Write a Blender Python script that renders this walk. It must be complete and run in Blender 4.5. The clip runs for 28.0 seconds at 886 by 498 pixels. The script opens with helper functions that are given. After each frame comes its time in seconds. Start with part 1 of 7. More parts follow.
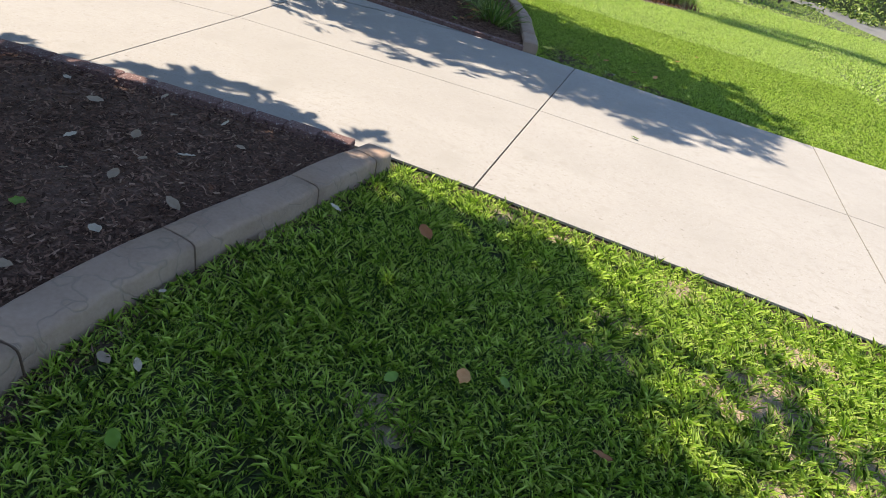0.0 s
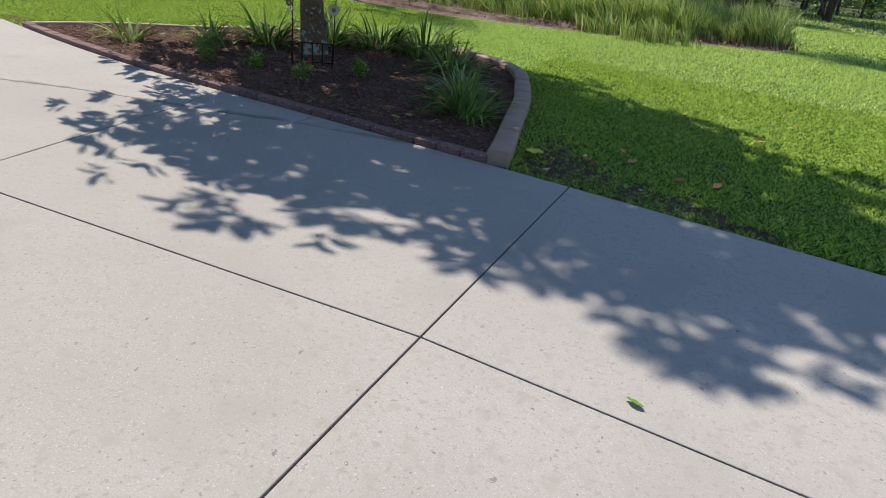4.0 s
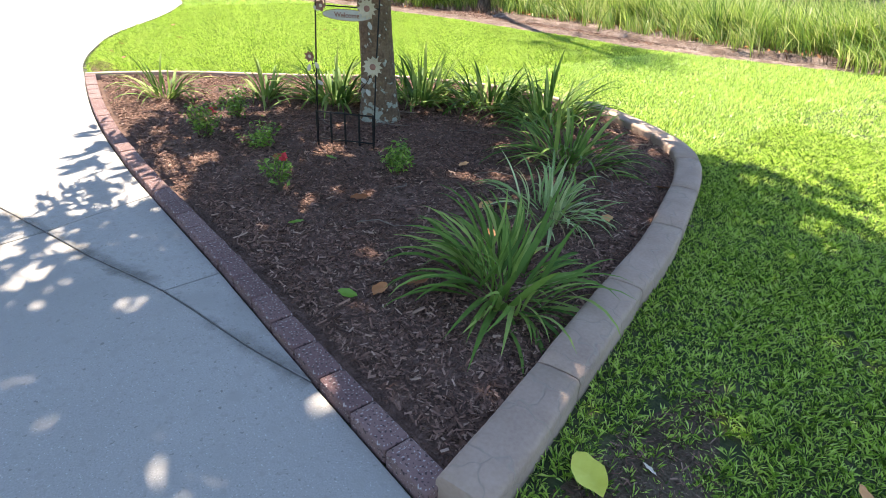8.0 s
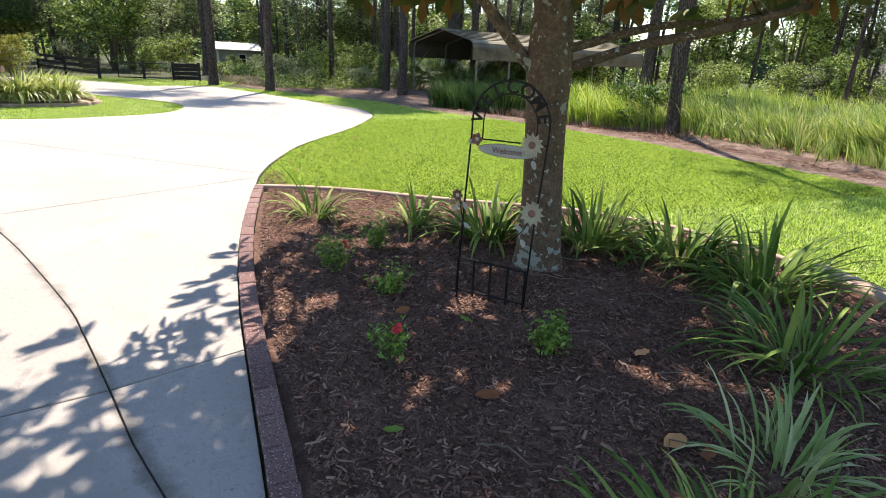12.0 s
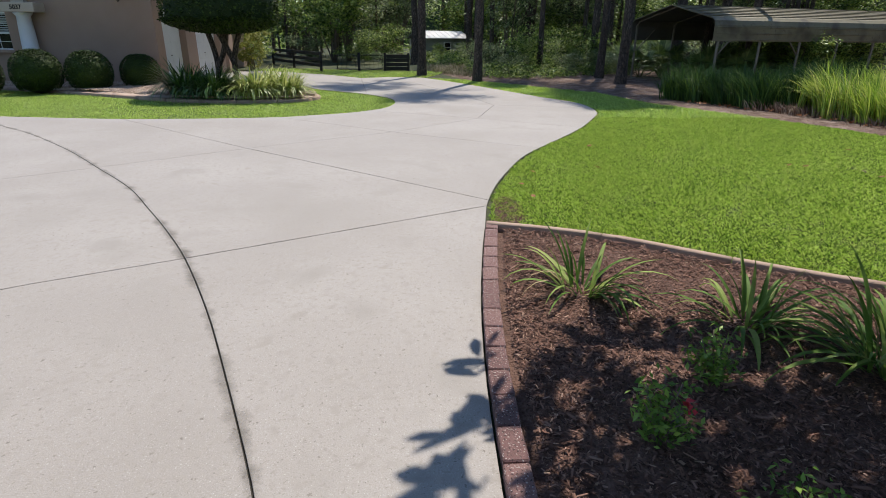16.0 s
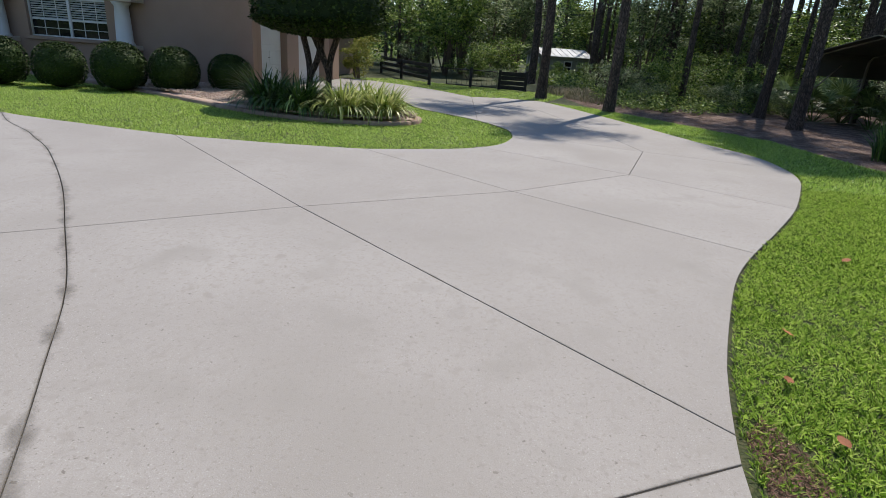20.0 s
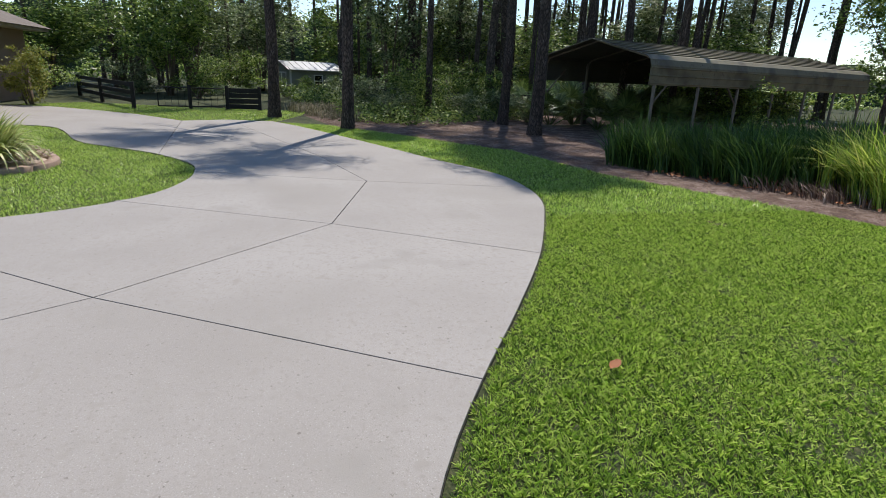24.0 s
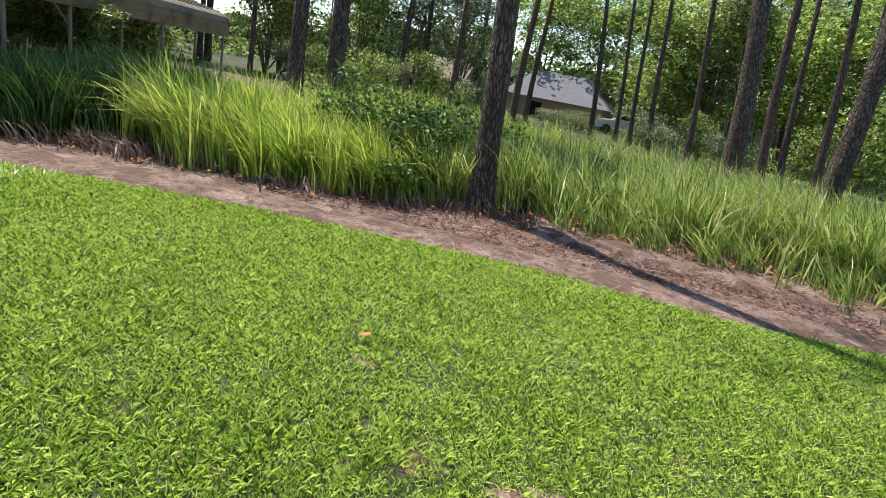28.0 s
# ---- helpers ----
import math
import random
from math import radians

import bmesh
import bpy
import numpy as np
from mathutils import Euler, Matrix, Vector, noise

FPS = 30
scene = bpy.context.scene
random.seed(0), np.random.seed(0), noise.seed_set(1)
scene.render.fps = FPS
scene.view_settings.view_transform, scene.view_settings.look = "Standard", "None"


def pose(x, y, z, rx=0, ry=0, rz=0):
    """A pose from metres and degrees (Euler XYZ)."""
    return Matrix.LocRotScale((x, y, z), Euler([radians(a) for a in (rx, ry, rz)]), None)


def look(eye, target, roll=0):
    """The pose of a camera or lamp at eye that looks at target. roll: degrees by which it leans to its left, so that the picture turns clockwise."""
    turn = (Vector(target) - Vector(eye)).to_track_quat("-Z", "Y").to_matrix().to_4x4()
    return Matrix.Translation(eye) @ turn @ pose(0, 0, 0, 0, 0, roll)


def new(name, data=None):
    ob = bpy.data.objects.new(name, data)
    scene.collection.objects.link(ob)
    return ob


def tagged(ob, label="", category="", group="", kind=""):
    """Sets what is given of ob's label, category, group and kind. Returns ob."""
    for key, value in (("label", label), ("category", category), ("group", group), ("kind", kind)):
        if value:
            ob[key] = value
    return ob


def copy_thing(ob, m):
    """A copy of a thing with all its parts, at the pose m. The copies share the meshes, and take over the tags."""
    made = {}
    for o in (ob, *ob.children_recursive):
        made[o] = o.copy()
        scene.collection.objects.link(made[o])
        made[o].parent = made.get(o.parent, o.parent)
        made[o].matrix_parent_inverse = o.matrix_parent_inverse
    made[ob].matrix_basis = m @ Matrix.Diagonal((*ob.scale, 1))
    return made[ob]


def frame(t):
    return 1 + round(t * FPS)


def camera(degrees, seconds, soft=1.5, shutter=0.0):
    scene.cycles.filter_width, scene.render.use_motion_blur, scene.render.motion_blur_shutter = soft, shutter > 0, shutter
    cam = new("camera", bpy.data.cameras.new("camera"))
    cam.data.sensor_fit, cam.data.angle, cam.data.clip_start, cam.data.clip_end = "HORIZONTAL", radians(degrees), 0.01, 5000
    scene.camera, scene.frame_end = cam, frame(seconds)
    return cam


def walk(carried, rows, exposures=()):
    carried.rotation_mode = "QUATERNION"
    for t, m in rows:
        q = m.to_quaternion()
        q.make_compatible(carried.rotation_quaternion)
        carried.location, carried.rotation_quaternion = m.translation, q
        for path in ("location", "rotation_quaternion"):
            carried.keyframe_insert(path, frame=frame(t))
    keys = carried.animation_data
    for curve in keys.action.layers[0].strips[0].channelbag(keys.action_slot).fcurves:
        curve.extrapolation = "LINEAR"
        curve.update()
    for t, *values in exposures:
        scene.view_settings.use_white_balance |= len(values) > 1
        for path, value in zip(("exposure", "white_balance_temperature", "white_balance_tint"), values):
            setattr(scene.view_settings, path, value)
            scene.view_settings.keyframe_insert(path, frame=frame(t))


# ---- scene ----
import itertools

# ---------------------------------------------------------------- camera
cam = camera(77.0, 28.0, soft=0.6)
PATH = [
    (0, (0.12, 0.882, 1.322), (-0.271, 2.533, 0.263), 15.3),
    (0.5, (0.243, 1.29, 1.266), (0.079, 2.995, 0.234), 15.0),
    (1, (0.339, 1.667, 1.3), (0.005, 3.333, 0.246), 12.7),
    (1.5, (0.297, 2.081, 1.328), (-0.084, 3.77, 0.326), 15.5),
    (2, (0.365, 2.46, 1.316), (-0.174, 4.102, 0.309), 11.3),
    (2.5, (0.319, 2.819, 1.279), (-0.423, 4.349, 0.226), 9.3),
    (3, (0.218, 3.272, 1.238), (-0.445, 4.897, 0.278), 10.3),
    (3.5, (0.307, 3.566, 1.309), (-0.364, 5.195, 0.362), 8.7),
    (5.5, (0.2, 5.295, 1.349), (-0.858, 6.692, 0.386), 2.6),
    (6, (0.121, 5.66, 1.364), (-0.78, 7.165, 0.403), 5.8),
    (6.5, (0.069, 5.977, 1.365), (-1.042, 7.361, 0.443), 3.9),
    (7, (-0.059, 6.311, 1.359), (-1.221, 7.639, 0.418), 4.4),
    (7.5, (-0.197, 6.588, 1.376), (-1.32, 7.928, 0.405), 5.2),
    (8, (-0.378, 6.832, 1.375), (-1.716, 7.972, 0.421), 3.0),
    (8.5, (-0.719, 6.997, 1.265), (-2.063, 8.125, 0.304), 6.7),
    (9, (-0.878, 7.162, 1.327), (-2.157, 8.357, 0.359), 5.9),
    (9.5, (-0.994, 7.343, 1.361), (-2.471, 8.267, 0.379), 1.2),
    (10, (-1.142, 7.342, 1.359), (-2.7, 8.249, 0.492), 2.3),
    (10.5, (-1.208, 7.284, 1.355), (-2.78, 8.19, 0.513), 3.2),
    (11, (-1.189, 7.332, 1.387), (-2.806, 8.182, 0.572), 1.5),
    (11.5, (-1.184, 7.382, 1.397), (-2.863, 8.195, 0.676), 2.6),
    (12, (-1.189, 7.42, 1.404), (-2.941, 8.136, 0.757), 2.7),
    (12.5, (-1.259, 7.39, 1.395), (-3.126, 7.823, 0.824), 1.5),
    (13, (-1.379, 7.254, 1.39), (-3.286, 7.595, 0.894), 3.6),
    (13.5, (-1.506, 7.142, 1.366), (-3.41, 7.403, 0.811), 3.7),
    (15.5, (-2.659, 7.073, 1.413), (-4.5, 7.367, 0.688), 2.3),
    (16, (-2.985, 7.162, 1.466), (-4.85, 7.254, 0.752), 0.6),
    (16.5, (-3.454, 7.048, 1.405), (-5.322, 6.981, 0.693), 3.1),
    (17, (-3.781, 7.01, 1.447), (-5.662, 6.998, 0.769), 3.0),
    (17.5, (-4.297, 7.079, 1.461), (-6.163, 6.772, 0.81), 1.4),
    (18, (-4.567, 6.939, 1.489), (-6.424, 6.581, 0.838), 5.7),
    (18.5, (-4.906, 6.894, 1.506), (-6.781, 6.643, 0.857), 3.3),
    (19, (-5.328, 6.953, 1.515), (-7.195, 6.626, 0.876), -0.2),
    (19.5, (-5.602, 6.864, 1.469), (-7.454, 6.483, 0.816), 2.5),
    (20, (-5.961, 6.771, 1.494), (-7.827, 6.55, 0.808), 4.2),
    (20.5, (-6.278, 6.917, 1.466), (-8.158, 6.85, 0.786), 0.3),
    (22.5, (-7.822, 7.399, 1.467), (-9.71, 7.257, 0.821), 1.1),
    (23, (-8.031, 7.481, 1.465), (-9.913, 7.598, 0.8), 5.2),
    (23.5, (-8.32, 7.694, 1.453), (-10.135, 8.174, 0.764), 5.2),
    (24, (-8.504, 8.054, 1.424), (-10.348, 8.544, 0.827), 2.6),
    (24.5, (-8.714, 8.404, 1.411), (-10.431, 9.204, 0.769), 4.0),
    (25, (-8.86, 8.729, 1.42), (-10.239, 10.008, 0.738), 6.3),
    (25.5, (-8.896, 9.097, 1.421), (-10.191, 10.478, 0.777), 5.8),
    (26, (-9.016, 9.433, 1.372), (-10.249, 10.882, 0.754), 5.0),
    (26.5, (-9.124, 9.82, 1.389), (-10.095, 11.469, 0.811), 7.2),
    (27, (-9.161, 10.184, 1.381), (-10.244, 11.778, 0.845), 5.9),
    (27.5, (-9.278, 10.502, 1.34), (-10.112, 12.233, 0.786), 10.1),
    (28, (-9.339, 10.826, 1.348), (-9.973, 12.636, 0.779), 11.0),
]
EXPOSURE = [(0, 0.84, 7400, 11), (1, 0.2, 6900, 11), (3, 0.06, 6750, 11), (5.5, 1.2, 6700, 9), (8, 1.84, 7250, 12), (9.5, 2.15, 7650, 15), (11, 1.78, 7650, 15), (12, 1.2, 7300, 15), (13, 0.62, 7100, 14), (16, 0.25, 6700, 12), (17, 0.02, 6550, 12), (20, 0.02, 6550, 12), (24, 0.06, 6500, 12), (25.5, 0.62, 6800, 13), (28, 0.8, 6900, 14)]
walk(cam, [(t, look(eye, target, roll)) for t, eye, target, roll in PATH], EXPOSURE)

# ---------------------------------------------------------------- world and sun
SUN_TO = Vector((-0.94, 0.33, 0.0)).normalized()
SUN_EL = radians(61)
world = bpy.data.worlds.new("sky")
scene.world = world
world.use_nodes = True
wn = world.node_tree.nodes
wl = world.node_tree.links
wn.clear()
sky = wn.new("ShaderNodeTexSky")
sky.sky_type = "NISHITA"
sky.sun_disc = False
sky.sun_elevation = SUN_EL
sky.sun_rotation = math.atan2(SUN_TO.x, SUN_TO.y)
sky.air_density, sky.dust_density, sky.ozone_density = 1.0, 0.0, 2.0
wbg = wn.new("ShaderNodeBackground")
wbg.inputs["Strength"].default_value = 0.15
wout = wn.new("ShaderNodeOutputWorld")
wl.new(sky.outputs[0], wbg.inputs[0])
wl.new(wbg.outputs[0], wout.inputs[0])

sun_data = bpy.data.lights.new("sun", "SUN")
sun_data.energy, sun_data.angle, sun_data.color = 4.5, radians(0.5), (1.0, 0.95, 0.87)
sun = new("sun", sun_data)
sun_at = Vector((SUN_TO.x * math.cos(SUN_EL), SUN_TO.y * math.cos(SUN_EL), math.sin(SUN_EL)))
sun.matrix_world = look(sun_at * 60, (0, 0, 0))


# ---------------------------------------------------------------- materials
def mat(name, stops, rough=0.8, scale=6.0, fine=60.0, bump=0.3, dist=0.01, metal=0.0, by="noise", spec=0.5, island=0.0, rand=0.0, trans=0.0, mixfine=0.35, stretch=(1, 1, 1), coat=0.0, specks=None):
    """A procedural material: colour stops run over a coarse and a fine noise, the fine one gives relief."""
    m = bpy.data.materials.new(name)
    m.use_nodes = True
    nt = m.node_tree
    N, L = nt.nodes, nt.links
    b = N["Principled BSDF"]
    b.inputs["Roughness"].default_value = rough
    b.inputs["Metallic"].default_value = metal
    b.inputs["Specular IOR Level"].default_value = spec
    b.inputs["Coat Weight"].default_value = coat
    tc = N.new("ShaderNodeTexCoord")
    mp = N.new("ShaderNodeMapping")
    mp.inputs["Scale"].default_value = stretch
    L.new(tc.outputs["Object"], mp.inputs[0])
    n1 = N.new("ShaderNodeTexNoise")
    n1.inputs["Scale"].default_value, n1.inputs["Detail"].default_value = scale, 4
    n2 = N.new("ShaderNodeTexNoise")
    n2.inputs["Scale"].default_value, n2.inputs["Detail"].default_value = fine, 3
    L.new(mp.outputs[0], n1.inputs["Vector"])
    L.new(mp.outputs[0], n2.inputs["Vector"])
    mix = N.new("ShaderNodeMix")
    mix.inputs[0].default_value = mixfine
    L.new(n1.outputs[0], mix.inputs[2])
    L.new(n2.outputs[0], mix.inputs[3])
    value = mix.outputs[0]
    if island or rand:
        src = N.new("ShaderNodeNewGeometry").outputs["Random Per Island"] if island else N.new("ShaderNodeObjectInfo").outputs["Random"]
        mix2 = N.new("ShaderNodeMix")
        mix2.inputs[0].default_value = island or rand
        L.new(value, mix2.inputs[2])
        L.new(src, mix2.inputs[3])
        value = mix2.outputs[0]
    ramp = N.new("ShaderNodeValToRGB")
    els = ramp.color_ramp.elements
    while len(els) < len(stops):
        els.new(0.5)
    for e, (p, c) in zip(els, stops):
        e.position, e.color = p, (*c, 1)
    L.new(value, ramp.inputs[0])
    colour = ramp.outputs[0]
    for sc, lo, hi, tint in specks or ():
        vo = N.new("ShaderNodeTexNoise")
        vo.inputs["Scale"].default_value, vo.inputs["Detail"].default_value = sc, 2
        L.new(mp.outputs[0], vo.inputs["Vector"])
        rg = N.new("ShaderNodeMapRange")
        rg.inputs[1].default_value, rg.inputs[2].default_value = lo, hi
        L.new(vo.outputs[0], rg.inputs[0])
        mx = N.new("ShaderNodeMix")
        mx.data_type = "RGBA"
        L.new(rg.outputs[0], mx.inputs[0])
        L.new(colour, mx.inputs[6])
        mx.inputs[7].default_value = (*tint, 1)
        colour = mx.outputs[2]
    L.new(colour, b.inputs["Base Color"])
    if bump:
        bp = N.new("ShaderNodeBump")
        bp.inputs["Strength"].default_value, bp.inputs["Distance"].default_value = bump, dist
        L.new(n2.outputs[0], bp.inputs["Height"])
        L.new(bp.outputs[0], b.inputs["Normal"])
    if trans:
        tr = N.new("ShaderNodeBsdfTranslucent")
        L.new(colour, tr.inputs[0])
        ms = N.new("ShaderNodeMixShader")
        ms.inputs[0].default_value = trans
        L.new(b.outputs[0], ms.inputs[1])
        L.new(tr.outputs[0], ms.inputs[2])
        L.new(ms.outputs[0], N["Material Output"].inputs[0])
    return m


def plain(name, c, rough=0.6, metal=0.0):
    d = tuple(x * 0.8 for x in c)
    return mat(name, [(0.3, d), (0.7, c)], rough=rough, metal=metal, scale=4, fine=40, bump=0.08)


M_GROUND = mat("ground_soil", [(0.3, (0.018, 0.026, 0.008)), (0.5, (0.045, 0.058, 0.018)), (0.75, (0.13, 0.11, 0.055))], rough=0.95, scale=4, fine=55, mixfine=0.6, bump=0.7, dist=0.02)
M_CONC = mat("concrete", [(0.32, (0.288, 0.264, 0.24)), (0.5, (0.341, 0.316, 0.291)), (0.68, (0.396, 0.371, 0.345))], rough=0.85, scale=0.9, fine=160, bump=0.35, dist=0.004, rand=0.08, mixfine=0.6, specks=[(26, 0.70, 0.725, (0.20, 0.18, 0.158)), (75, 0.64, 0.72, (0.25, 0.228, 0.20)), (110, 0.64, 0.69, (0.45, 0.43, 0.40)), (45, 0.67, 0.72, (0.23, 0.21, 0.185)), (0.55, 0.56, 0.8, (0.30, 0.277, 0.25)), (2.1, 0.58, 0.78, (0.298, 0.277, 0.25)), (7, 0.66, 0.76, (0.305, 0.28, 0.25)), (14, 0.54, 0.75, (0.312, 0.288, 0.26)), (38, 0.58, 0.7, (0.295, 0.27, 0.243))])
M_JOINT = mat("joint_dirt", [(0.3, (0.02, 0.018, 0.014)), (0.7, (0.05, 0.045, 0.035))], rough=0.95, scale=8, fine=80)
M_MULCH = mat("mulch_bed", [(0.25, (0.055, 0.03, 0.022)), (0.5, (0.135, 0.074, 0.054)), (0.75, (0.24, 0.14, 0.105))], rough=0.95, scale=14, fine=70, bump=0.9, dist=0.03)
M_CHIP = mat("mulch_chips", [(0.1, (0.045, 0.024, 0.018)), (0.5, (0.17, 0.09, 0.065)), (0.8, (0.27, 0.155, 0.115)), (0.95, (0.45, 0.31, 0.23))], spec=0.2, rough=0.9, scale=9, fine=90, island=0.8, bump=0.3)
M_BRICK = mat("red_paver", [(0.15, (0.117, 0.0624, 0.0585)), (0.5, (0.179, 0.0975, 0.0897)), (0.85, (0.257, 0.156, 0.14))], rough=0.9, scale=20, fine=220, rand=0.35, bump=0.7, dist=0.005, specks=[(120, 0.62, 0.66, (0.44, 0.37, 0.34)), (90, 0.60, 0.66, (0.06, 0.035, 0.034))])
M_CURB = mat("stamped_curb", [(0.2, (0.26, 0.172, 0.128)), (0.5, (0.375, 0.262, 0.2)), (0.8, (0.46, 0.335, 0.262))], rough=0.85, scale=5, fine=70, bump=0.4, dist=0.006)
N, L = M_CURB.node_tree.nodes, M_CURB.node_tree.links
tc = N.new("ShaderNodeTexCoord")
warp = N.new("ShaderNodeTexNoise")
warp.inputs["Scale"].default_value = 7.0
mixv = N.new("ShaderNodeMix")
mixv.data_type = "VECTOR"
mixv.inputs[0].default_value = 0.15
vor = N.new("ShaderNodeTexVoronoi")
vor.feature = "DISTANCE_TO_EDGE"
vor.inputs["Scale"].default_value = 5.6
groove = N.new("ShaderNodeMapRange")
groove.inputs[1].default_value, groove.inputs[2].default_value = 0.0, 0.022
bp = N.new("ShaderNodeBump")
bp.inputs["Strength"].default_value, bp.inputs["Distance"].default_value = 0.35, 0.01
L.new(tc.outputs["Object"], warp.inputs["Vector"])
L.new(tc.outputs["Object"], mixv.inputs[4])
L.new(warp.outputs["Color"], mixv.inputs[5])
L.new(mixv.outputs[1], vor.inputs["Vector"])
L.new(vor.outputs["Distance"], groove.inputs[0])
L.new(groove.outputs[0], bp.inputs["Height"])
curb_bsdf = N["Principled BSDF"]
dirt = N.new("ShaderNodeMix")
dirt.data_type = "RGBA"
dirt.inputs[6].default_value = (0.32, 0.24, 0.185, 1)
L.new(groove.outputs[0], dirt.inputs[0])
L.new(curb_bsdf.inputs["Base Color"].links[0].from_socket, dirt.inputs[7])
L.new(dirt.outputs[2], curb_bsdf.inputs["Base Color"])
L.new(curb_bsdf.inputs["Normal"].links[0].from_socket, bp.inputs["Normal"])
L.new(bp.outputs[0], curb_bsdf.inputs["Normal"])
M_STUCCO = mat("tan_stucco", [(0.3, (0.328, 0.226, 0.168)), (0.7, (0.367, 0.257, 0.195))], rough=0.92, scale=2, fine=130, bump=0.35, dist=0.006)
M_TRIM = mat("cream_trim", [(0.3, (0.484, 0.406, 0.312)), (0.7, (0.53, 0.452, 0.359))], rough=0.85, scale=3, fine=110, bump=0.25, dist=0.004)
M_WHITE = mat("white_paint", [(0.3, (0.63, 0.63, 0.603)), (0.7, (0.702, 0.702, 0.675))], rough=0.55, scale=3, fine=60, bump=0.1)
M_BARK = mat("pine_bark", [(0.3, (0.05, 0.036, 0.028)), (0.5, (0.15, 0.112, 0.09)), (0.7, (0.30, 0.24, 0.20))], rough=0.95, scale=7, fine=26, bump=1.0, dist=0.05, stretch=(1, 1, 0.22), mixfine=0.6)
N, L = M_BARK.node_tree.nodes, M_BARK.node_tree.links
tc = N.new("ShaderNodeTexCoord")
mp = N.new("ShaderNodeMapping")
mp.inputs["Scale"].default_value = (1, 1, 0.24)
vor = N.new("ShaderNodeTexVoronoi")
vor.feature = "DISTANCE_TO_EDGE"
vor.inputs["Scale"].default_value = 34.0
crack = N.new("ShaderNodeMapRange")
crack.inputs[1].default_value, crack.inputs[2].default_value = 0.0, 0.22
bp = N.new("ShaderNodeBump")
bp.inputs["Strength"].default_value, bp.inputs["Distance"].default_value = 0.9, 0.03
plate = N.new("ShaderNodeMix")
plate.data_type = "RGBA"
plate.inputs[6].default_value = (0.035, 0.026, 0.021, 1)
bark_bsdf = N["Principled BSDF"]
L.new(tc.outputs["Object"], mp.inputs[0])
L.new(mp.outputs[0], vor.inputs["Vector"])
L.new(vor.outputs["Distance"], crack.inputs[0])
L.new(crack.outputs[0], bp.inputs["Height"])
L.new(crack.outputs[0], plate.inputs[0])
L.new(bark_bsdf.inputs["Base Color"].links[0].from_socket, plate.inputs[7])
L.new(plate.outputs[2], bark_bsdf.inputs["Base Color"])
L.new(bark_bsdf.inputs["Normal"].links[0].from_socket, bp.inputs["Normal"])
L.new(bp.outputs[0], bark_bsdf.inputs["Normal"])
M_CARROOF = mat("tan_steel", [(0.3, (0.161, 0.14, 0.0814)), (0.7, (0.218, 0.192, 0.116))], rough=0.55, scale=1.2, fine=30, bump=0.05, specks=[(1.6, 0.52, 0.7, (0.0945, 0.0758, 0.0472)), (9, 0.6, 0.75, (0.102, 0.0865, 0.0565))])


# ---------------------------------------------------------------- building helpers
def part(name, bm, material, parent=None, label=""):
    me = bpy.data.meshes.new(name)
    bm.normal_update()
    bm.to_mesh(me)
    bm.free()
    for m in (material if isinstance(material, (list, tuple)) else [material]):
        me.materials.append(m)
    ob = new(name, me)
    if parent is not None:
        ob.parent = parent
    if label:
        ob["label"] = label
    return ob


def thing(name, label, category, group="", kind="", at=(0, 0, 0), rz=0.0):
    ob = new(name)
    ob.matrix_basis = pose(*at, 0, 0, rz)
    return tagged(ob, label, category, group, kind)


def soft_bevel(bm, w, seg=1, angle=30):
    es = [e for e in bm.edges if len(e.link_faces) == 2 and e.calc_face_angle(0) > radians(angle)]
    if es and w > 0:
        bmesh.ops.bevel(bm, geom=es, offset=w, segments=seg, affect="EDGES", profile=0.6)


def box(sx, sy, sz, at=(0, 0, 0), bev=0.0, rz=0.0, base=False):
    bm = bmesh.new()
    bmesh.ops.create_cube(bm, size=1)
    bmesh.ops.scale(bm, vec=(sx, sy, sz), verts=bm.verts)
    soft_bevel(bm, bev)
    z = at[2] + (sz / 2 if base else 0)
    bmesh.ops.transform(bm, matrix=pose(at[0], at[1], z, 0, 0, rz), verts=bm.verts)
    return bm


def tube(points, radii, n=8, cap=True, into=None):
    """A swept round bar through the points."""
    bm = into or bmesh.new()
    pts = [Vector(p) for p in points]
    if not isinstance(radii, (list, tuple)):
        radii = [radii] * len(pts)
    rings = []
    side = None
    for i, p in enumerate(pts):
        d = (pts[min(i + 1, len(pts) - 1)] - pts[max(i - 1, 0)]).normalized()
        if side is None:
            side = d.orthogonal().normalized()
        side = (side - d * side.dot(d)).normalized()
        up = d.cross(side)
        rings.append([bm.verts.new(p + (side * math.cos(a) + up * math.sin(a)) * radii[i]) for a in (2 * math.pi * k / n for k in range(n))])
    for a, b in zip(rings, rings[1:]):
        for k in range(n):
            f = bm.faces.new((a[k], a[(k + 1) % n], b[(k + 1) % n], b[k]))
            f.smooth = True
    if cap:
        bm.faces.new(rings[0][::-1])
        bm.faces.new(rings[-1])
    return bm


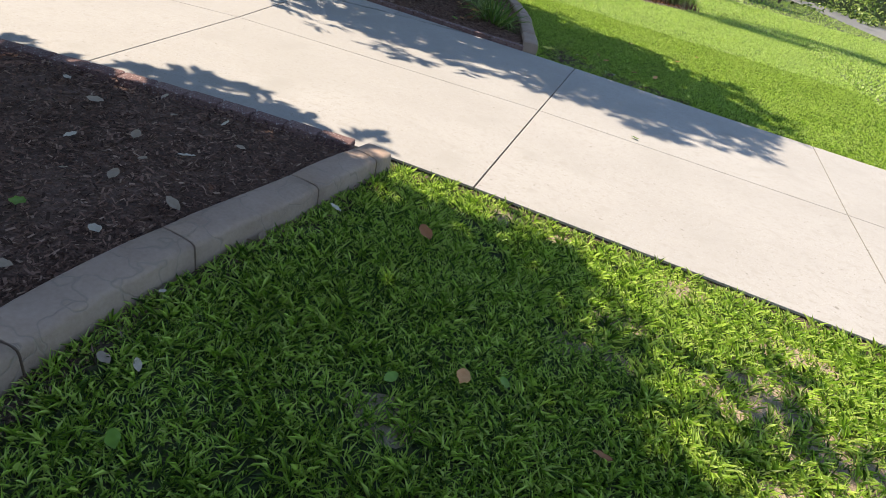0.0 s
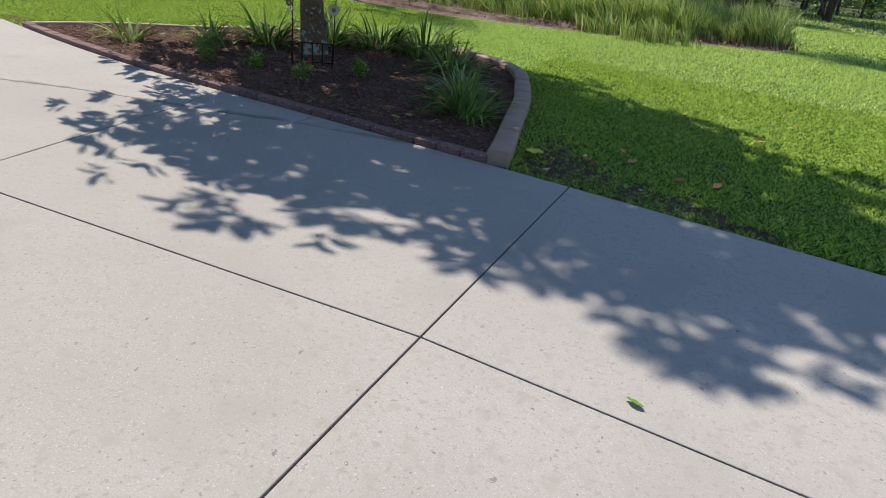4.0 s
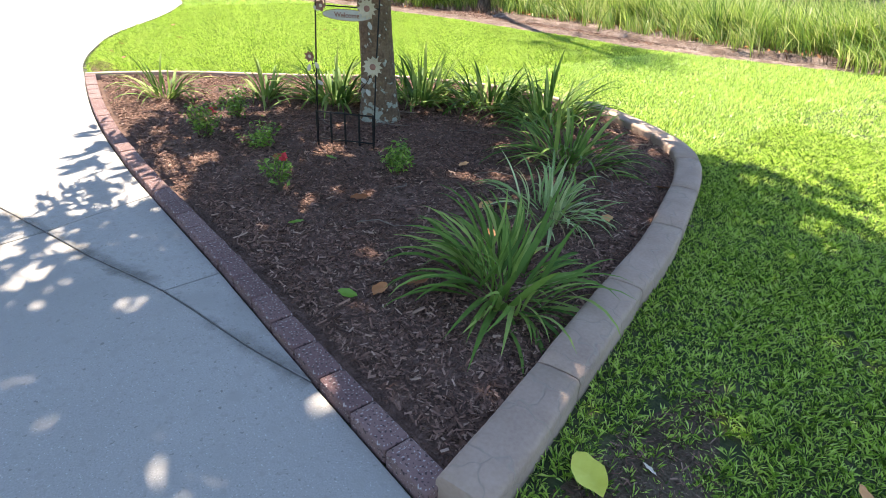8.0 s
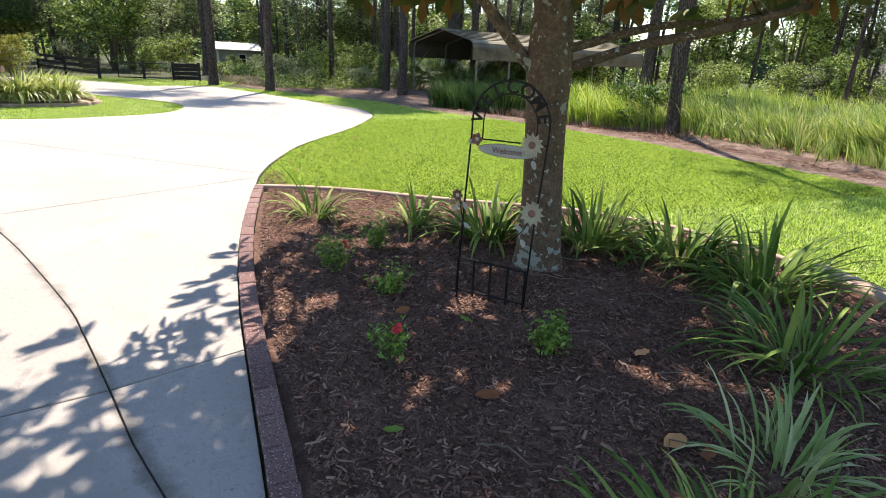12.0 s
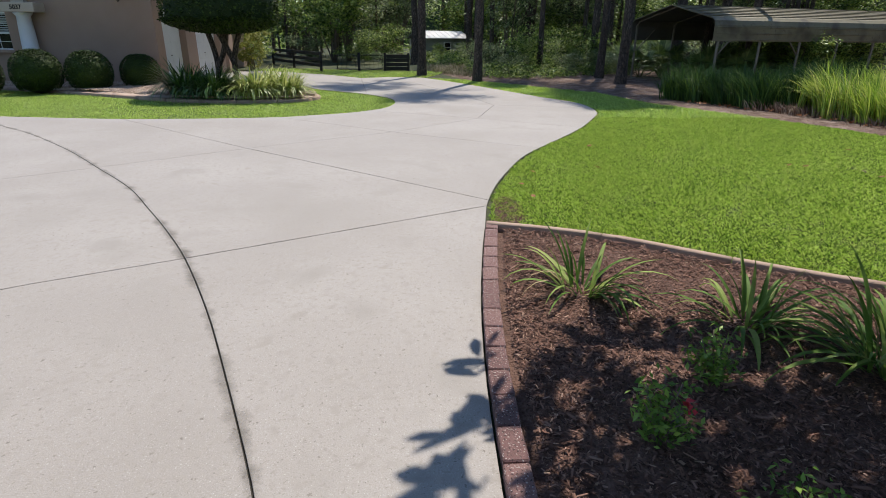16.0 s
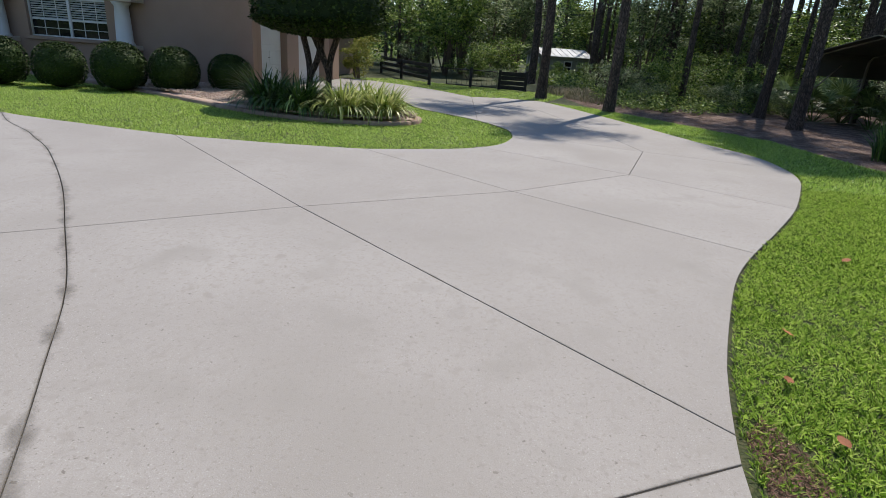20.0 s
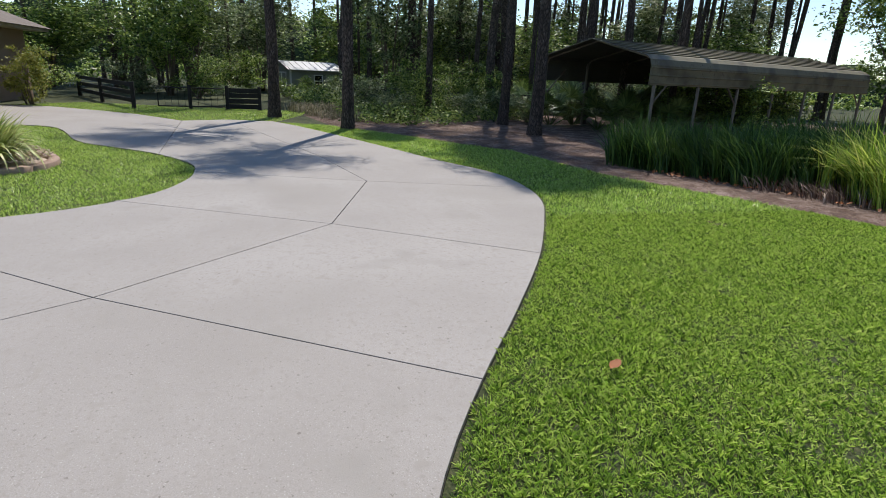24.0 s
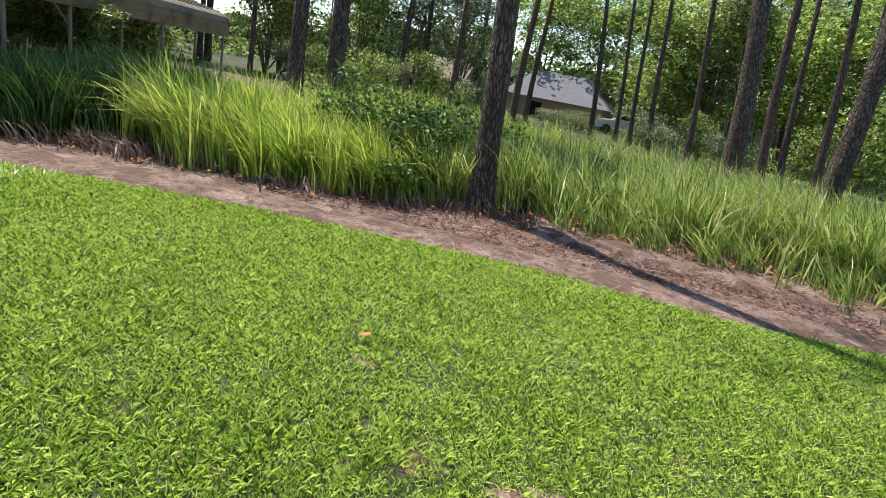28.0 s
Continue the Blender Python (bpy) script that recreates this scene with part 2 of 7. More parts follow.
def slab(poly, top, bottom, bev=0.0):
    """An upright prism over a plan polygon."""
    bm = bmesh.new()
    vs = [bm.verts.new((x, y, top)) for x, y in poly]
    f = bm.faces.new(vs)
    f.normal_update()
    if f.normal.z < 0:
        bmesh.ops.reverse_faces(bm, faces=[f])
    r = bmesh.ops.extrude_face_region(bm, geom=[f])
    lo = [v for v in r["geom"] if isinstance(v, bmesh.types.BMVert)]
    for v in lo:
        v.co.z = bottom
    bmesh.ops.recalc_face_normals(bm, faces=bm.faces)
    if bev:
        es = [e for e in bm.edges if all(abs(v.co.z - top) < 1e-6 for v in e.verts)]
        bmesh.ops.bevel(bm, geom=es, offset=bev, segments=1, affect="EDGES")
    return bm


def inset(poly, d):
    """The plan polygon drawn in by d."""
    n = len(poly)
    area = sum(poly[i][0] * poly[(i + 1) % n][1] - poly[(i + 1) % n][0] * poly[i][1] for i in range(n))
    s = 1 if area > 0 else -1
    out = []
    for i in range(n):
        p, q, r = (Vector(poly[k % n]) for k in (i - 1, i, i + 1))
        a, b = (q - p).normalized(), (r - q).normalized()
        na, nb = Vector((-a.y, a.x)) * s, Vector((-b.y, b.x)) * s
        m = (na + nb)
        m = m / max(m.dot(na), 0.35)
        out.append(tuple(q + m * d))
    return out


def smooth_line(pts, step=0.12):
    """Points at even steps along a soft curve through the given ones."""
    P = [Vector((*p, 0)) if len(p) == 2 else Vector(p) for p in pts]
    P = [2 * P[0] - P[1]] + P + [2 * P[-1] - P[-2]]
    out = []
    for i in range(1, len(P) - 2):
        n = max(1, round((P[i + 1] - P[i]).length / step))
        for k in range(n):
            t = k / n
            a, b, c, d = P[i - 1], P[i], P[i + 1], P[i + 2]
            out.append(0.5 * (2 * b + (c - a) * t + (2 * a - 5 * b + 4 * c - d) * t * t + (3 * b - a - 3 * c + d) * t ** 3))
    out.append(P[-2])
    return out


def inside(x, y, poly):
    """Even-odd test for arrays of points."""
    r = np.zeros(x.shape, bool)
    n = len(poly)
    for i in range(n):
        (x0, y0), (x1, y1) = poly[i], poly[(i + 1) % n]
        if y0 == y1:
            continue
        c = ((y0 > y) != (y1 > y)) & (x < (x1 - x0) * (y - y0) / (y1 - y0) + x0)
        r ^= c
    return r


def mesh_from(name, V, F, material, parent=None, smooth=False, slots=None):
    """A mesh of alike faces from arrays: V (n, 3), F (m, 3 or 4)."""
    me = bpy.data.meshes.new(name)
    k = F.shape[1]
    me.vertices.add(len(V))
    me.vertices.foreach_set("co", np.ascontiguousarray(V, np.float32).ravel())
    me.loops.add(F.size)
    me.loops.foreach_set("vertex_index", np.ascontiguousarray(F, np.int32).ravel())
    me.polygons.add(len(F))
    me.polygons.foreach_set("loop_start", np.arange(0, F.size, k, dtype=np.int32))
    me.polygons.foreach_set("loop_total", np.full(len(F), k, np.int32))
    if smooth:
        me.polygons.foreach_set("use_smooth", np.ones(len(F), bool))
    for m in (material if isinstance(material, (list, tuple)) else [material]):
        me.materials.append(m)
    if slots is not None:
        me.polygons.foreach_set("material_index", np.ascontiguousarray(slots, np.int32))
    me.update()
    me.validate()
    ob = new(name, me)
    if parent is not None:
        ob.parent = parent
    return ob


# ---------------------------------------------------------------- plan
N_EDGE = [(-8.12, 7.85), (-8.7, 8.0), (-9.5, 8.28), (-10.17, 8.55), (-10.8, 8.9), (-11.6, 9.4), (-12.7, 10.04), (-13.9, 10.61), (-14.6, 10.9), (-15.35, 11.06), (-16.3, 11.07), (-17.0, 10.87), (-17.9, 10.42), (-18.8, 10.07), (-20.0, 9.6), (-21.7, 8.9), (-23.5, 8.1), (-24.8, 7.4)]
BRICK_EDGE = [(-1.0, 7.48), (-1.8, 7.47), (-2.71, 7.475), (-3.8, 7.455), (-4.22, 7.45), (-5.1, 7.475), (-5.94, 7.54), (-6.9, 7.66), (-7.35, 7.73)]
ISLAND = [(-19.0, -12.0), (-17.1, -7.85), (-14.8, -3.0), (-14.05, -1.5), (-13.66, 0.76), (-13.55, 1.8), (-13.58, 2.6), (-13.68, 3.53), (-13.87, 4.57), (-14.15, 5.1), (-14.6, 5.85), (-15.3, 6.43), (-16.22, 6.65), (-17.0, 6.62), (-17.58, 6.42), (-18.4, 5.85), (-18.75, 5.5), (-19.4, 4.75), (-20.04, 4.14), (-22.4, 2.85), (-22.4, 1.0)]
CURVE_J = [(-1.8, 7.47), (-2.11, 7.37), (-2.70, 7.22), (-3.2, 7.03), (-3.6, 6.9), (-4.25, 6.68), (-4.55, 6.57), (-5.2, 6.28), (-5.88, 5.96), (-6.67, 5.54), (-7.3, 5.15), (-7.91, 4.74), (-8.64, 4.23), (-9.55, 3.45), (-10.65, 2.48), (-11.9, 1.23), (-12.45, 0.56), (-12.8, 0.13), (-13.37, -0.72), (-14.05, -1.5)]
S1, S2, jR, jA, R0, jF = (-0.46, 3.65), (1.90, 3.65), (1.96, 5.52), (-0.49, 5.465), (2.06, 7.46), (-0.52, 7.48)
jC, cj1, cj2, kS, kC, kS2 = (-3.22, 5.155), CURVE_J[4], (-3.80, 7.455), CURVE_J[2], (-1.8, 7.47), (-2.71, 7.475)
c1n, n1, n3, n4, n5, n6, n7, n8, n9 = (-6.67, 5.54), (-8.12, 7.85), (-10.73, 4.84), (-12.16, 6.775), (-13.82, 8.34), (-16.02, 8.936), (-12.7, 10.04), (-9.55, 3.45), (-10.8, 8.9)
n3b, n4b, n5b, n6b, n6r = (-13.55, 1.8), (-13.87, 4.57), (-14.95, 6.16), (-16.76, 6.64), (-15.5, 11.06)
n1b = (-7.93, 7.81)
J2a, J2b, H0 = (-4.5, 4.75), (-5.8, 4.05), (-6.25, 4.74)


def along(line, a, b):
    """The points of a line strictly between two of its points, from a towards b."""
    i = min(range(len(line)), key=lambda k: (line[k][0] - a[0]) ** 2 + (line[k][1] - a[1]) ** 2)
    j = min(range(len(line)), key=lambda k: (line[k][0] - b[0]) ** 2 + (line[k][1] - b[1]) ** 2)
    seq = line[min(i, j):max(i, j) + 1]
    seq = seq if i <= j else seq[::-1]
    return [tuple(p[:2]) for p in seq if min((p[0] - q[0]) ** 2 + (p[1] - q[1]) ** 2 for q in (a, b)) > 0.004]


NE = [tuple(p[:2]) for p in smooth_line(N_EDGE, 0.25)]
BE = [tuple(p[:2]) for p in smooth_line(BRICK_EDGE, 0.3)]
IS = [tuple(p[:2]) for p in smooth_line(ISLAND, 0.3)]
CJ = [tuple(p[:2]) for p in smooth_line(CURVE_J, 0.2)]
PANELS = [
    [S1, S2, jR, jA], [jA, jR, R0, jF],
    [S2, (4.4, 3.65), (4.45, 5.52), jR], [jR, (4.45, 5.52), (4.5, 7.46), R0],
    [(4.4, 3.65), (6.9, 3.65), (6.95, 5.52), (4.45, 5.52)], [(4.45, 5.52), (6.95, 5.52), (7.0, 7.46), (4.5, 7.46)],
    [(6.9, 3.65), (9.4, 3.65), (9.4, 5.52), (6.95, 5.52)], [(6.95, 5.52), (9.4, 5.52), (9.4, 7.46), (7.0, 7.46)],
    [S1, (-0.97, 3.63), (-1.86, 3.50), (-2.87, 3.28), jC, jA],
    [jA, jC, cj1, *along(CJ, cj1, kC), kC, (-1.0, 7.48), jF],
    [kC, *along(CJ, kC, kS), kS, kS2], [kS, *along(CJ, kS, cj1), cj1, cj2, kS2],
    [jC, cj1, *along(CJ, cj1, c1n), c1n, H0, J2b, J2a],
    [jC, J2a, J2b, (-5.1, 2.9), (-4.2, 2.85), (-3.4, 3.15), (-2.87, 3.28)],
    [cj2, cj1, *along(CJ, cj1, c1n), c1n, n1b, (-7.35, 7.73), *along(BE, (-7.35, 7.73), cj2)],
    [c1n, *along(CJ, c1n, n8), n8, n3, n1, n1b],
    [J2b, H0, c1n, *along(CJ, c1n, n8), n8, (-8.48, 2.12), (-7.2, 0.5), (-5.1, 2.9)],
    [n1, n3, n4, n9, *along(NE, n9, n1)],
    [n3, n3b, *along(IS, n3b, n4b), n4b, n4],
    [n9, n4, n5, n7, *along(NE, n7, n9)],
    [n4, n4b, *along(IS, n4b, n5b), n5b, n5],
    [n7, n5, n6, n6r, *along(NE, n6r, n7)],
    [n5, n5b, *along(IS, n5b, n6b), n6b, n6],
    [n8, n3, n3b, *along(IS, n3b, (-14.05, -1.5)), (-14.05, -1.5), *along(CJ, (-14.05, -1.5), n8)],
    [n8, *along(CJ, n8, (-12.45, 0.56)), (-12.45, 0.56), (-10.9, -0.7), (-8.48, 2.12)],
    [(-12.45, 0.56), *along(CJ, (-12.45, 0.56), (-14.05, -1.5)), (-14.05, -1.5), *along(IS, (-14.05, -1.5), (-19, -12)), (-19, -12), (-12, -12), (-10.9, -0.7)],
    [(-8.48, 2.12), (-10.9, -0.7), (-12, -12), (-8.5, -8), (-7.2, 0.5)],
    [n6, n6r, *along(NE, n6r, (-24.8, 7.4)), (-24.8, 7.4), (-25.0, 6.2), (-18.3, 8.4)],
    [n6, (-18.3, 8.4), (-25.0, 6.2), (-24.4, 5.15), (-18.4, 5.85), *along(IS, (-18.4, 5.85), n6b), n6b],
    [(-18.4, 5.85), (-24.4, 5.15), (-26.15, 3.66), (-27.2, 2.3), (-28.15, 0.9), (-28.5, -0.45), (-24.4, -0.45), (-22.4, -0.45), (-22.4, 1.0), *along(IS, (-22.4, 1.0), (-18.4, 5.85))],
]

# ground: one sheet to the horizon
xs = np.linspace(-60, 40, 51)
ys = np.linspace(-40, 60, 51)
XX, YY = np.meshgrid(xs, ys, indexing="ij")
ZZ = np.full(XX.shape, -0.025)
V = np.stack([XX.ravel(), YY.ravel(), ZZ.ravel()], 1)
idx = np.arange(51 * 51).reshape(51, 51)
F = np.stack([idx[:-1, :-1].ravel(), idx[1:, :-1].ravel(), idx[1:, 1:].ravel(), idx[:-1, 1:].ravel()], 1)
o = len(V)
far = np.array([(-1500, -1500, -0.025), (1500, -1500, -0.025), (1500, 1500, -0.025), (-1500, 1500, -0.025), (-60, -40, -0.025), (40, -40, -0.025), (40, 60, -0.025), (-60, 60, -0.025)], float)
V = np.concatenate([V, far])
F = np.concatenate([F, np.array([(o, o + 1, o + 5, o + 4), (o + 1, o + 2, o + 6, o + 5), (o + 2, o + 3, o + 7, o + 6), (o + 3, o, o + 4, o + 7)])])
ground = tagged(mesh_from("ground", V, F, M_GROUND), "mown lawn soil and thatch between the beds", "ground", kind="structure")

M_STAIN = mat("joint_stain", [(0.3, (0.10, 0.09, 0.075)), (0.7, (0.20, 0.18, 0.15))], rough=0.95, scale=6, fine=60)
N, L = M_STAIN.node_tree.nodes, M_STAIN.node_tree.links
uvn = N.new("ShaderNodeUVMap")
sep = N.new("ShaderNodeSeparateXYZ")
L.new(uvn.outputs[0], sep.inputs[0])
tc = N.new("ShaderNodeTexCoord")
blot = N.new("ShaderNodeTexNoise")
blot.inputs["Scale"].default_value, blot.inputs["Detail"].default_value, blot.inputs["Roughness"].default_value = 2.6, 6, 0.7
L.new(tc.outputs["Object"], blot.inputs["Vector"])
spread = N.new("ShaderNodeMapRange")
spread.inputs[1].default_value, spread.inputs[2].default_value, spread.inputs[3].default_value, spread.inputs[4].default_value = 0.42, 0.68, 0.08, 1.0
L.new(blot.outputs[0], spread.inputs[0])
less = N.new("ShaderNodeMath")
less.operation = "SUBTRACT"
L.new(spread.outputs[0], less.inputs[0])
L.new(sep.outputs["Y"], less.inputs[1])
cover = N.new("ShaderNodeMapRange")
cover.inputs[1].default_value, cover.inputs[2].default_value, cover.inputs[4].default_value = -0.1, 0.8, 0.5
L.new(less.outputs[0], cover.inputs[0])
clear = N.new("ShaderNodeBsdfTransparent")
ms = N.new("ShaderNodeMixShader")
L.new(cover.outputs[0], ms.inputs[0])
L.new(clear.outputs[0], ms.inputs[1])
L.new(N["Principled BSDF"].outputs[0], ms.inputs[2])
L.new(ms.outputs[0], N["Material Output"].inputs[0])


def stain_ribbon(line, w, owner):
    """A thin film of dirt along a joint, ragged towards its rims."""
    bm = bmesh.new()
    uv = bm.loops.layers.uv.new("UVMap")
    rows = []
    for i, p in enumerate(line):
        a, b = Vector(line[max(i - 1, 0)]), Vector(line[min(i + 1, len(line) - 1)])
        t = (b - a).normalized()
        rows.append([bm.verts.new((p[0] - t.y * o, p[1] + t.x * o, 0.002)) for o in (-w, -0.003, 0.003, w)])
    for r, q in zip(rows, rows[1:]):
        for k, (va, vb) in zip((0, 2), ((1.0, 0.0), (0.0, 1.0))):
            f = bm.faces.new((r[k], r[k + 1], q[k + 1], q[k]))
            for lp, v in zip(f.loops, (va, vb, vb, va)):
                lp[uv].uv = (0.0, v)
    return part("joint_stain", bm, M_STAIN, owner)


# driveway
driveway = thing("driveway", "pale broom-finished concrete driveway cut by dark joints", "driveway", kind="structure")
for poly in PANELS:
    part("concrete_panel", slab(inset(poly, 0.0045), 0.0, -0.11, 0.002), M_CONC, driveway)
    part("joint_filling", slab(poly, -0.013, -0.09), M_JOINT, driveway)
stain_ribbon(CJ, 0.085, driveway)
for a, b, w in ((c1n, n1b, 0.022), (cj1, jC, 0.025), (n3, n1, 0.02)):
    stain_ribbon([tuple(Vector(a).lerp(Vector(b), i / 14)) for i in range(15)], w, driveway)


M_LEAF_IRIS = mat("iris_leaf", [(0.15, (0.05, 0.12, 0.02)), (0.5, (0.155, 0.265, 0.05)), (0.85, (0.37, 0.45, 0.13))], rough=0.6, spec=0.2, scale=5, fine=50, rand=0.6, bump=0.15, trans=0.3, stretch=(6, 6, 1))
M_LEAF_VAR = mat("variegated_leaf", [(0.2, (0.12, 0.23, 0.05)), (0.5, (0.30, 0.40, 0.13)), (0.85, (0.60, 0.62, 0.34))], rough=0.45, scale=30, fine=60, rand=0.45, bump=0.15, trans=0.25, stretch=(3, 3, 0.3))
M_DRY = mat("dry_leaf", [(0.2, (0.24, 0.0813, 0.027)), (0.5, (0.45, 0.175, 0.063)), (0.85, (0.705, 0.375, 0.153))], rough=0.75, scale=12, fine=90, rand=0.6, bump=0.2)
M_YELLOW = mat("yellow_leaf", [(0.3, (0.55, 0.50, 0.05)), (0.7, (0.70, 0.66, 0.12))], rough=0.6, scale=9, fine=50, bump=0.1)
M_TWIG = mat("twig", [(0.3, (0.117, 0.0858, 0.0663)), (0.7, (0.234, 0.179, 0.14))], rough=0.9, scale=10, fine=60)
M_SHRUB = mat("shrub_leaf", [(0.1, (0.06, 0.13, 0.015)), (0.5, (0.16, 0.30, 0.035)), (0.9, (0.32, 0.46, 0.08))], rough=0.5, scale=4, fine=30, island=0.7, bump=0.1, trans=0.25)
M_RED = mat("red_petal", [(0.3, (0.45, 0.02, 0.03)), (0.7, (0.66, 0.05, 0.06))], rough=0.6, scale=9, fine=50, bump=0.1)
M_STRAW = mat("pine_straw", [(0.32, (0.07, 0.043, 0.033)), (0.45, (0.165, 0.11, 0.086)), (0.55, (0.25, 0.18, 0.146)), (0.68, (0.38, 0.30, 0.255))], rough=0.95, scale=3.0, fine=38, bump=0.9, dist=0.03, mixfine=0.5, specks=[(2.2, 0.50, 0.58, (0.12, 0.075, 0.055)), (9, 0.54, 0.62, (0.10, 0.062, 0.044)), (24, 0.6, 0.68, (0.14, 0.075, 0.045))])
M_NEEDLE = mat("straw_needles", [(0.1, (0.0936, 0.0488, 0.0304)), (0.5, (0.206, 0.122, 0.0811)), (0.9, (0.374, 0.283, 0.213))], rough=0.85, scale=5, fine=60, island=0.85, bump=0)
M_SOIL = mat("dark_soil", [(0.25, (0.05, 0.035, 0.024)), (0.5, (0.13, 0.095, 0.066)), (0.75, (0.25, 0.20, 0.15))], rough=0.98, spec=0.1, scale=14, fine=110, bump=1.0, dist=0.03, mixfine=0.55)
M_BARE = mat("bare_sand", [(0.2, (0.213, 0.153, 0.0975)), (0.5, (0.338, 0.251, 0.175)), (0.8, (0.474, 0.371, 0.273))], rough=0.95, scale=7, fine=90, bump=0.8, dist=0.02)

rng = np.random.default_rng(7)


def sheet(name, poly, z0, swell, step, material, label, category, edge=0.25):
    """A ground sheet over a plan polygon that rises a little from its rim."""
    P = np.array(poly)
    lo, hi = P.min(0), P.max(0)
    nx, ny = int((hi[0] - lo[0]) / step) + 2, int((hi[1] - lo[1]) / step) + 2
    gx, gy = np.meshgrid(lo[0] + np.arange(nx) * step, lo[1] + np.arange(ny) * step, indexing="ij")
    ok = inside(gx, gy, poly)
    d = np.full(gx.shape, 9.0)
    for (ax, ay), (bx, by) in zip(poly, poly[1:] + poly[:1]):
        L2 = (bx - ax) ** 2 + (by - ay) ** 2 + 1e-9
        t = np.clip(((gx - ax) * (bx - ax) + (gy - ay) * (by - ay)) / L2, 0, 1)
        d = np.minimum(d, np.hypot(gx - ax - t * (bx - ax), gy - ay - t * (by - ay)))
    lump = np.sin(gx * 5.1 + np.sin(gy * 3.7)) * np.sin(gy * 4.3 + 1.3 * np.sin(gx * 2.9))
    gz = z0 + swell * np.clip(d / edge, 0, 1) * (0.8 + 0.2 * lump)
    near = d < step * 1.5
    use = ok | near
    ids = np.full(gx.shape, -1)
    ids[use] = np.arange(use.sum())
    q = np.stack([ids[:-1, :-1], ids[1:, :-1], ids[1:, 1:], ids[:-1, 1:]], -1).reshape(-1, 4)
    full = (q >= 0).all(1)
    inn = np.stack([ok[:-1, :-1], ok[1:, :-1], ok[1:, 1:], ok[:-1, 1:]], -1).reshape(-1, 4).any(1)
    V = np.stack([gx[use], gy[use], np.where(ok, gz, z0)[use]], 1)
    # draw the rim points onto the outline
    rim = ~ok[use]
    for i in np.nonzero(rim)[0]:
        best = None
        for (ax, ay), (bx, by) in zip(poly, poly[1:] + poly[:1]):
            L2 = (bx - ax) ** 2 + (by - ay) ** 2 + 1e-9
            t = min(1, max(0, ((V[i, 0] - ax) * (bx - ax) + (V[i, 1] - ay) * (by - ay)) / L2))
            c = (ax + t * (bx - ax), ay + t * (by - ay))
            dd = (V[i, 0] - c[0]) ** 2 + (V[i, 1] - c[1]) ** 2
            if best is None or dd < best[0]:
                best = (dd, c)
        V[i, :2] = best[1]
    ob = mesh_from(name, V, q[full & inn], material, smooth=True)
    return tagged(ob, label, category, kind="structure")


def scatter(poly, n, gen):
    P = np.array(poly)
    lo, hi = P.min(0), P.max(0)
    out = np.zeros((0, 2))
    while len(out) < n:
        c = lo + gen.random((n * 2, 2)) * (hi - lo)
        out = np.concatenate([out, c[inside(c[:, 0], c[:, 1], poly)]])
    return out[:n]


def chips(name, poly, n, z, size, material, label, category, gen, flat=0.35, slim=1.0):
    """Many small slivers of bark, each a thin bent board."""
    c = scatter(poly, n, gen)
    L = size * (0.4 + gen.random(n) ** 2 * 1.2)
    W = L * (0.12 + 0.2 * gen.random(n)) * slim
    T = 0.002 + 0.004 * gen.random(n)
    a = gen.random(n) * 2 * np.pi
    tilt = (gen.random(n) - 0.5) * 2 * flat
    roll = (gen.random(n) - 0.5) * 1.2
    u = np.stack([np.cos(a) * np.cos(tilt), np.sin(a) * np.cos(tilt), np.sin(tilt)], 1)
    s = np.stack([-np.sin(a), np.cos(a), np.zeros(n)], 1)
    w = np.cross(u, s)
    s2 = s * np.cos(roll)[:, None] + w * np.sin(roll)[:, None]
    w2 = np.cross(u, s2)
    o = np.stack([c[:, 0], c[:, 1], np.full(n, z) + gen.random(n) * 0.018], 1)
    V = []
    for k, sg in ((-0.5, -1), (0.5, -1), (0.5, 1), (-0.5, 1)):
        V.append(o + u * (k * L)[:, None] + s2 * (sg * W / 2)[:, None])
    low = [v - w2 * T[:, None] for v in V]
    V = np.stack(V + low, 1).reshape(-1, 3)
    base = (np.arange(n) * 8)[:, None]
    F = np.concatenate([base + np.array(f) for f in ((((0, 1, 2, 3), (0, 4, 5, 1), (2, 6, 7, 3))) if slim == 1.0 else ((0, 1, 2, 3),))])
    return tagged(mesh_from(name, V, F, material), label, category, kind="stuff")


def offset_line(pts, d):
    out = []
    for i, p in enumerate(pts):
        a, b = Vector(pts[max(i - 1, 0)]), Vector(pts[min(i + 1, len(pts) - 1)])
        t = (b - a).normalized()
        out.append((p[0] - t.y * d, p[1] + t.x * d))
    return out


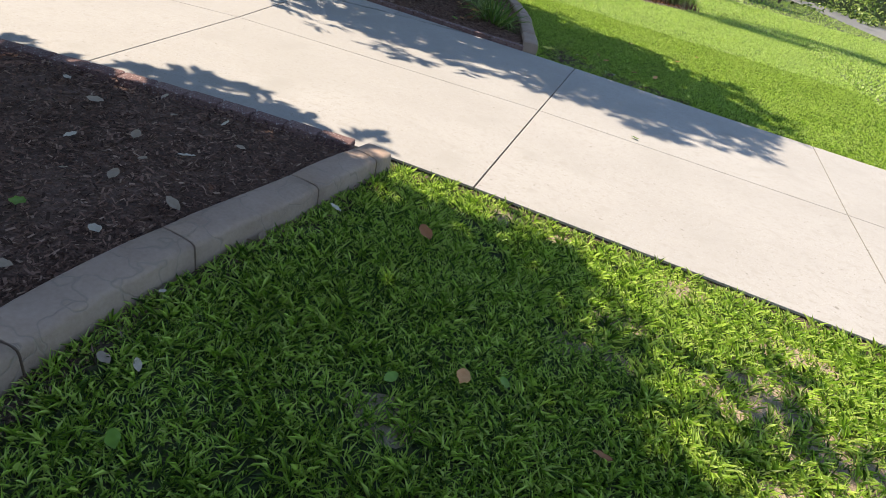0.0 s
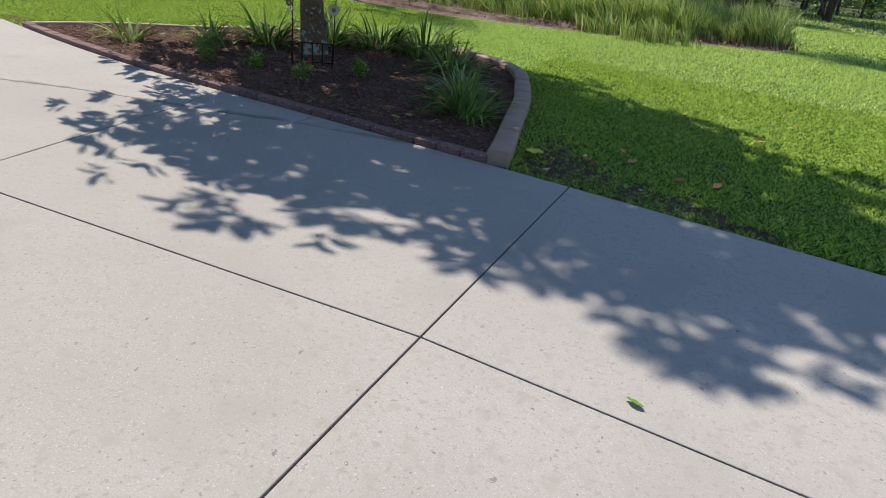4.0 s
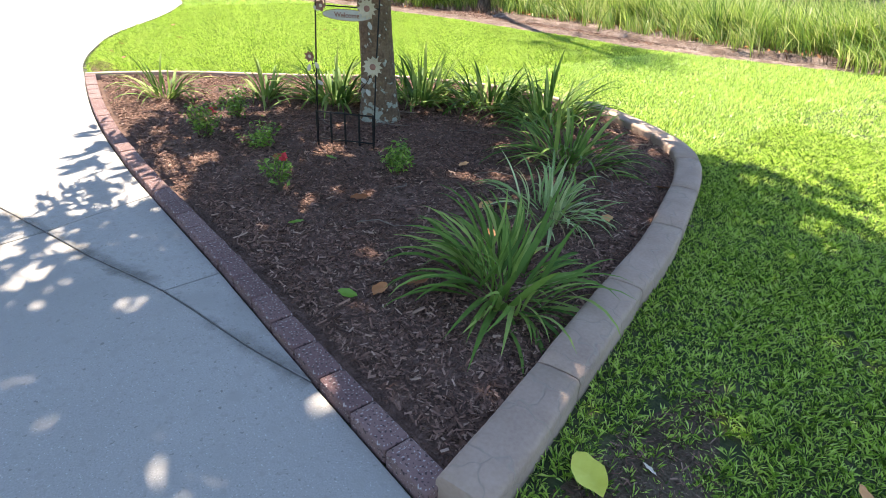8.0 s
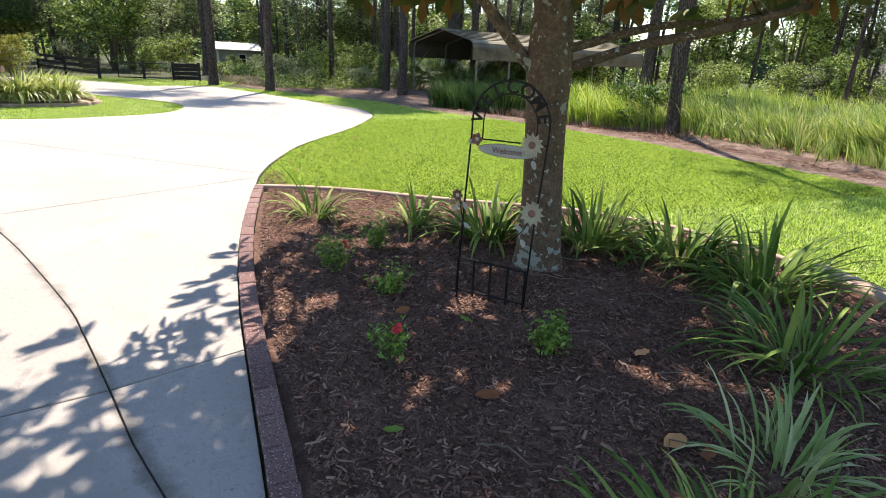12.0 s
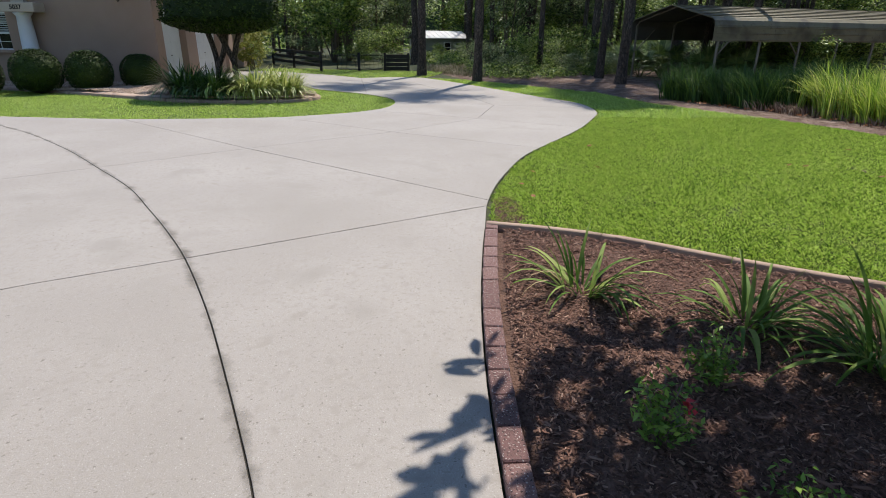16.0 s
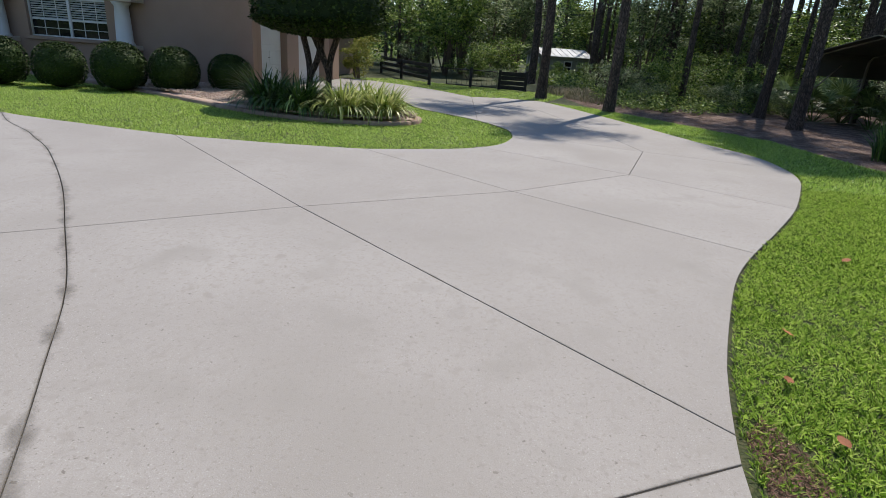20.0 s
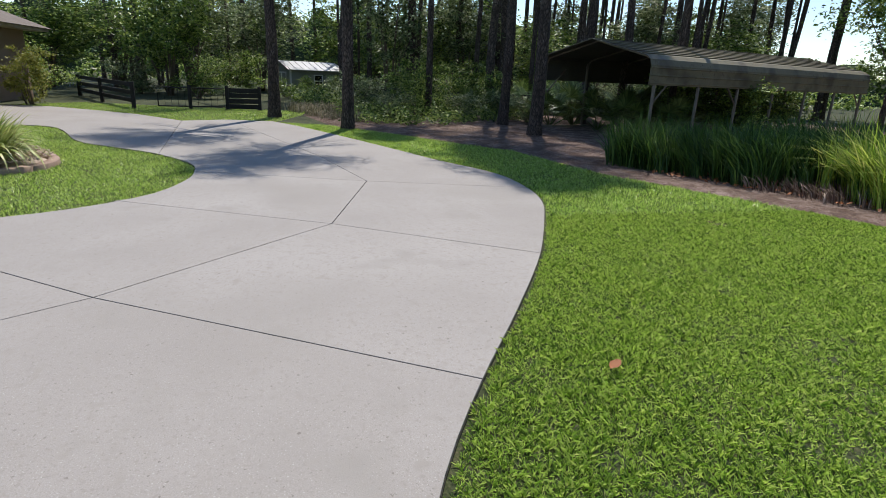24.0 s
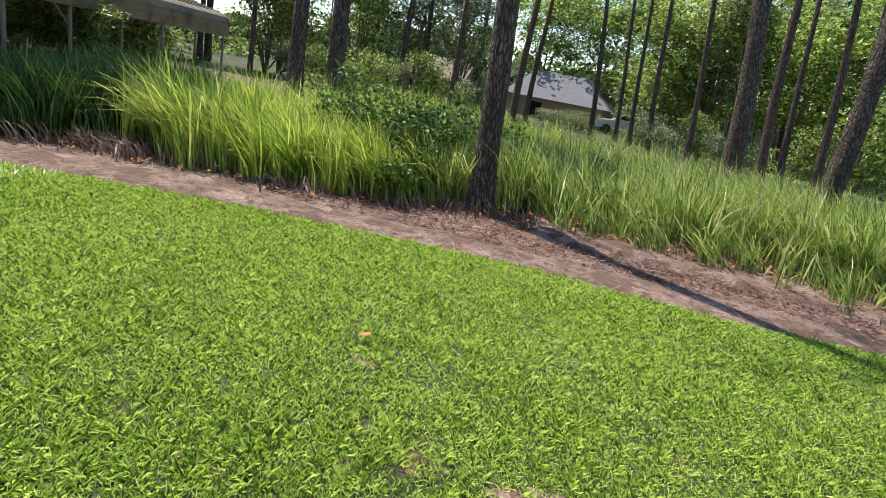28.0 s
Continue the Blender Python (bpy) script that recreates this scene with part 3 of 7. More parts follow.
def sweep_block(line, a, b, profile, gap=0.004):
    """A length of kerb: the profile (across, up) swept along the line from arc length a to b."""
    acc, segs = 0.0, []
    for p, q in zip(line, line[1:]):
        l = (Vector(q) - Vector(p)).length
        segs.append((acc, acc + l, p, q))
        acc += l
    def where(s):
        for s0, s1, p, q in segs:
            if s <= s1 + 1e-9:
                break
        t = (s - s0) / (s1 - s0)
        d = (Vector(q) - Vector(p)).normalized()
        return Vector(p).lerp(Vector(q), t), d
    bm = bmesh.new()
    n = max(2, int((b - a) / 0.12) + 1)
    rings = []
    for i in range(n):
        s = a + gap + (b - a - 2 * gap) * i / (n - 1)
        p, d = where(min(max(s, 1e-4), acc - 1e-4))
        nrm = Vector((-d.y, d.x))
        pinch = 0.0025 if i in (0, n - 1) else 0.0
        rings.append([bm.verts.new((p.x + nrm.x * (x - math.copysign(min(pinch, abs(x)), x)), p.y + nrm.y * (x - math.copysign(min(pinch, abs(x)), x)), z - (pinch if z > 0.02 else 0))) for x, z in profile])
    m = len(profile)
    for r, t in zip(rings, rings[1:]):
        for k in range(m - 1):
            bm.faces.new((r[k], t[k], t[k + 1], r[k + 1])).smooth = True
    bm.faces.new(rings[0])
    bm.faces.new(rings[-1][::-1])
    bmesh.ops.recalc_face_normals(bm, faces=bm.faces)
    return bm, acc


def length_of(line):
    return sum((Vector(q) - Vector(p)).length for p, q in zip(line, line[1:]))


# ---------------------------------------------------------------- the magnolia bed
CURB_MID = [tuple(p[:2]) for p in smooth_line([(-1.09, 7.545), (-1.17, 7.85), (-1.30, 8.27), (-1.46, 8.8), (-1.62, 9.35), (-1.87, 9.98), (-2.1, 10.5), (-2.36, 10.88), (-2.72, 11.14), (-3.3, 11.36), (-3.75, 11.45)], 0.12)]
BACK_EDGE = [tuple(p[:2]) for p in smooth_line([(-3.79, 11.45), (-4.36, 11.39), (-4.95, 11.18), (-5.45, 10.8), (-5.8, 10.45), (-6.15, 9.8), (-6.5, 9.25), (-6.9, 8.68), (-7.12, 8.2), (-7.27, 7.73)], 0.15)]
BED = [*offset_line(BE, -0.10)[1:-1], *BACK_EDGE[::-1], *CURB_MID[::-1]]
sheet("mulch_bed", BED, -0.01, 0.045, 0.09, M_MULCH, "dark brown shredded bark mulch over the planting bed", "mulch")
chips("bark_mulch", inset(BED, 0.05), 150000, 0.026, 0.0215, M_CHIP, "shredded dark brown bark chips strewn over the bed", "mulch", rng, 0.45, 1.1)

chips("bark_pieces", inset(BED, 0.06), 2800, 0.034, 0.037, M_CHIP, "larger strips of dark bark among the mulch", "mulch", rng)

KERB_PROFILE = [(-0.088, -0.05), (-0.088, 0.072), (-0.083, 0.087), (-0.07, 0.095), (-0.03, 0.099), (0.03, 0.099), (0.07, 0.095), (0.083, 0.087), (0.088, 0.072), (0.088, -0.05)]
kerb = thing("garden_kerb", "stamped tan concrete kerb curving round the mulch bed", "kerb", kind="structure")
total = length_of(CURB_MID)
cuts = [0, 0.62, 1.35, 2.1, 2.75, 3.4, 4.05, total]
for a, b in zip(cuts, cuts[1:]):
    part("kerb_stone", sweep_block(CURB_MID, a, b, KERB_PROFILE)[0], M_CURB, kerb)
edging = thing("bed_edging", "narrow tan concrete edging strip behind the flower bed", "edging", kind="structure")
total = length_of(BACK_EDGE)
for i in range(6):
    part("edging_strip", sweep_block(BACK_EDGE, total * i / 6, total * (i + 1) / 6, [(-0.032, -0.05), (-0.032, 0.05), (-0.024, 0.062), (0.024, 0.062), (0.032, 0.05), (0.032, -0.05)], 0.002)[0], M_CURB, edging)


def paver_row(owner, line, off, start, stop, gen):
    """Red pavers laid end to end along a line."""
    row = [tuple(p) for p in offset_line(line, off)]
    base = box(0.194, 0.098, 0.07, (0, 0, 0), 0.006)
    first = None
    s, total = start, length_of(row)
    while s < min(stop, total) - 0.1:
        acc = 0.0
        for p, q in zip(row, row[1:]):
            l = (Vector(q) - Vector(p)).length
            if acc + l >= s + 0.1:
                break
            acc += l
        d = (Vector(q) - Vector(p)).normalized()
        c = Vector(p) + d * (s + 0.1 - acc)
        if first is None:
            first = part("brick", base, M_BRICK, owner)
            ob = first
        else:
            ob = new("brick", first.data)
            ob.parent = owner
        ob.matrix_basis = pose(c.x, c.y, 0.008 + 0.006 * gen.random(), gen.normal() * 1.2, gen.normal() * 0.8, math.degrees(math.atan2(d.y, d.x)) + gen.normal() * 1.0)
        s += 0.2
    return first


brick_edge = thing("brick_edging", "row of red concrete pavers between drive and mulch", "edging", kind="structure")
paver_row(brick_edge, BE, -0.055, 0.16, 7.0, rng)

# ---------------------------------------------------------------- the bed beside the start
LBED_EDGE = [(-1.16, 3.60), (-1.86, 3.48), (-2.4, 3.38), (-2.87, 3.26), (-3.4, 3.13), (-4.2, 2.83), (-5.0, 2.4)]
LCURB = [tuple(p[:2]) for p in smooth_line([(-0.99, 3.50), (-1.05, 3.1), (-1.08, 2.75), (-1.15, 2.25), (-1.17, 1.85), (-1.15, 1.5), (-1.08, 1.0), (-0.9, 0.3), (-0.6, -0.6), (-0.5, -2.0)], 0.12)]
LB = [tuple(p[:2]) for p in smooth_line(LBED_EDGE, 0.3)]
LBED = [*offset_line(LB, 0.1), (-6.0, 0.0), (-5.0, -2.0), *LCURB[::-1]]
sheet("mulch_bed", LBED, -0.01, 0.05, 0.12, M_MULCH, "dark brown bark mulch in the bed beside the lawn", "mulch")
chips("bark_mulch", inset([*offset_line(LB, 0.1), (-5.0, 0.3), *[p for p in LCURB[::-1] if p[1] > 0.2]], 0.05), 80000, 0.032, 0.0215, M_CHIP, "shredded dark brown bark chips beside the lawn", "mulch", rng, 0.45, 1.1)
kerb2 = thing("garden_kerb", "stamped tan concrete kerb between lawn and mulch", "kerb", kind="structure")
total = length_of(LCURB)
cuts = [0, 0.14, 0.62, 1.3, 1.95, 2.6, 3.4, 4.4, total]
for a, b in zip(cuts, cuts[1:]):
    part("kerb_stone", sweep_block(LCURB, a, b, KERB_PROFILE)[0], M_CURB, kerb2)
brick_edge2 = thing("brick_edging", "row of red pavers along the mulch bed by the drive", "edging", kind="structure")
paver_row(brick_edge2, LB, 0.055, 0.02, 4.0, rng)

# ---------------------------------------------------------------- pine straw under the trees
STRAW = [(0.95, 19.9), (-1.1, 18.5), (-3.1, 17.1), (-6.1, 15.75), (-7.3, 15.8), (-8.5, 15.5), (-10.1, 15.35), (-11.1, 15.12), (-12.3, 14.75), (-13.5, 14.35), (-14.6, 13.85), (-15.5, 13.4), (-16.6, 12.85), (-19.3, 12.3), (-21.5, 10.75), (-24.0, 8.95), (-27.5, 8.2), (-31, 11), (-31, 30), (-14, 34), (0.5, 30)]
sheet("pine_straw_ground", STRAW, -0.018, 0.03, 0.5, M_STRAW, "reddish pine straw and sandy dirt under the pines", "ground", 0.6)
n = 42000
front = [p for p in STRAW if p[1] < 20] + [(-27.5, 10.5), (-22, 14.5), (-17, 15.5), (-11, 17.2), (-5, 18), (0.6, 20.6)]
chips("pine_needles", front, n, 0.012, 0.10, M_NEEDLE, "fallen pine needles and dry leaf litter", "litter", rng, 0.25, 0.12)
sheet("soil_edge", [(-0.93, 3.47), (-0.5, 3.53), (0.1, 3.50), (0.8, 3.54), (1.6, 3.51), (3.2, 3.53), (3.2, 3.655), (-0.46, 3.655), (-0.93, 3.6)], -0.024, 0.012, 0.05, M_SOIL, "bare brown soil along the edge of the drive", "ground", 0.06)
lawn_side = [p for p in offset_line(LCURB, 0.07) if 0.6 < p[1] < 3.5]
FOOT = lawn_side + [p for p in offset_line(LCURB, 0.19) if 0.6 < p[1] < 3.4][::-1]
sheet("soil_edge", FOOT, -0.024, 0.012, 0.05, M_SOIL, "bare brown soil along the foot of the kerb", "ground", 0.06)
chips("dry_thatch", FOOT, 1200, -0.012, 0.018, M_CHIP, "dry thatch and bits of bark along the kerb", "litter", rng, 0.4, 0.6)
def blot(x, y, r):
    """A ragged round outline on the plan."""
    return [(x + r * (1 + 0.3 * math.sin(3 * a + x * 7)) * math.cos(a) * 1.3, y + r * (1 + 0.25 * math.sin(2 * a + y * 5)) * math.sin(a) * 0.8) for a in [2 * math.pi * i / 11 for i in range(11)]]


THIN = [blot(x, y, r) for x, y, r in ((-0.21, 3.5, 0.1), (0.72, 3.45, 0.12), (0.49, 2.98, 0.11), (0.36, 2.7, 0.13), (1.23, 3.27, 0.17), (1.1, 3.02, 0.13), (-0.18, 1.98, 0.1), (-9.41, 12.57, 0.13), (-9.87, 12.52, 0.09), (-10.43, 13.05, 0.07), (-10.42, 14.15, 0.1), (-13.55, 12.5, 0.1))]
for poly in THIN:
    sheet("sandy_spot", poly, -0.022, 0.012, 0.05, M_STRAW if poly[0][0] < -5 else M_BARE, "thin sandy patch in the lawn", "ground", 0.08)
# worn sandy spots where the lawn is thin
for poly in ([(-7.42, 7.82), (-7.75, 7.86), (-8.15, 7.9), (-8.3, 8.02), (-8.0, 8.14), (-7.6, 8.12), (-7.42, 8.0)],
             [(-0.98, 7.53), (0.75, 7.52), (0.8, 7.68), (0.35, 7.86), (-0.1, 7.9), (-0.45, 8.05), (-0.72, 8.3), (-0.92, 8.7), (-1.0, 8.3)],
             [(0.75, 2.75), (1.0, 2.55), (1.3, 2.62), (1.45, 2.85), (1.2, 3.0), (0.85, 2.95)], [(0.95, 2.4), (1.25, 2.15), (1.75, 2.4), (1.8, 2.95), (1.5, 2.9), (1.25, 2.6)], [(-0.35, 3.45), (0.05, 3.42), (0.4, 3.5), (0.3, 3.62), (-0.3, 3.62)]):
    dark = poly[0][0] < -0.5
    sheet("sandy_spot", poly, -0.024, 0.012, 0.06, M_SOIL if dark else M_BARE, "bare dark soil where the lawn is worn" if dark else "bare sandy spot where the lawn is worn", "ground", 0.2)
    if dark:
        chips("dry_thatch", poly, 2600, -0.014, 0.02, M_CHIP, "dry thatch and bits of bark on bare soil", "litter", rng, 0.4, 0.6)


# ---------------------------------------------------------------- leaves and plants
def blade_mesh(name, length, width, arch, material, segs=6, fold=0.25, twist=0.0):
    """One strap leaf that rises along z and bows over towards +x."""
    bm = bmesh.new()
    rows = []
    ang, p = 0.0, Vector((0, 0, 0))
    for i in range(segs + 1):
        t = i / segs
        w = width * (0.55 + 0.45 * min(1, t * 3)) * (1 - t ** 3) + 0.0006
        d = Vector((math.sin(ang), 0, math.cos(ang)))
        up = Vector((-math.cos(ang), 0, math.sin(ang)))
        tw = twist * t
        side = Vector((math.sin(tw) * 0.3, math.cos(tw), 0))
        rows.append([bm.verts.new(p + side * w / 2 + up * w * fold), bm.verts.new(p), bm.verts.new(p - side * w / 2 + up * w * fold)])
        p = p + d * (length / segs)
        ang += arch * (0.35 + 1.3 * t) / segs
    for a, b in zip(rows, rows[1:]):
        for k in range(2):
            bm.faces.new((a[k], a[k + 1], b[k + 1], b[k])).smooth = True
    me = bpy.data.meshes.new(name)
    bm.to_mesh(me)
    bm.free()
    me.materials.append(material)
    return me


LEAF_SET = {}
for key, m in (("green", M_LEAF_IRIS), ("pale", M_LEAF_VAR)):
    LEAF_SET[key] = [blade_mesh("leaf", 1.0, 0.045, a, m, 7, 0.22, tw) for a, tw in ((0.7, 0.2), (1.1, -0.4), (1.6, 0.5), (2.0, -0.3), (2.3, 0.4), (1.4, 0.8))]
M_DRYBLADE = mat("withered_blade", [(0.2, (0.16, 0.10, 0.05)), (0.5, (0.29, 0.20, 0.10)), (0.85, (0.44, 0.34, 0.18))], rough=0.8, scale=12, fine=90, rand=0.6, bump=0.2)
DRY_BLADE = blade_mesh("leaf", 1.0, 0.022, 2.6, M_DRYBLADE, 6, 0.1, 0.6)


def strap_plant(x, y, n, size, key, label, gen, z=0.03, lean=0.0, lean_dir=0.0, spread=0.16, name="african_iris", wide=1.0):
    ob = thing(name, label, "plant", "strap-leaved plants", at=(x, y, z))
    for i in range(n):
        a = gen.random() * 360
        t = gen.random()
        r = spread * math.sqrt(gen.random())
        upright = t < 0.14
        me = DRY_BLADE if gen.random() < 0.03 else LEAF_SET[key][int(gen.integers(0, 2)) if upright else int(gen.integers(1, 6))]
        lf = new("leaf", me)
        lf.parent = ob
        s = size * (0.5 + 0.45 * gen.random())
        tilt = gen.random() * (18 if upright else 44) + (4 if upright else 24)
        m = pose(r * math.cos(radians(a)), r * math.sin(radians(a)), 0, 0, 0, a + gen.normal() * 20) @ pose(0, 0, 0, 0, tilt, 0)
        if lean:
            m = pose(0, 0, 0, 0, 0, lean_dir) @ pose(0, 0, 0, 0, lean * gen.random(), 0) @ pose(0, 0, 0, 0, 0, -lean_dir) @ m
        lf.matrix_basis = m @ Matrix.Diagonal((s, s * wide * (0.8 + 0.4 * gen.random()), s, 1))
    return ob


strap_plant(-6.0, 8.15, 46, 0.58, "green", "sparse green strap-leaved plant in sunlit mulch", rng, spread=0.12, wide=1.25)
strap_plant(-5.57, 8.93, 48, 0.54, "green", "low green strap-leaved plant with arching leaves", rng, spread=0.14, wide=1.25)
strap_plant(-5.12, 9.42, 120, 0.66, "green", "dark green strap-leaved plant behind the garden stake", rng, spread=0.2, wide=1.3)
strap_plant(-4.72, 10.15, 120, 0.66, "green", "dark green strap-leaved plant behind the tree trunk", rng, spread=0.22, wide=1.3)
strap_plant(-4.25, 10.62, 120, 0.70, "green", "dark green strap-leaved plant by the back edging", rng, spread=0.27, wide=1.3)
strap_plant(-3.56, 10.7, 120, 0.70, "green", "full green strap-leaved plant by the back edging", rng, spread=0.24, wide=1.25)
strap_plant(-2.78, 10.05, 96, 0.66, "green", "large green strap-leaved plant drooping over the mulch", rng, spread=0.24, lean=16, lean_dir=20, wide=1.15)
strap_plant(-2.24, 9.2, 76, 0.46, "pale", "pale variegated strap-leaved plant", rng, spread=0.17, lean=16, lean_dir=10, wide=1.2)
strap_plant(-1.80, 8.42, 150, 0.56, "green", "large bright green strap-leaved plant leaning over the kerb", rng, spread=0.2, lean=40, lean_dir=25, wide=1.3)


def leaf_cloud(centres, size, gen, aspect=0.5, droop=0.3, radial=None, fold=0.12):
    """Leaves as folded pairs of quads at the given centres; returns arrays for one mesh."""
    n = len(centres)
    a = gen.random(n) * 2 * np.pi
    el = gen.normal(0, 0.5, n) - droop * gen.random(n)
    u = np.stack([np.cos(a) * np.cos(el), np.sin(a) * np.cos(el), np.sin(el)], 1)
    if radial is not None:
        u = u + radial
        u /= np.linalg.norm(u, axis=1, keepdims=True) + 1e-9
    r = gen.normal(0, 1, (n, 3)) * 0.5 + np.array([0, 0, 1.0])
    s = np.cross(u, r)
    s /= np.linalg.norm(s, axis=1, keepdims=True) + 1e-9
    w = np.cross(s, u)
    L = (size * (0.7 + 0.6 * gen.random(n)))[:, None]
    W = L * aspect / 2
    c = np.asarray(centres)
    V = np.stack([c - u * L / 2, c + s * W + w * W * fold * 4, c + u * L / 2, c - s * W + w * W * fold * 4], 1).reshape(-1, 3)
    b = (np.arange(n) * 4)[:, None]
    F = np.concatenate([b + np.array((0, 1, 2)), b + np.array((0, 2, 3))])
    return V, F


def small_shrub(x, y, r, h, n, label, gen, red=0):
    r, h = r * 0.68, h * 0.8
    ob = thing("azalea", label, "shrub", "young shrubs in the bed", at=(x, y, 0.03))
    tips = []
    for i in range(9):
        a = 2 * math.pi * i / 9 + gen.random()
        e = r * (0.4 + 0.6 * gen.random())
        tip = Vector((e * math.cos(a), e * math.sin(a), h * (0.6 + 0.4 * gen.random())))
        part("stem", tube([(0, 0, -0.02), tip * 0.5 + Vector((0, 0, 0.02)), tip], [0.006, 0.004, 0.002], 5), M_TWIG, ob)
        tips.append(tip)
    T = np.array([tuple(t) for t in tips])
    k = gen.integers(0, len(T), n)
    f = 0.35 + 0.65 * gen.random(n)[:, None]
    c = T[k] * f + gen.normal(0, r * 0.2, (n, 3))
    c[:, 2] = np.clip(c[:, 2], 0.02, None)
    V, F = leaf_cloud(c, 0.036, gen, 0.45)
    mesh_from("foliage", V, F, M_SHRUB, ob)
    for i in range(red):
        p = tips[i % len(tips)] * 1.05
        cc = np.array(tuple(p)) + gen.normal(0, 0.012, (8, 3))
        V, F = leaf_cloud(cc, 0.035, gen, 0.8)
        fl = mesh_from("flower", V, F, M_RED, ob)
        fl["label"] = "red blossom"
    return ob


small_shrub(-4.66, 8.06, 0.2, 0.30, 420, "young azalea with a red bloom in mulch", rng, 1)
small_shrub(-5.04, 8.47, 0.2, 0.27, 420, "young green azalea growing in mulch", rng)
small_shrub(-4.24, 8.33, 0.2, 0.17, 330, "low green azalea growing in mulch", rng)
small_shrub(-3.38, 8.08, 0.15, 0.32, 300, "upright young azalea with reddish tips", rng, 1)
small_shrub(-3.3, 8.88, 0.19, 0.22, 420, "round green azalea growing in mulch", rng)


def fallen_leaf(x, y, z, size, material, label, gen, name="fallen_leaf"):
    bm = bmesh.new()
    n = 8
    mid = [bm.verts.new((size * (i / n - 0.5), 0, 0.02 * size * math.sin(i) + 0.10 * size * (i / n - 0.5) ** 2)) for i in range(n + 1)]
    for sgn in (1, -1):
        prev = mid[0]
        for i in range(1, n + 1):
            w = 0.26 * size * math.sin(math.pi * i / n) ** 0.8
            cur = mid[n] if i == n else bm.verts.new((size * (i / n - 0.5), sgn * w, 0.07 * size + 0.03 * size * math.sin(i * 2.1)))
            vs = [mid[i - 1], mid[i], cur, prev]
            vs = list(dict.fromkeys(vs))
            if len(vs) > 2:
                bm.faces.new(vs if sgn > 0 else vs[::-1]).smooth = True
            prev = cur
    ob = part(name, bm, material)
    ob.matrix_basis = pose(x, y, z, gen.normal() * 10, gen.normal() * 10, gen.random() * 360)
    return tagged(ob, label, "leaf", "fallen leaves")


fallen_leaf(-0.94, 7.92, 0.03, 0.19, M_YELLOW, "yellow magnolia leaf fallen on the lawn edge", rng)
for x, y in ((-2.5, 8.95), (-2.4, 9.02), (-2.07, 10.13), (-1.98, 9.41), (-2.2, 8.75), (-2.05, 8.13), (-3.9, 8.3), (-3.1, 9.3), (-4.6, 9.95), (-4.3, 10.05), (-3.0, 8.4), (-2.1, 7.95), (-3.6, 10.9)):
    fallen_leaf(x, y, 0.055, 0.10 + 0.04 * rng.random(), M_DRY, "dry brown magnolia leaf lying on mulch", rng)
for x, y in ((-3.7, 8.6), (-2.9, 7.95), (-2.15, 7.82)):
    fallen_leaf(x, y, 0.055, 0.09, M_SHRUB, "green leaf lying on the mulch", rng)
for x, y in ((-0.55, 8.05), (-0.4, 8.5), (0.35, 8.2), (0.6, 9.9), (-0.1, 10.2), (0.9, 10.9), (-9.5, 11.7), (-8.9, 12.4), (-10.5, 13.2), (-8.6, 8.25), (-9.4, 9.3), (1.35, 2.35), (-9.44, 11.87), (-10.76, 9.6), (-8.42, 14.56), (-9.17, 8.48), (-8.13, 8.28), (-0.02, 2.22), (-0.47, 2.96), (0.46, 2.16), (-0.27, 8.28), (-0.5, 7.98), (0.1, 8.1)):
    fallen_leaf(x, y, 0.035, 0.07 + 0.05 * rng.random(), M_DRY, "dry orange-brown leaf lying in the grass", rng)
for x, y in ((0.31, 5.58), (0.11, 2.28), (-0.22, 2.09), (-0.71, 1.52), (-0.6, 7.95), (-0.2, 7.75)):
    fallen_leaf(x, y, 0.012 if y > 5 else 0.03, 0.07, M_SHRUB, "small green leaf fallen on the ground", rng)
M_PALELEAF = mat("pale_dry_leaf", [(0.2, (0.26, 0.18, 0.12)), (0.5, (0.42, 0.33, 0.25)), (0.85, (0.60, 0.52, 0.42))], rough=0.8, scale=12, fine=90, rand=0.6, bump=0.2)
fallen_leaf(-1.72, 2.06, 0.06, 0.10, M_SHRUB, "bright green leaf lying on dark mulch", rng)
for x, y in ((-2.15, 3.2), (-1.73, 3.17), (-1.67, 2.42), (-1.83, 2.33), (-1.89, 2.75), (-1.41, 2.1), (-2.43, 2.67), (-1.85, 2.05), (-2.05, 2.55), (-1.6, 2.75), (-1.35, 2.4), (-2.2, 2.2), (-1.5, 3.0), (-2.6, 3.0), (-1.95, 3.05), (-1.45, 1.8), (-2.0, 1.7), (-1.7, 2.6), (-2.3, 2.9)):
    fallen_leaf(x, y, 0.06, 0.04 + 0.05 * rng.random(), M_PALELEAF, "small pale dry leaf lying on dark mulch", rng)
for x, y in ((-1.04, 2.02), (-0.95, 1.71), (-0.86, 1.74), (-1.0, 2.5), (-0.9, 2.9), (-0.98, 1.4), (-0.62, 8.2), (-0.85, 8.1), (-0.3, 7.62), (0.25, 7.7), (-0.75, 7.66), (-0.1, 7.75)):
    fallen_leaf(x, y, 0.012, 0.035 + 0.04 * rng.random(), M_PALELEAF, "small pale dry leaf on bare soil", rng)
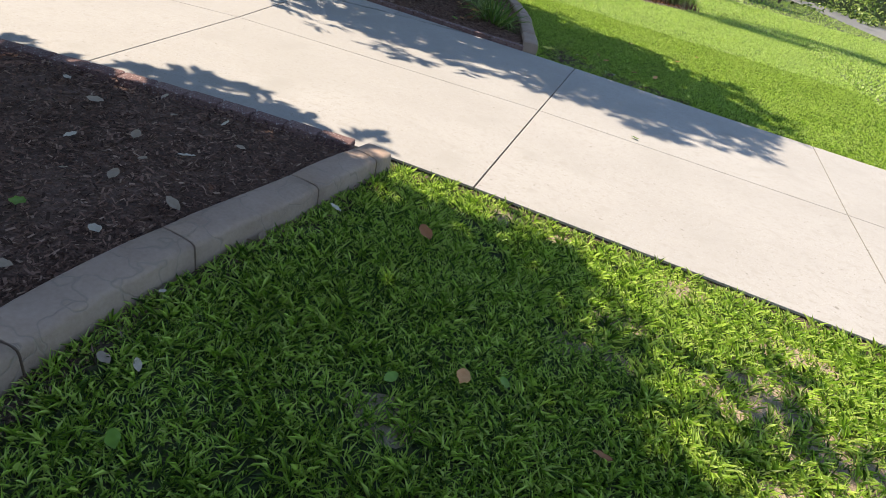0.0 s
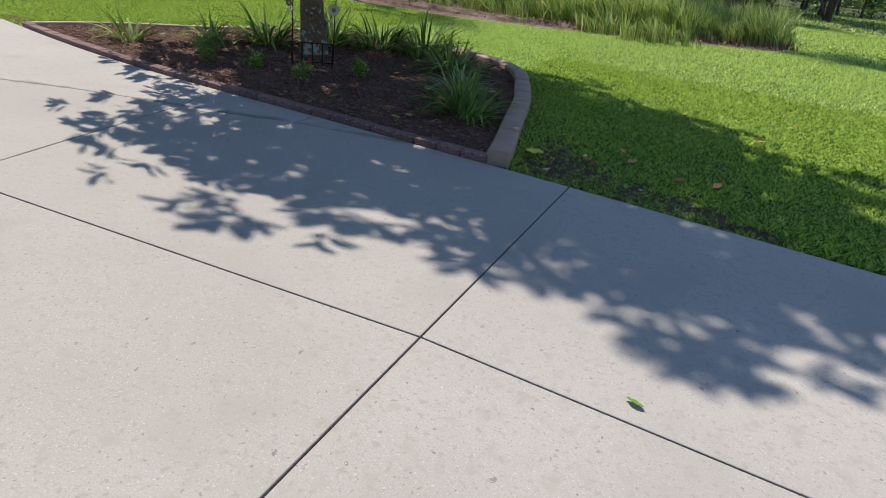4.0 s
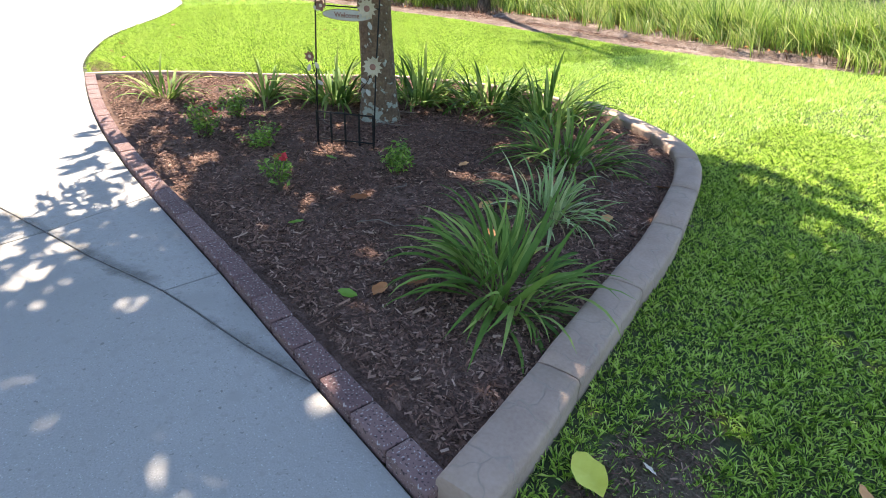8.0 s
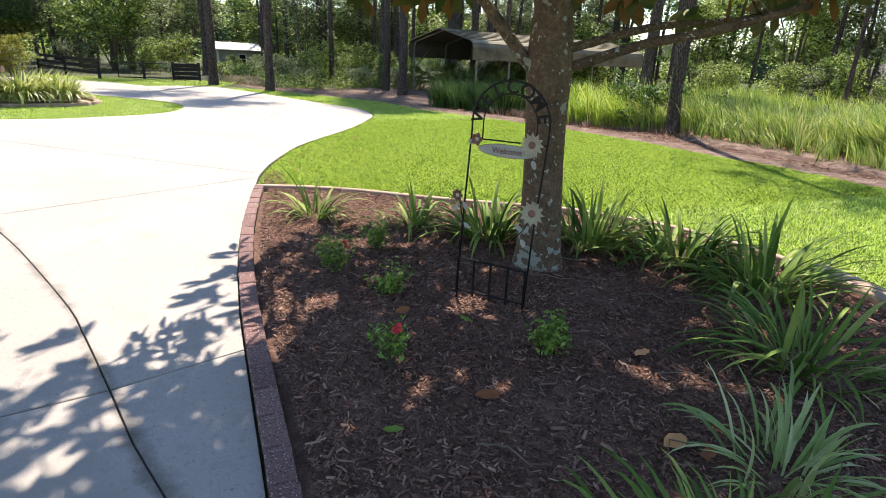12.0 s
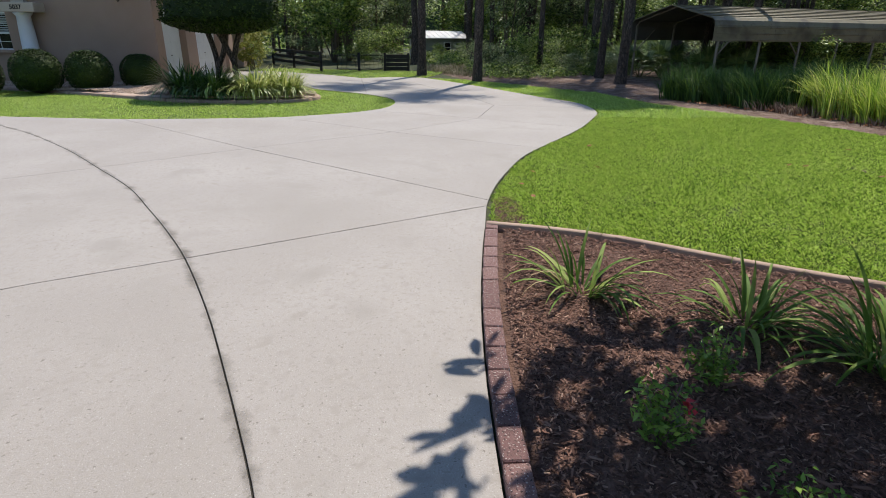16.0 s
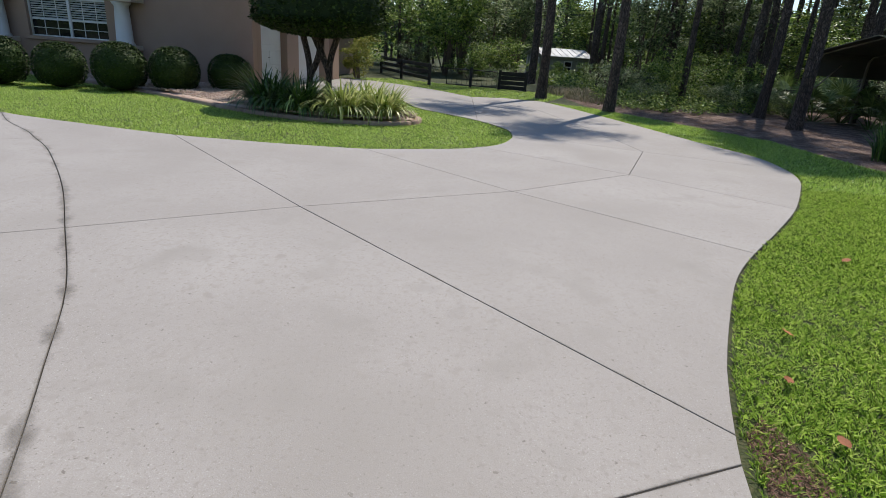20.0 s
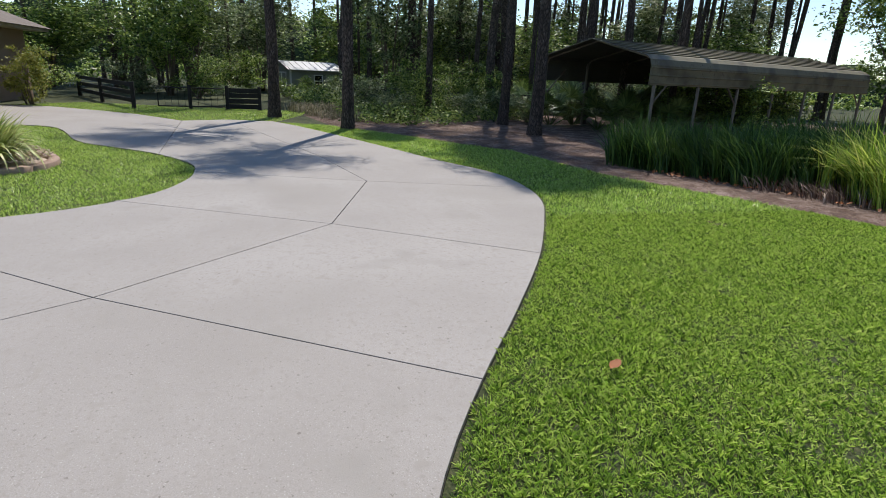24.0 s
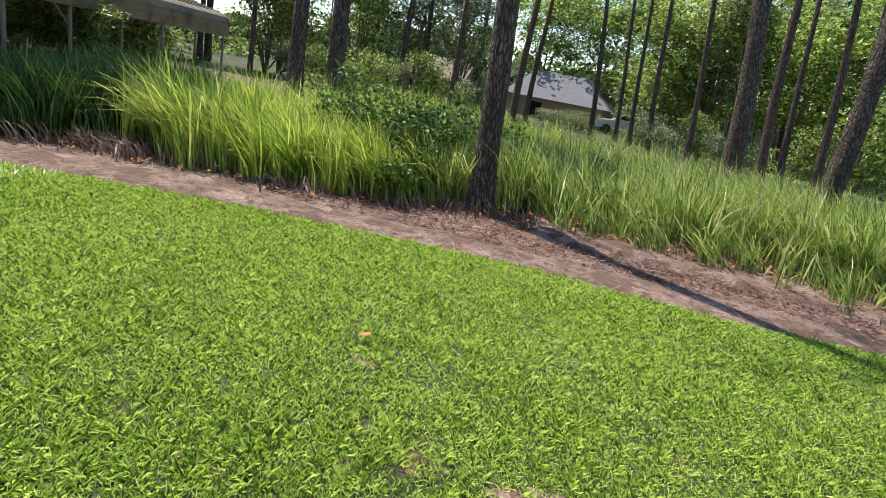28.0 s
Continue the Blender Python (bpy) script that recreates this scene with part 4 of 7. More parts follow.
for i in range(14):
    x, y = -1.4 - 3.2 * rng.random(), 7.9 + 2.6 * rng.random()
    a = rng.random() * 6.3
    L = 0.15 + 0.3 * rng.random()
    tw = part("twig", tube([(0, 0, 0), (L * 0.4, 0.03, 0.012), (L * 0.75, -0.02, 0.008), (L, 0.03, 0.0)], [0.004, 0.0035, 0.003, 0.0015], 5), M_TWIG)
    tw.matrix_basis = pose(x, y, 0.055, 0, 0, math.degrees(a))
    tagged(tw, "thin dry twig lying on the mulch", "twig", "twigs on the bed")


# ---------------------------------------------------------------- magnolias
M_MAGBARK = mat("magnolia_bark", [(0.25, (0.07, 0.042, 0.025)), (0.5, (0.165, 0.106, 0.062)), (0.75, (0.28, 0.195, 0.12))], rough=0.92, scale=9, fine=48, bump=1.0, dist=0.03, mixfine=0.5, specks=[(7, 0.60, 0.64, (0.13, 0.09, 0.055)), (11, 0.665, 0.685, (0.34, 0.34, 0.27)), (26, 0.66, 0.69, (0.46, 0.46, 0.38))])
# blue-grey lichen crusts, thickest at the foot
N, L = M_MAGBARK.node_tree.nodes, M_MAGBARK.node_tree.links
tc = N.new("ShaderNodeTexCoord")
sep = N.new("ShaderNodeSeparateXYZ")
L.new(tc.outputs["Object"], sep.inputs[0])
crust = N.new("ShaderNodeTexNoise")
crust.inputs["Scale"].default_value, crust.inputs["Detail"].default_value = 15.0, 4
L.new(tc.outputs["Object"], crust.inputs["Vector"])
foot = N.new("ShaderNodeMapRange")
foot.inputs[1].default_value, foot.inputs[2].default_value, foot.inputs[3].default_value, foot.inputs[4].default_value = 0.0, 0.7, 0.08, -0.15
L.new(sep.outputs["Z"], foot.inputs[0])
both = N.new("ShaderNodeMath")
L.new(crust.outputs[0], both.inputs[0])
L.new(foot.outputs[0], both.inputs[1])
edge = N.new("ShaderNodeMapRange")
edge.inputs[1].default_value, edge.inputs[2].default_value = 0.56, 0.60
L.new(both.outputs[0], edge.inputs[0])
cover = N.new("ShaderNodeMix")
cover.data_type = "RGBA"
bark_bsdf = N["Principled BSDF"]
L.new(edge.outputs[0], cover.inputs[0])
L.new(bark_bsdf.inputs["Base Color"].links[0].from_socket, cover.inputs[6])
cover.inputs[7].default_value = (0.34, 0.35, 0.28, 1)
L.new(cover.outputs[2], bark_bsdf.inputs["Base Color"])
M_MAGTOP = mat("magnolia_leaf_top", [(0.1, (0.022, 0.06, 0.012)), (0.5, (0.055, 0.125, 0.022)), (0.9, (0.13, 0.22, 0.045))], spec=0.4, rough=0.38, scale=4, fine=30, island=0.7, bump=0.05)
M_MAGLOW = mat("magnolia_leaf_under", [(0.15, (0.09, 0.15, 0.035)), (0.45, (0.17, 0.19, 0.05)), (0.6, (0.27, 0.16, 0.05)), (0.9, (0.42, 0.21, 0.065))], rough=0.7, scale=4, fine=30, island=0.8, bump=0.05, trans=0.3)


def magnolia(x, y, R0, mid, low, leaves, label, gen, height=9.0, lobes=(), lift=0.0, turn=0.0):
    ob = thing("magnolia_tree", label, "tree", at=(x, y, 0))
    bm = bmesh.new()
    n, rows = 22, []
    hs = [-0.1, 0.0, 0.06, 0.15, 0.3, 0.5, 0.75, 1.0, 1.2, 1.35, 1.5, 1.7, 2.0, 2.8, 3.8, 5.2, height - 0.8]
    rs = [0.24, 0.205, 0.185, 0.168, 0.155, 0.147, 0.142, 0.142, 0.15, 0.16, 0.155, 0.135, 0.12, 0.10, 0.08, 0.05, 0.02]
    for h, r in zip(hs, rs):
        r *= 0.93
        row = []
        for k in range(n):
            a = 2 * math.pi * k / n
            q = r * (1 + 0.06 * math.sin(3 * a + h) + 0.05 * noise.noise(Vector((math.cos(a) * 2, math.sin(a) * 2, h * 2.5))))
            row.append(bm.verts.new((q * math.cos(a) - 0.02 * h, q * math.sin(a) - 0.03 * h, h)))
        rows.append(row)
    for p, q in zip(rows, rows[1:]):
        for k in range(n):
            bm.faces.new((p[k], p[(k + 1) % n], q[(k + 1) % n], q[k])).smooth = True
    part("trunk", bm, M_MAGBARK, ob, "mottled brown trunk patched with pale lichen")
    base = [((-0.12, -0.30), 1.28, (-0.62, -1.0, 2.6), 0.034), ((0.25, 0.25), 1.36, (0.95, 1.15, 1.78), 0.027), ((0.1, 0.3), 1.48, (0.4, 1.9, 1.88), 0.024), ((-0.3, 0.1), 1.6, (-1.7, 0.4, 2.6), 0.04), ((0.2, -0.2), 1.9, (1.5, -1.0, 2.8), 0.038), ((-0.1, 0.2), 2.3, (-1.0, 1.5, 3.3), 0.05), ((0.1, -0.2), 2.5, (0.6, -1.7, 3.3), 0.045), ((0.2, 0.1), 3.0, (1.7, 0.6, 4.0), 0.04), ((-0.2, 0), 3.2, (-1.6, -0.6, 4.2), 0.04), ((0, 0.2), 3.6, (0.2, 1.5, 4.8), 0.035), ((-0.1, -0.3), 2.0, (-0.5, -2.1, 2.35), 0.035), ((-0.3, -0.2), 2.2, (-1.15, -1.0, 2.45), 0.035), ((0.2, -0.3), 2.1, (1.2, -1.9, 2.4), 0.035)]
    tips = []
    for (bx, by), h, tip, r in base:
        bm = bmesh.new()
        t = Vector((tip[0] * R0 / 3.1, tip[1] * R0 / 3.1, tip[2]))
        s = Vector((-0.02 * h + bx * 0.15, -0.03 * h + by * 0.15, h))
        m1 = s.lerp(t, 0.3) + Vector((bx * 0.3, by * 0.3, 0.06))
        m2 = s.lerp(t, 0.65) + Vector((gen.normal() * 0.06, gen.normal() * 0.06, -0.02))
        tube(smooth_line([s, m1, m2, t], 0.15), [r * (1.25 - 0.95 * i / 24) if i < 24 else r * 0.3 for i in range(len(smooth_line([s, m1, m2, t], 0.15)))], 9, into=bm)
        for j in range(3):
            e = m2.lerp(t, 0.3 + 0.3 * j)
            g = e + Vector((gen.normal() * 0.3, gen.normal() * 0.3, 0.25 + 0.2 * gen.random()))
            tube([e, e.lerp(g, 0.5) + Vector((0, 0, 0.06)), g], [r * 0.35, r * 0.25, r * 0.12], 6, into=bm)
            tips.append(g)
        tips.append(t)
        part("limb", bm, M_MAGBARK, ob)
    # whorls of leaves, denser towards the outside of the crown
    W = leaves // 9
    z = low + (height - low) * gen.random(W * 6)
    R = R0 * np.sqrt(np.clip(1 - np.clip((z - mid) / (height - mid), 0, 1) ** 2, 0, 1))
    a = gen.random(W * 6) * 2 * np.pi
    b = a + turn
    R *= 0.86 + 0.10 * np.sin(3 * b + 1.3 * z) + 0.09 * np.sin(7 * b - 2.1 * z + 1) + 0.06 * np.sin(13 * b + 3 * z)
    R *= np.clip(0.8 + 0.2 * (z - low) / 1.6, 0, 1)
    rr = R * (0.2 + 0.8 * gen.random(W * 6) ** 0.55)
    c = np.stack([rr * np.cos(a), rr * np.sin(a), z], 1)
    keep = (gen.random(W * 6) < (R / R0) ** 2) & (rr > 0.42) & (z > low + 0.35 * np.maximum(0, 1.2 - rr) + 0.12 * np.sin(5 * a) + lift * np.clip(np.cos(a + 0.6), 0, 1))
    c = c[keep][:W]
    for lx, ly, lz, lr, k in lobes:
        c = np.concatenate([c, np.array([lx, ly, lz]) + gen.normal(0, 0.5 * lr, (k, 3))])
        part("limb", tube([(-0.02 * lz, -0.03 * lz, lz - 0.9), (lx * 0.5, ly * 0.5, lz - 0.35), (lx, ly, lz)], [0.05, 0.035, 0.012], 8), M_MAGBARK, ob)
    out = np.stack([c[:, 0], c[:, 1], 0.25 * R0 + 0.5 * (c[:, 2] - mid)], 1)
    out /= np.linalg.norm(out, axis=1, keepdims=True)
    k = np.repeat(np.arange(len(c)), 9)
    n = len(k)
    a = gen.random(n) * 2 * np.pi
    q = gen.normal(0, 1, (n, 3))
    axis = out[k]
    side = np.cross(axis, q)
    side /= np.linalg.norm(side, axis=1, keepdims=True)
    u = axis * (0.25 + 0.5 * gen.random(n))[:, None] + side
    u[:, 2] -= 0.6 * gen.random(n)
    u /= np.linalg.norm(u, axis=1, keepdims=True)
    nrm = axis - u * np.sum(axis * u, 1, keepdims=True)
    nrm /= np.linalg.norm(nrm, axis=1, keepdims=True)
    s = np.cross(u, nrm)
    L = (0.15 + 0.08 * gen.random(n))[:, None]
    B = L * 0.22
    p0 = c[k] + u * 0.02 + gen.normal(0, 0.03, (n, 3))
    rows = []
    for t, w, h in ((0, 0.12, 0), (0.35, 0.8, 0.03), (0.7, 1.0, 0.02), (1.0, 0.08, -0.03)):
        for sg in (1, -1):
            rows.append(p0 + u * L * t + s * sg * B * w + nrm * (h + 0.02) * L)
    top = np.stack(rows, 1)
    low_side = top - nrm[:, None, :] * 0.0025
    V = np.concatenate([top, low_side], 1).reshape(-1, 3)
    b = (np.arange(n) * 16)[:, None]
    ft = np.concatenate([b + np.array((2 * i, 2 * i + 1, 2 * i + 3, 2 * i + 2)) for i in range(3)])
    fb = np.concatenate([b + 8 + np.array((2 * i, 2 * i + 2, 2 * i + 3, 2 * i + 1)) for i in range(3)])
    mesh_from("crown", np.asarray(V), np.concatenate([ft, fb]), [M_MAGTOP, M_MAGLOW], ob, True, np.concatenate([np.zeros(len(ft), int), np.ones(len(fb), int)]))
    return ob


magnolia(-4.45, 9.5, 2.85, 4.0, 1.85, 21000, "southern magnolia with glossy leaves rusty beneath", rng, 10.6, [(-1.15, -2.4, 4.1, 0.5, 32), (-0.4, -2.5, 4.3, 0.4, 26)], lift=0.55)
magnolia(-3.38, 2.06, 2.6, 3.8, 2.15, 27000, "southern magnolia in the mulch bed by the start", rng, 7.0, [(-0.14, 2.13, 4.5, 0.2, 6), (2.45, 1.3, 3.7, 0.45, 17)], turn=4.83)

# ---------------------------------------------------------------- welcome stake
M_IRON = mat("black_iron", [(0.3, (0.012, 0.012, 0.012)), (0.7, (0.03, 0.027, 0.025))], rough=0.55, scale=20, fine=120, bump=0.2, metal=0.6)
M_PLAQUE = mat("cream_plaque", [(0.3, (0.357, 0.357, 0.306)), (0.7, (0.476, 0.476, 0.425))], rough=0.6, scale=14, fine=70, bump=0.1)
M_PETAL = mat("cream_petal", [(0.3, (0.408, 0.357, 0.238)), (0.7, (0.544, 0.493, 0.357))], rough=0.55, scale=14, fine=70, bump=0.1)
M_PETAL2 = mat("brown_petal", [(0.3, (0.16, 0.07, 0.05)), (0.7, (0.30, 0.15, 0.11))], rough=0.55, scale=14, fine=70, bump=0.1)
stake = thing("welcome_stake", "black iron welcome garden stake with painted metal flowers", "garden stake", at=(-4.07, 8.70, 0.03))
stake.matrix_basis = pose(-4.07, 8.70, 0.03, 0, 0, math.degrees(math.atan2(0.28, 0.34)))
CX, CZ, RO, RI = 0.262, 1.06, 0.222, 0.155


def arc(r, n=20, z=0.0):
    return [(CX - r * math.cos(math.pi * i / n), 0, CZ + r * math.sin(math.pi * i / n)) for i in range(n + 1)]


part("outer_arch", tube([(0.0, 0, -0.05), (0.015, 0, 0.5), (CX - RO, 0, CZ - 0.05), *arc(RO), (CX + RO, 0, CZ - 0.05), (0.45, 0, 0.5), (0.43, 0, -0.05)], 0.0055, 8), M_IRON, stake)
part("inner_arch", tube([(CX - RI, 0, 0.965), *arc(RI), (CX + RI, 0, 0.965)], 0.004, 8), M_IRON, stake)
part("crossbar", tube([(CX - RO + 0.005, 0, 0.965), (CX + RO - 0.005, 0, 0.965)], 0.004, 8), M_IRON, stake)
part("top_rail", tube([(0.0, 0, 0.25), (0.437, 0, 0.25)], 0.006, 8), M_IRON, stake)
part("bottom_rail", tube([(0.0, 0, 0.05), (0.435, 0, 0.05)], 0.005, 8), M_IRON, stake)
for i in range(5):
    x = 0.43 * i / 4
    part("picket", box(0.016, 0.006, 0.24, (x, 0.0, 0.02), 0.002, base=True), M_IRON, stake)


def text_mesh(body, size, depth):
    cu = bpy.data.curves.new("letters", "FONT")
    cu.offset = size * 0.02
    cu.body, cu.size, cu.extrude, cu.align_x, cu.align_y = body, size, depth, "CENTER", "CENTER"
    ob = bpy.data.objects.new("letters", cu)
    scene.collection.objects.link(ob)
    dg = bpy.context.evaluated_depsgraph_get()
    me = bpy.data.meshes.new_from_object(ob.evaluated_get(dg))
    bpy.data.objects.remove(ob)
    return me


def lettering(body, size, depth, material, parent, m, name="letter"):
    me = text_mesh(body, size, depth)
    me.materials.clear()
    me.materials.append(material)
    ob = new(name, me)
    ob.parent = parent
    ob.matrix_basis = m
    return ob


for i, ch in enumerate("WELCOME"):
    a = math.pi * (0.07 + 0.86 * i / 6)
    r = (RO + RI) / 2
    m = pose(CX - r * math.cos(a), 0, CZ + r * math.sin(a), 0, 0, 0) @ pose(0, 0, 0, 0, math.degrees(a) - 90, 0) @ pose(0, 0, 0, 90, 0, 0)
    lettering(ch, 0.10, 0.002, M_IRON, stake, m)
bm = bmesh.new()
n = 28
ring0 = [bm.verts.new((CX + 0.17 * math.cos(2 * math.pi * k / n), -0.012, 0.915 + 0.034 * math.sin(2 * math.pi * k / n))) for k in range(n)]
ring1 = [bm.verts.new((CX + 0.17 * math.cos(2 * math.pi * k / n), -0.004, 0.915 + 0.034 * math.sin(2 * math.pi * k / n))) for k in range(n)]
bm.faces.new(ring0)
bm.faces.new(ring1[::-1])
for k in range(n):
    bm.faces.new((ring0[k], ring1[k], ring1[(k + 1) % n], ring0[(k + 1) % n]))
bmesh.ops.recalc_face_normals(bm, faces=bm.faces)
plaque = part("plaque", bm, M_PLAQUE, stake, "oval cream plaque")
part("rim", tube([(CX + 0.17 * math.cos(2 * math.pi * k / 36), -0.009, 0.915 + 0.034 * math.sin(2 * math.pi * k / 36)) for k in range(37)], 0.003, 6, False), M_PETAL2, plaque)
lettering("Welcome", 0.044, 0.001, M_PETAL2, plaque, pose(CX, -0.0135, 0.914, 90, 0, 0), "lettering")


def metal_flower(x, z, r, petals, material, core, y=-0.02):
    bm = bmesh.new()
    for ring, (rr, off) in enumerate(((r, 0.0), (r * 0.75, 0.5))):
        for k in range(petals):
            a = 2 * math.pi * (k + off) / petals
            c, s = math.cos(a), math.sin(a)
            w = rr * 2.0 / petals
            pts = [(0.15 * rr, -w * 0.4, 0.0), (0.65 * rr, -w * 0.9, -0.006), (rr, 0, -0.012), (0.65 * rr, w * 0.9, -0.006), (0.15 * rr, w * 0.4, 0.0)]
            up = [bm.verts.new((x + px * c - py * s, y - 0.004 * ring + pz, z + px * s + py * c)) for px, py, pz in pts]
            dn = [bm.verts.new((v.co.x, v.co.y + 0.0015, v.co.z)) for v in up]
            bm.faces.new(up)
            bm.faces.new(dn[::-1])
            for i in range(5):
                bm.faces.new((up[i], dn[i], dn[(i + 1) % 5], up[(i + 1) % 5]))
    bmesh.ops.recalc_face_normals(bm, faces=bm.faces)
    fl = part("flower", bm, material, stake)
    bm = bmesh.new()
    bmesh.ops.create_icosphere(bm, subdivisions=2, radius=r * 0.3, matrix=Matrix.Translation((x, y - 0.006, z)) @ Matrix.Diagonal((1, 0.4, 1, 1)))
    part("flower_centre", bm, core, fl)
    return fl


metal_flower(0.405, 0.965, 0.07, 12, M_PETAL, M_PETAL2)
metal_flower(0.44, 0.60, 0.075, 12, M_PETAL, M_PETAL2)
metal_flower(0.085, 0.965, 0.04, 5, M_PETAL2, M_PETAL)
metal_flower(-0.015, 0.635, 0.04, 7, M_PETAL2, M_PETAL)


def metal_leaf(x, z, L, a, y=-0.012):
    bm = bmesh.new()
    bmesh.ops.create_icosphere(bm, subdivisions=2, radius=1.0, matrix=pose(x, y, z, 0, a, 0) @ Matrix.Diagonal((L, 0.002, L * 0.55, 1)))
    part("metal_leaf", bm, M_PLAQUE, stake)


for x, z, a in ((0.05, 0.945, 20), (0.03, 0.575, 60), (-0.03, 0.555, 110), (0.045, 0.46, 30), (0.37, 0.50, 40), (0.42, 0.86, 70), (0.41, 0.50, 120), (0.40, 0.42, 60)):
    metal_leaf(x, z, 0.026, a)
part("flower_stem", tube([(0.0, -0.01, 0.30), (0.03, -0.012, 0.45), (-0.01, -0.012, 0.62)], 0.003, 6), M_IRON, stake)
part("flower_stem", tube([(0.33, -0.01, 0.42), (0.40, -0.012, 0.5), (0.44, -0.012, 0.6)], 0.003, 6), M_IRON, stake)


# ---------------------------------------------------------------- house (walls run along x and y)
M_SHINGLE = mat("roof_shingle", [(0.2, (0.125, 0.101, 0.0858)), (0.5, (0.187, 0.156, 0.133)), (0.8, (0.257, 0.218, 0.187))], rough=0.9, scale=5, fine=60, bump=0.5, rand=0.3)
M_GLASSD = mat("window_glass", [(0.3, (0.008, 0.009, 0.010)), (0.7, (0.014, 0.015, 0.017))], rough=0.06, scale=1, fine=8, bump=0.0, spec=0.5)
M_BLIND = mat("window_blind", [(0.3, (0.328, 0.351, 0.328)), (0.7, (0.406, 0.429, 0.406))], rough=0.7, scale=2, fine=20, bump=0.1)
M_FROST = mat("lamp_glass", [(0.3, (0.45, 0.44, 0.40)), (0.7, (0.6, 0.58, 0.53))], rough=0.25, scale=6, fine=20, bump=0.05)
M_LAMPIRON = mat("lamp_metal", [(0.3, (0.05, 0.04, 0.035)), (0.7, (0.10, 0.085, 0.07))], rough=0.5, scale=12, fine=60, bump=0.1, metal=0.5)
M_GRAVEL = mat("pink_gravel", [(0.1, (0.33, 0.23, 0.17)), (0.5, (0.50, 0.38, 0.30)), (0.9, (0.66, 0.55, 0.45))], rough=0.9, scale=30, fine=90, island=0.6, bump=0.3)
M_HEDGE = mat("hedge_leaf", [(0.1, (0.0078, 0.0203, 0.0039)), (0.5, (0.0234, 0.0507, 0.0078)), (0.9, (0.078, 0.125, 0.0195))], spec=0.3, rough=0.65, scale=4, fine=30, island=0.75, bump=0.05)
HX, HY, HG = -20.5, -0.3, 0.10
WY0, WY1, WS, WB, WR = -6.72, -4.37, 0.98, 1.97, 1.175
house = thing("house", "tan stucco house with an arched window and white garage", "house")


def wall_with_arch():
    """The front wall, 0.25 thick, with the arched window cut through it."""
    bm = bmesh.new()
    cy, n = (WY0 + WY1) / 2, 20
    arch = [(cy - WR * math.cos(math.pi * i / n), WB + WR * math.sin(math.pi * i / n)) for i in range(n + 1)]
    hole = [(WY0, WS)] + arch + [(WY1, WS)]
    Y0, Y1, Z0, Z1 = HY - 21.0, HY, -0.1, 3.35
    f = []
    def quad(pts):
        bm.faces.new([bm.verts.new((HX, y, z)) for y, z in pts])
    quad([(Y0, Z0), (WY0, Z0), (WY0, Z1), (Y0, Z1)])
    quad([(WY1, Z0), (Y1, Z0), (Y1, Z1), (WY1, Z1)])
    quad([(WY0, Z0), (WY1, Z0), (WY1, WS), (WY0, WS)])
    for (a, b), (c, d) in zip(arch, arch[1:]):
        quad([(a, b), (c, d), (c, Z1), (a, Z1)])
    bmesh.ops.remove_doubles(bm, verts=bm.verts, dist=0.0005)
    r = bmesh.ops.extrude_face_region(bm, geom=list(bm.faces))
    for v in (g for g in r["geom"] if isinstance(g, bmesh.types.BMVert)):
        v.co.x -= 0.25
    bmesh.ops.recalc_face_normals(bm, faces=bm.faces)
    return bm, hole, arch, cy


bm, hole, arch_pts, wcy = wall_with_arch()
part("wall", bm, M_STUCCO, house)
# garage side wall with two openings
DOORS = [(-21.0, -22.72), (-23.6, -26.0), (-26.46, -26.88)]
DT = 2.18
xs_wall = [(HX - 0.25, DOORS[0][0]), (DOORS[0][1], DOORS[1][0]), (DOORS[1][1], DOORS[2][0]), (DOORS[2][1], -27.6)]
for a, b in xs_wall:
    part("wall", box(abs(a - b), 0.3, 3.45, ((a + b) / 2, HY - 0.15, -0.1), 0.01, base=True), M_STUCCO, house, "sunlit tan stucco pier")
part("wall", box(6.9, 0.3, 3.35 - DT, (-24.1, HY - 0.152, DT), 0.0, base=True), M_STUCCO, house)
part("wall", box(0.25, 20.7, 3.4, (-27.5, HY - 10.6, -0.1), base=True), M_STUCCO, house)
part("wall", box(7.2, 0.25, 3.4, (-24.0, HY - 20.8, -0.1), base=True), M_STUCCO, house)
for (a, b), nx in zip(DOORS, (2, 4, 1)):
    gd = part("garage_door" if nx > 1 else "side_door", box(abs(a - b), 0.06, DT, ((a + b) / 2, HY - 0.24, 0.0), 0.004, base=True), M_WHITE, house, "white panelled garage door" if nx > 1 else "narrow white side door")
    for r in range(4):
        for k in range(nx):
            w = abs(a - b) / nx
            part("panel", box(w - 0.14, 0.025, DT / 4 - 0.14, (min(a, b) + w * (k + 0.5), HY - 0.215, DT / 4 * (r + 0.5)), 0.012), M_WHITE, gd)
    part("handle", box(0.12, 0.02, 0.02, ((a + b) / 2, HY - 0.19, DT / 4 * 1.5), 0.004), M_LAMPIRON, gd)
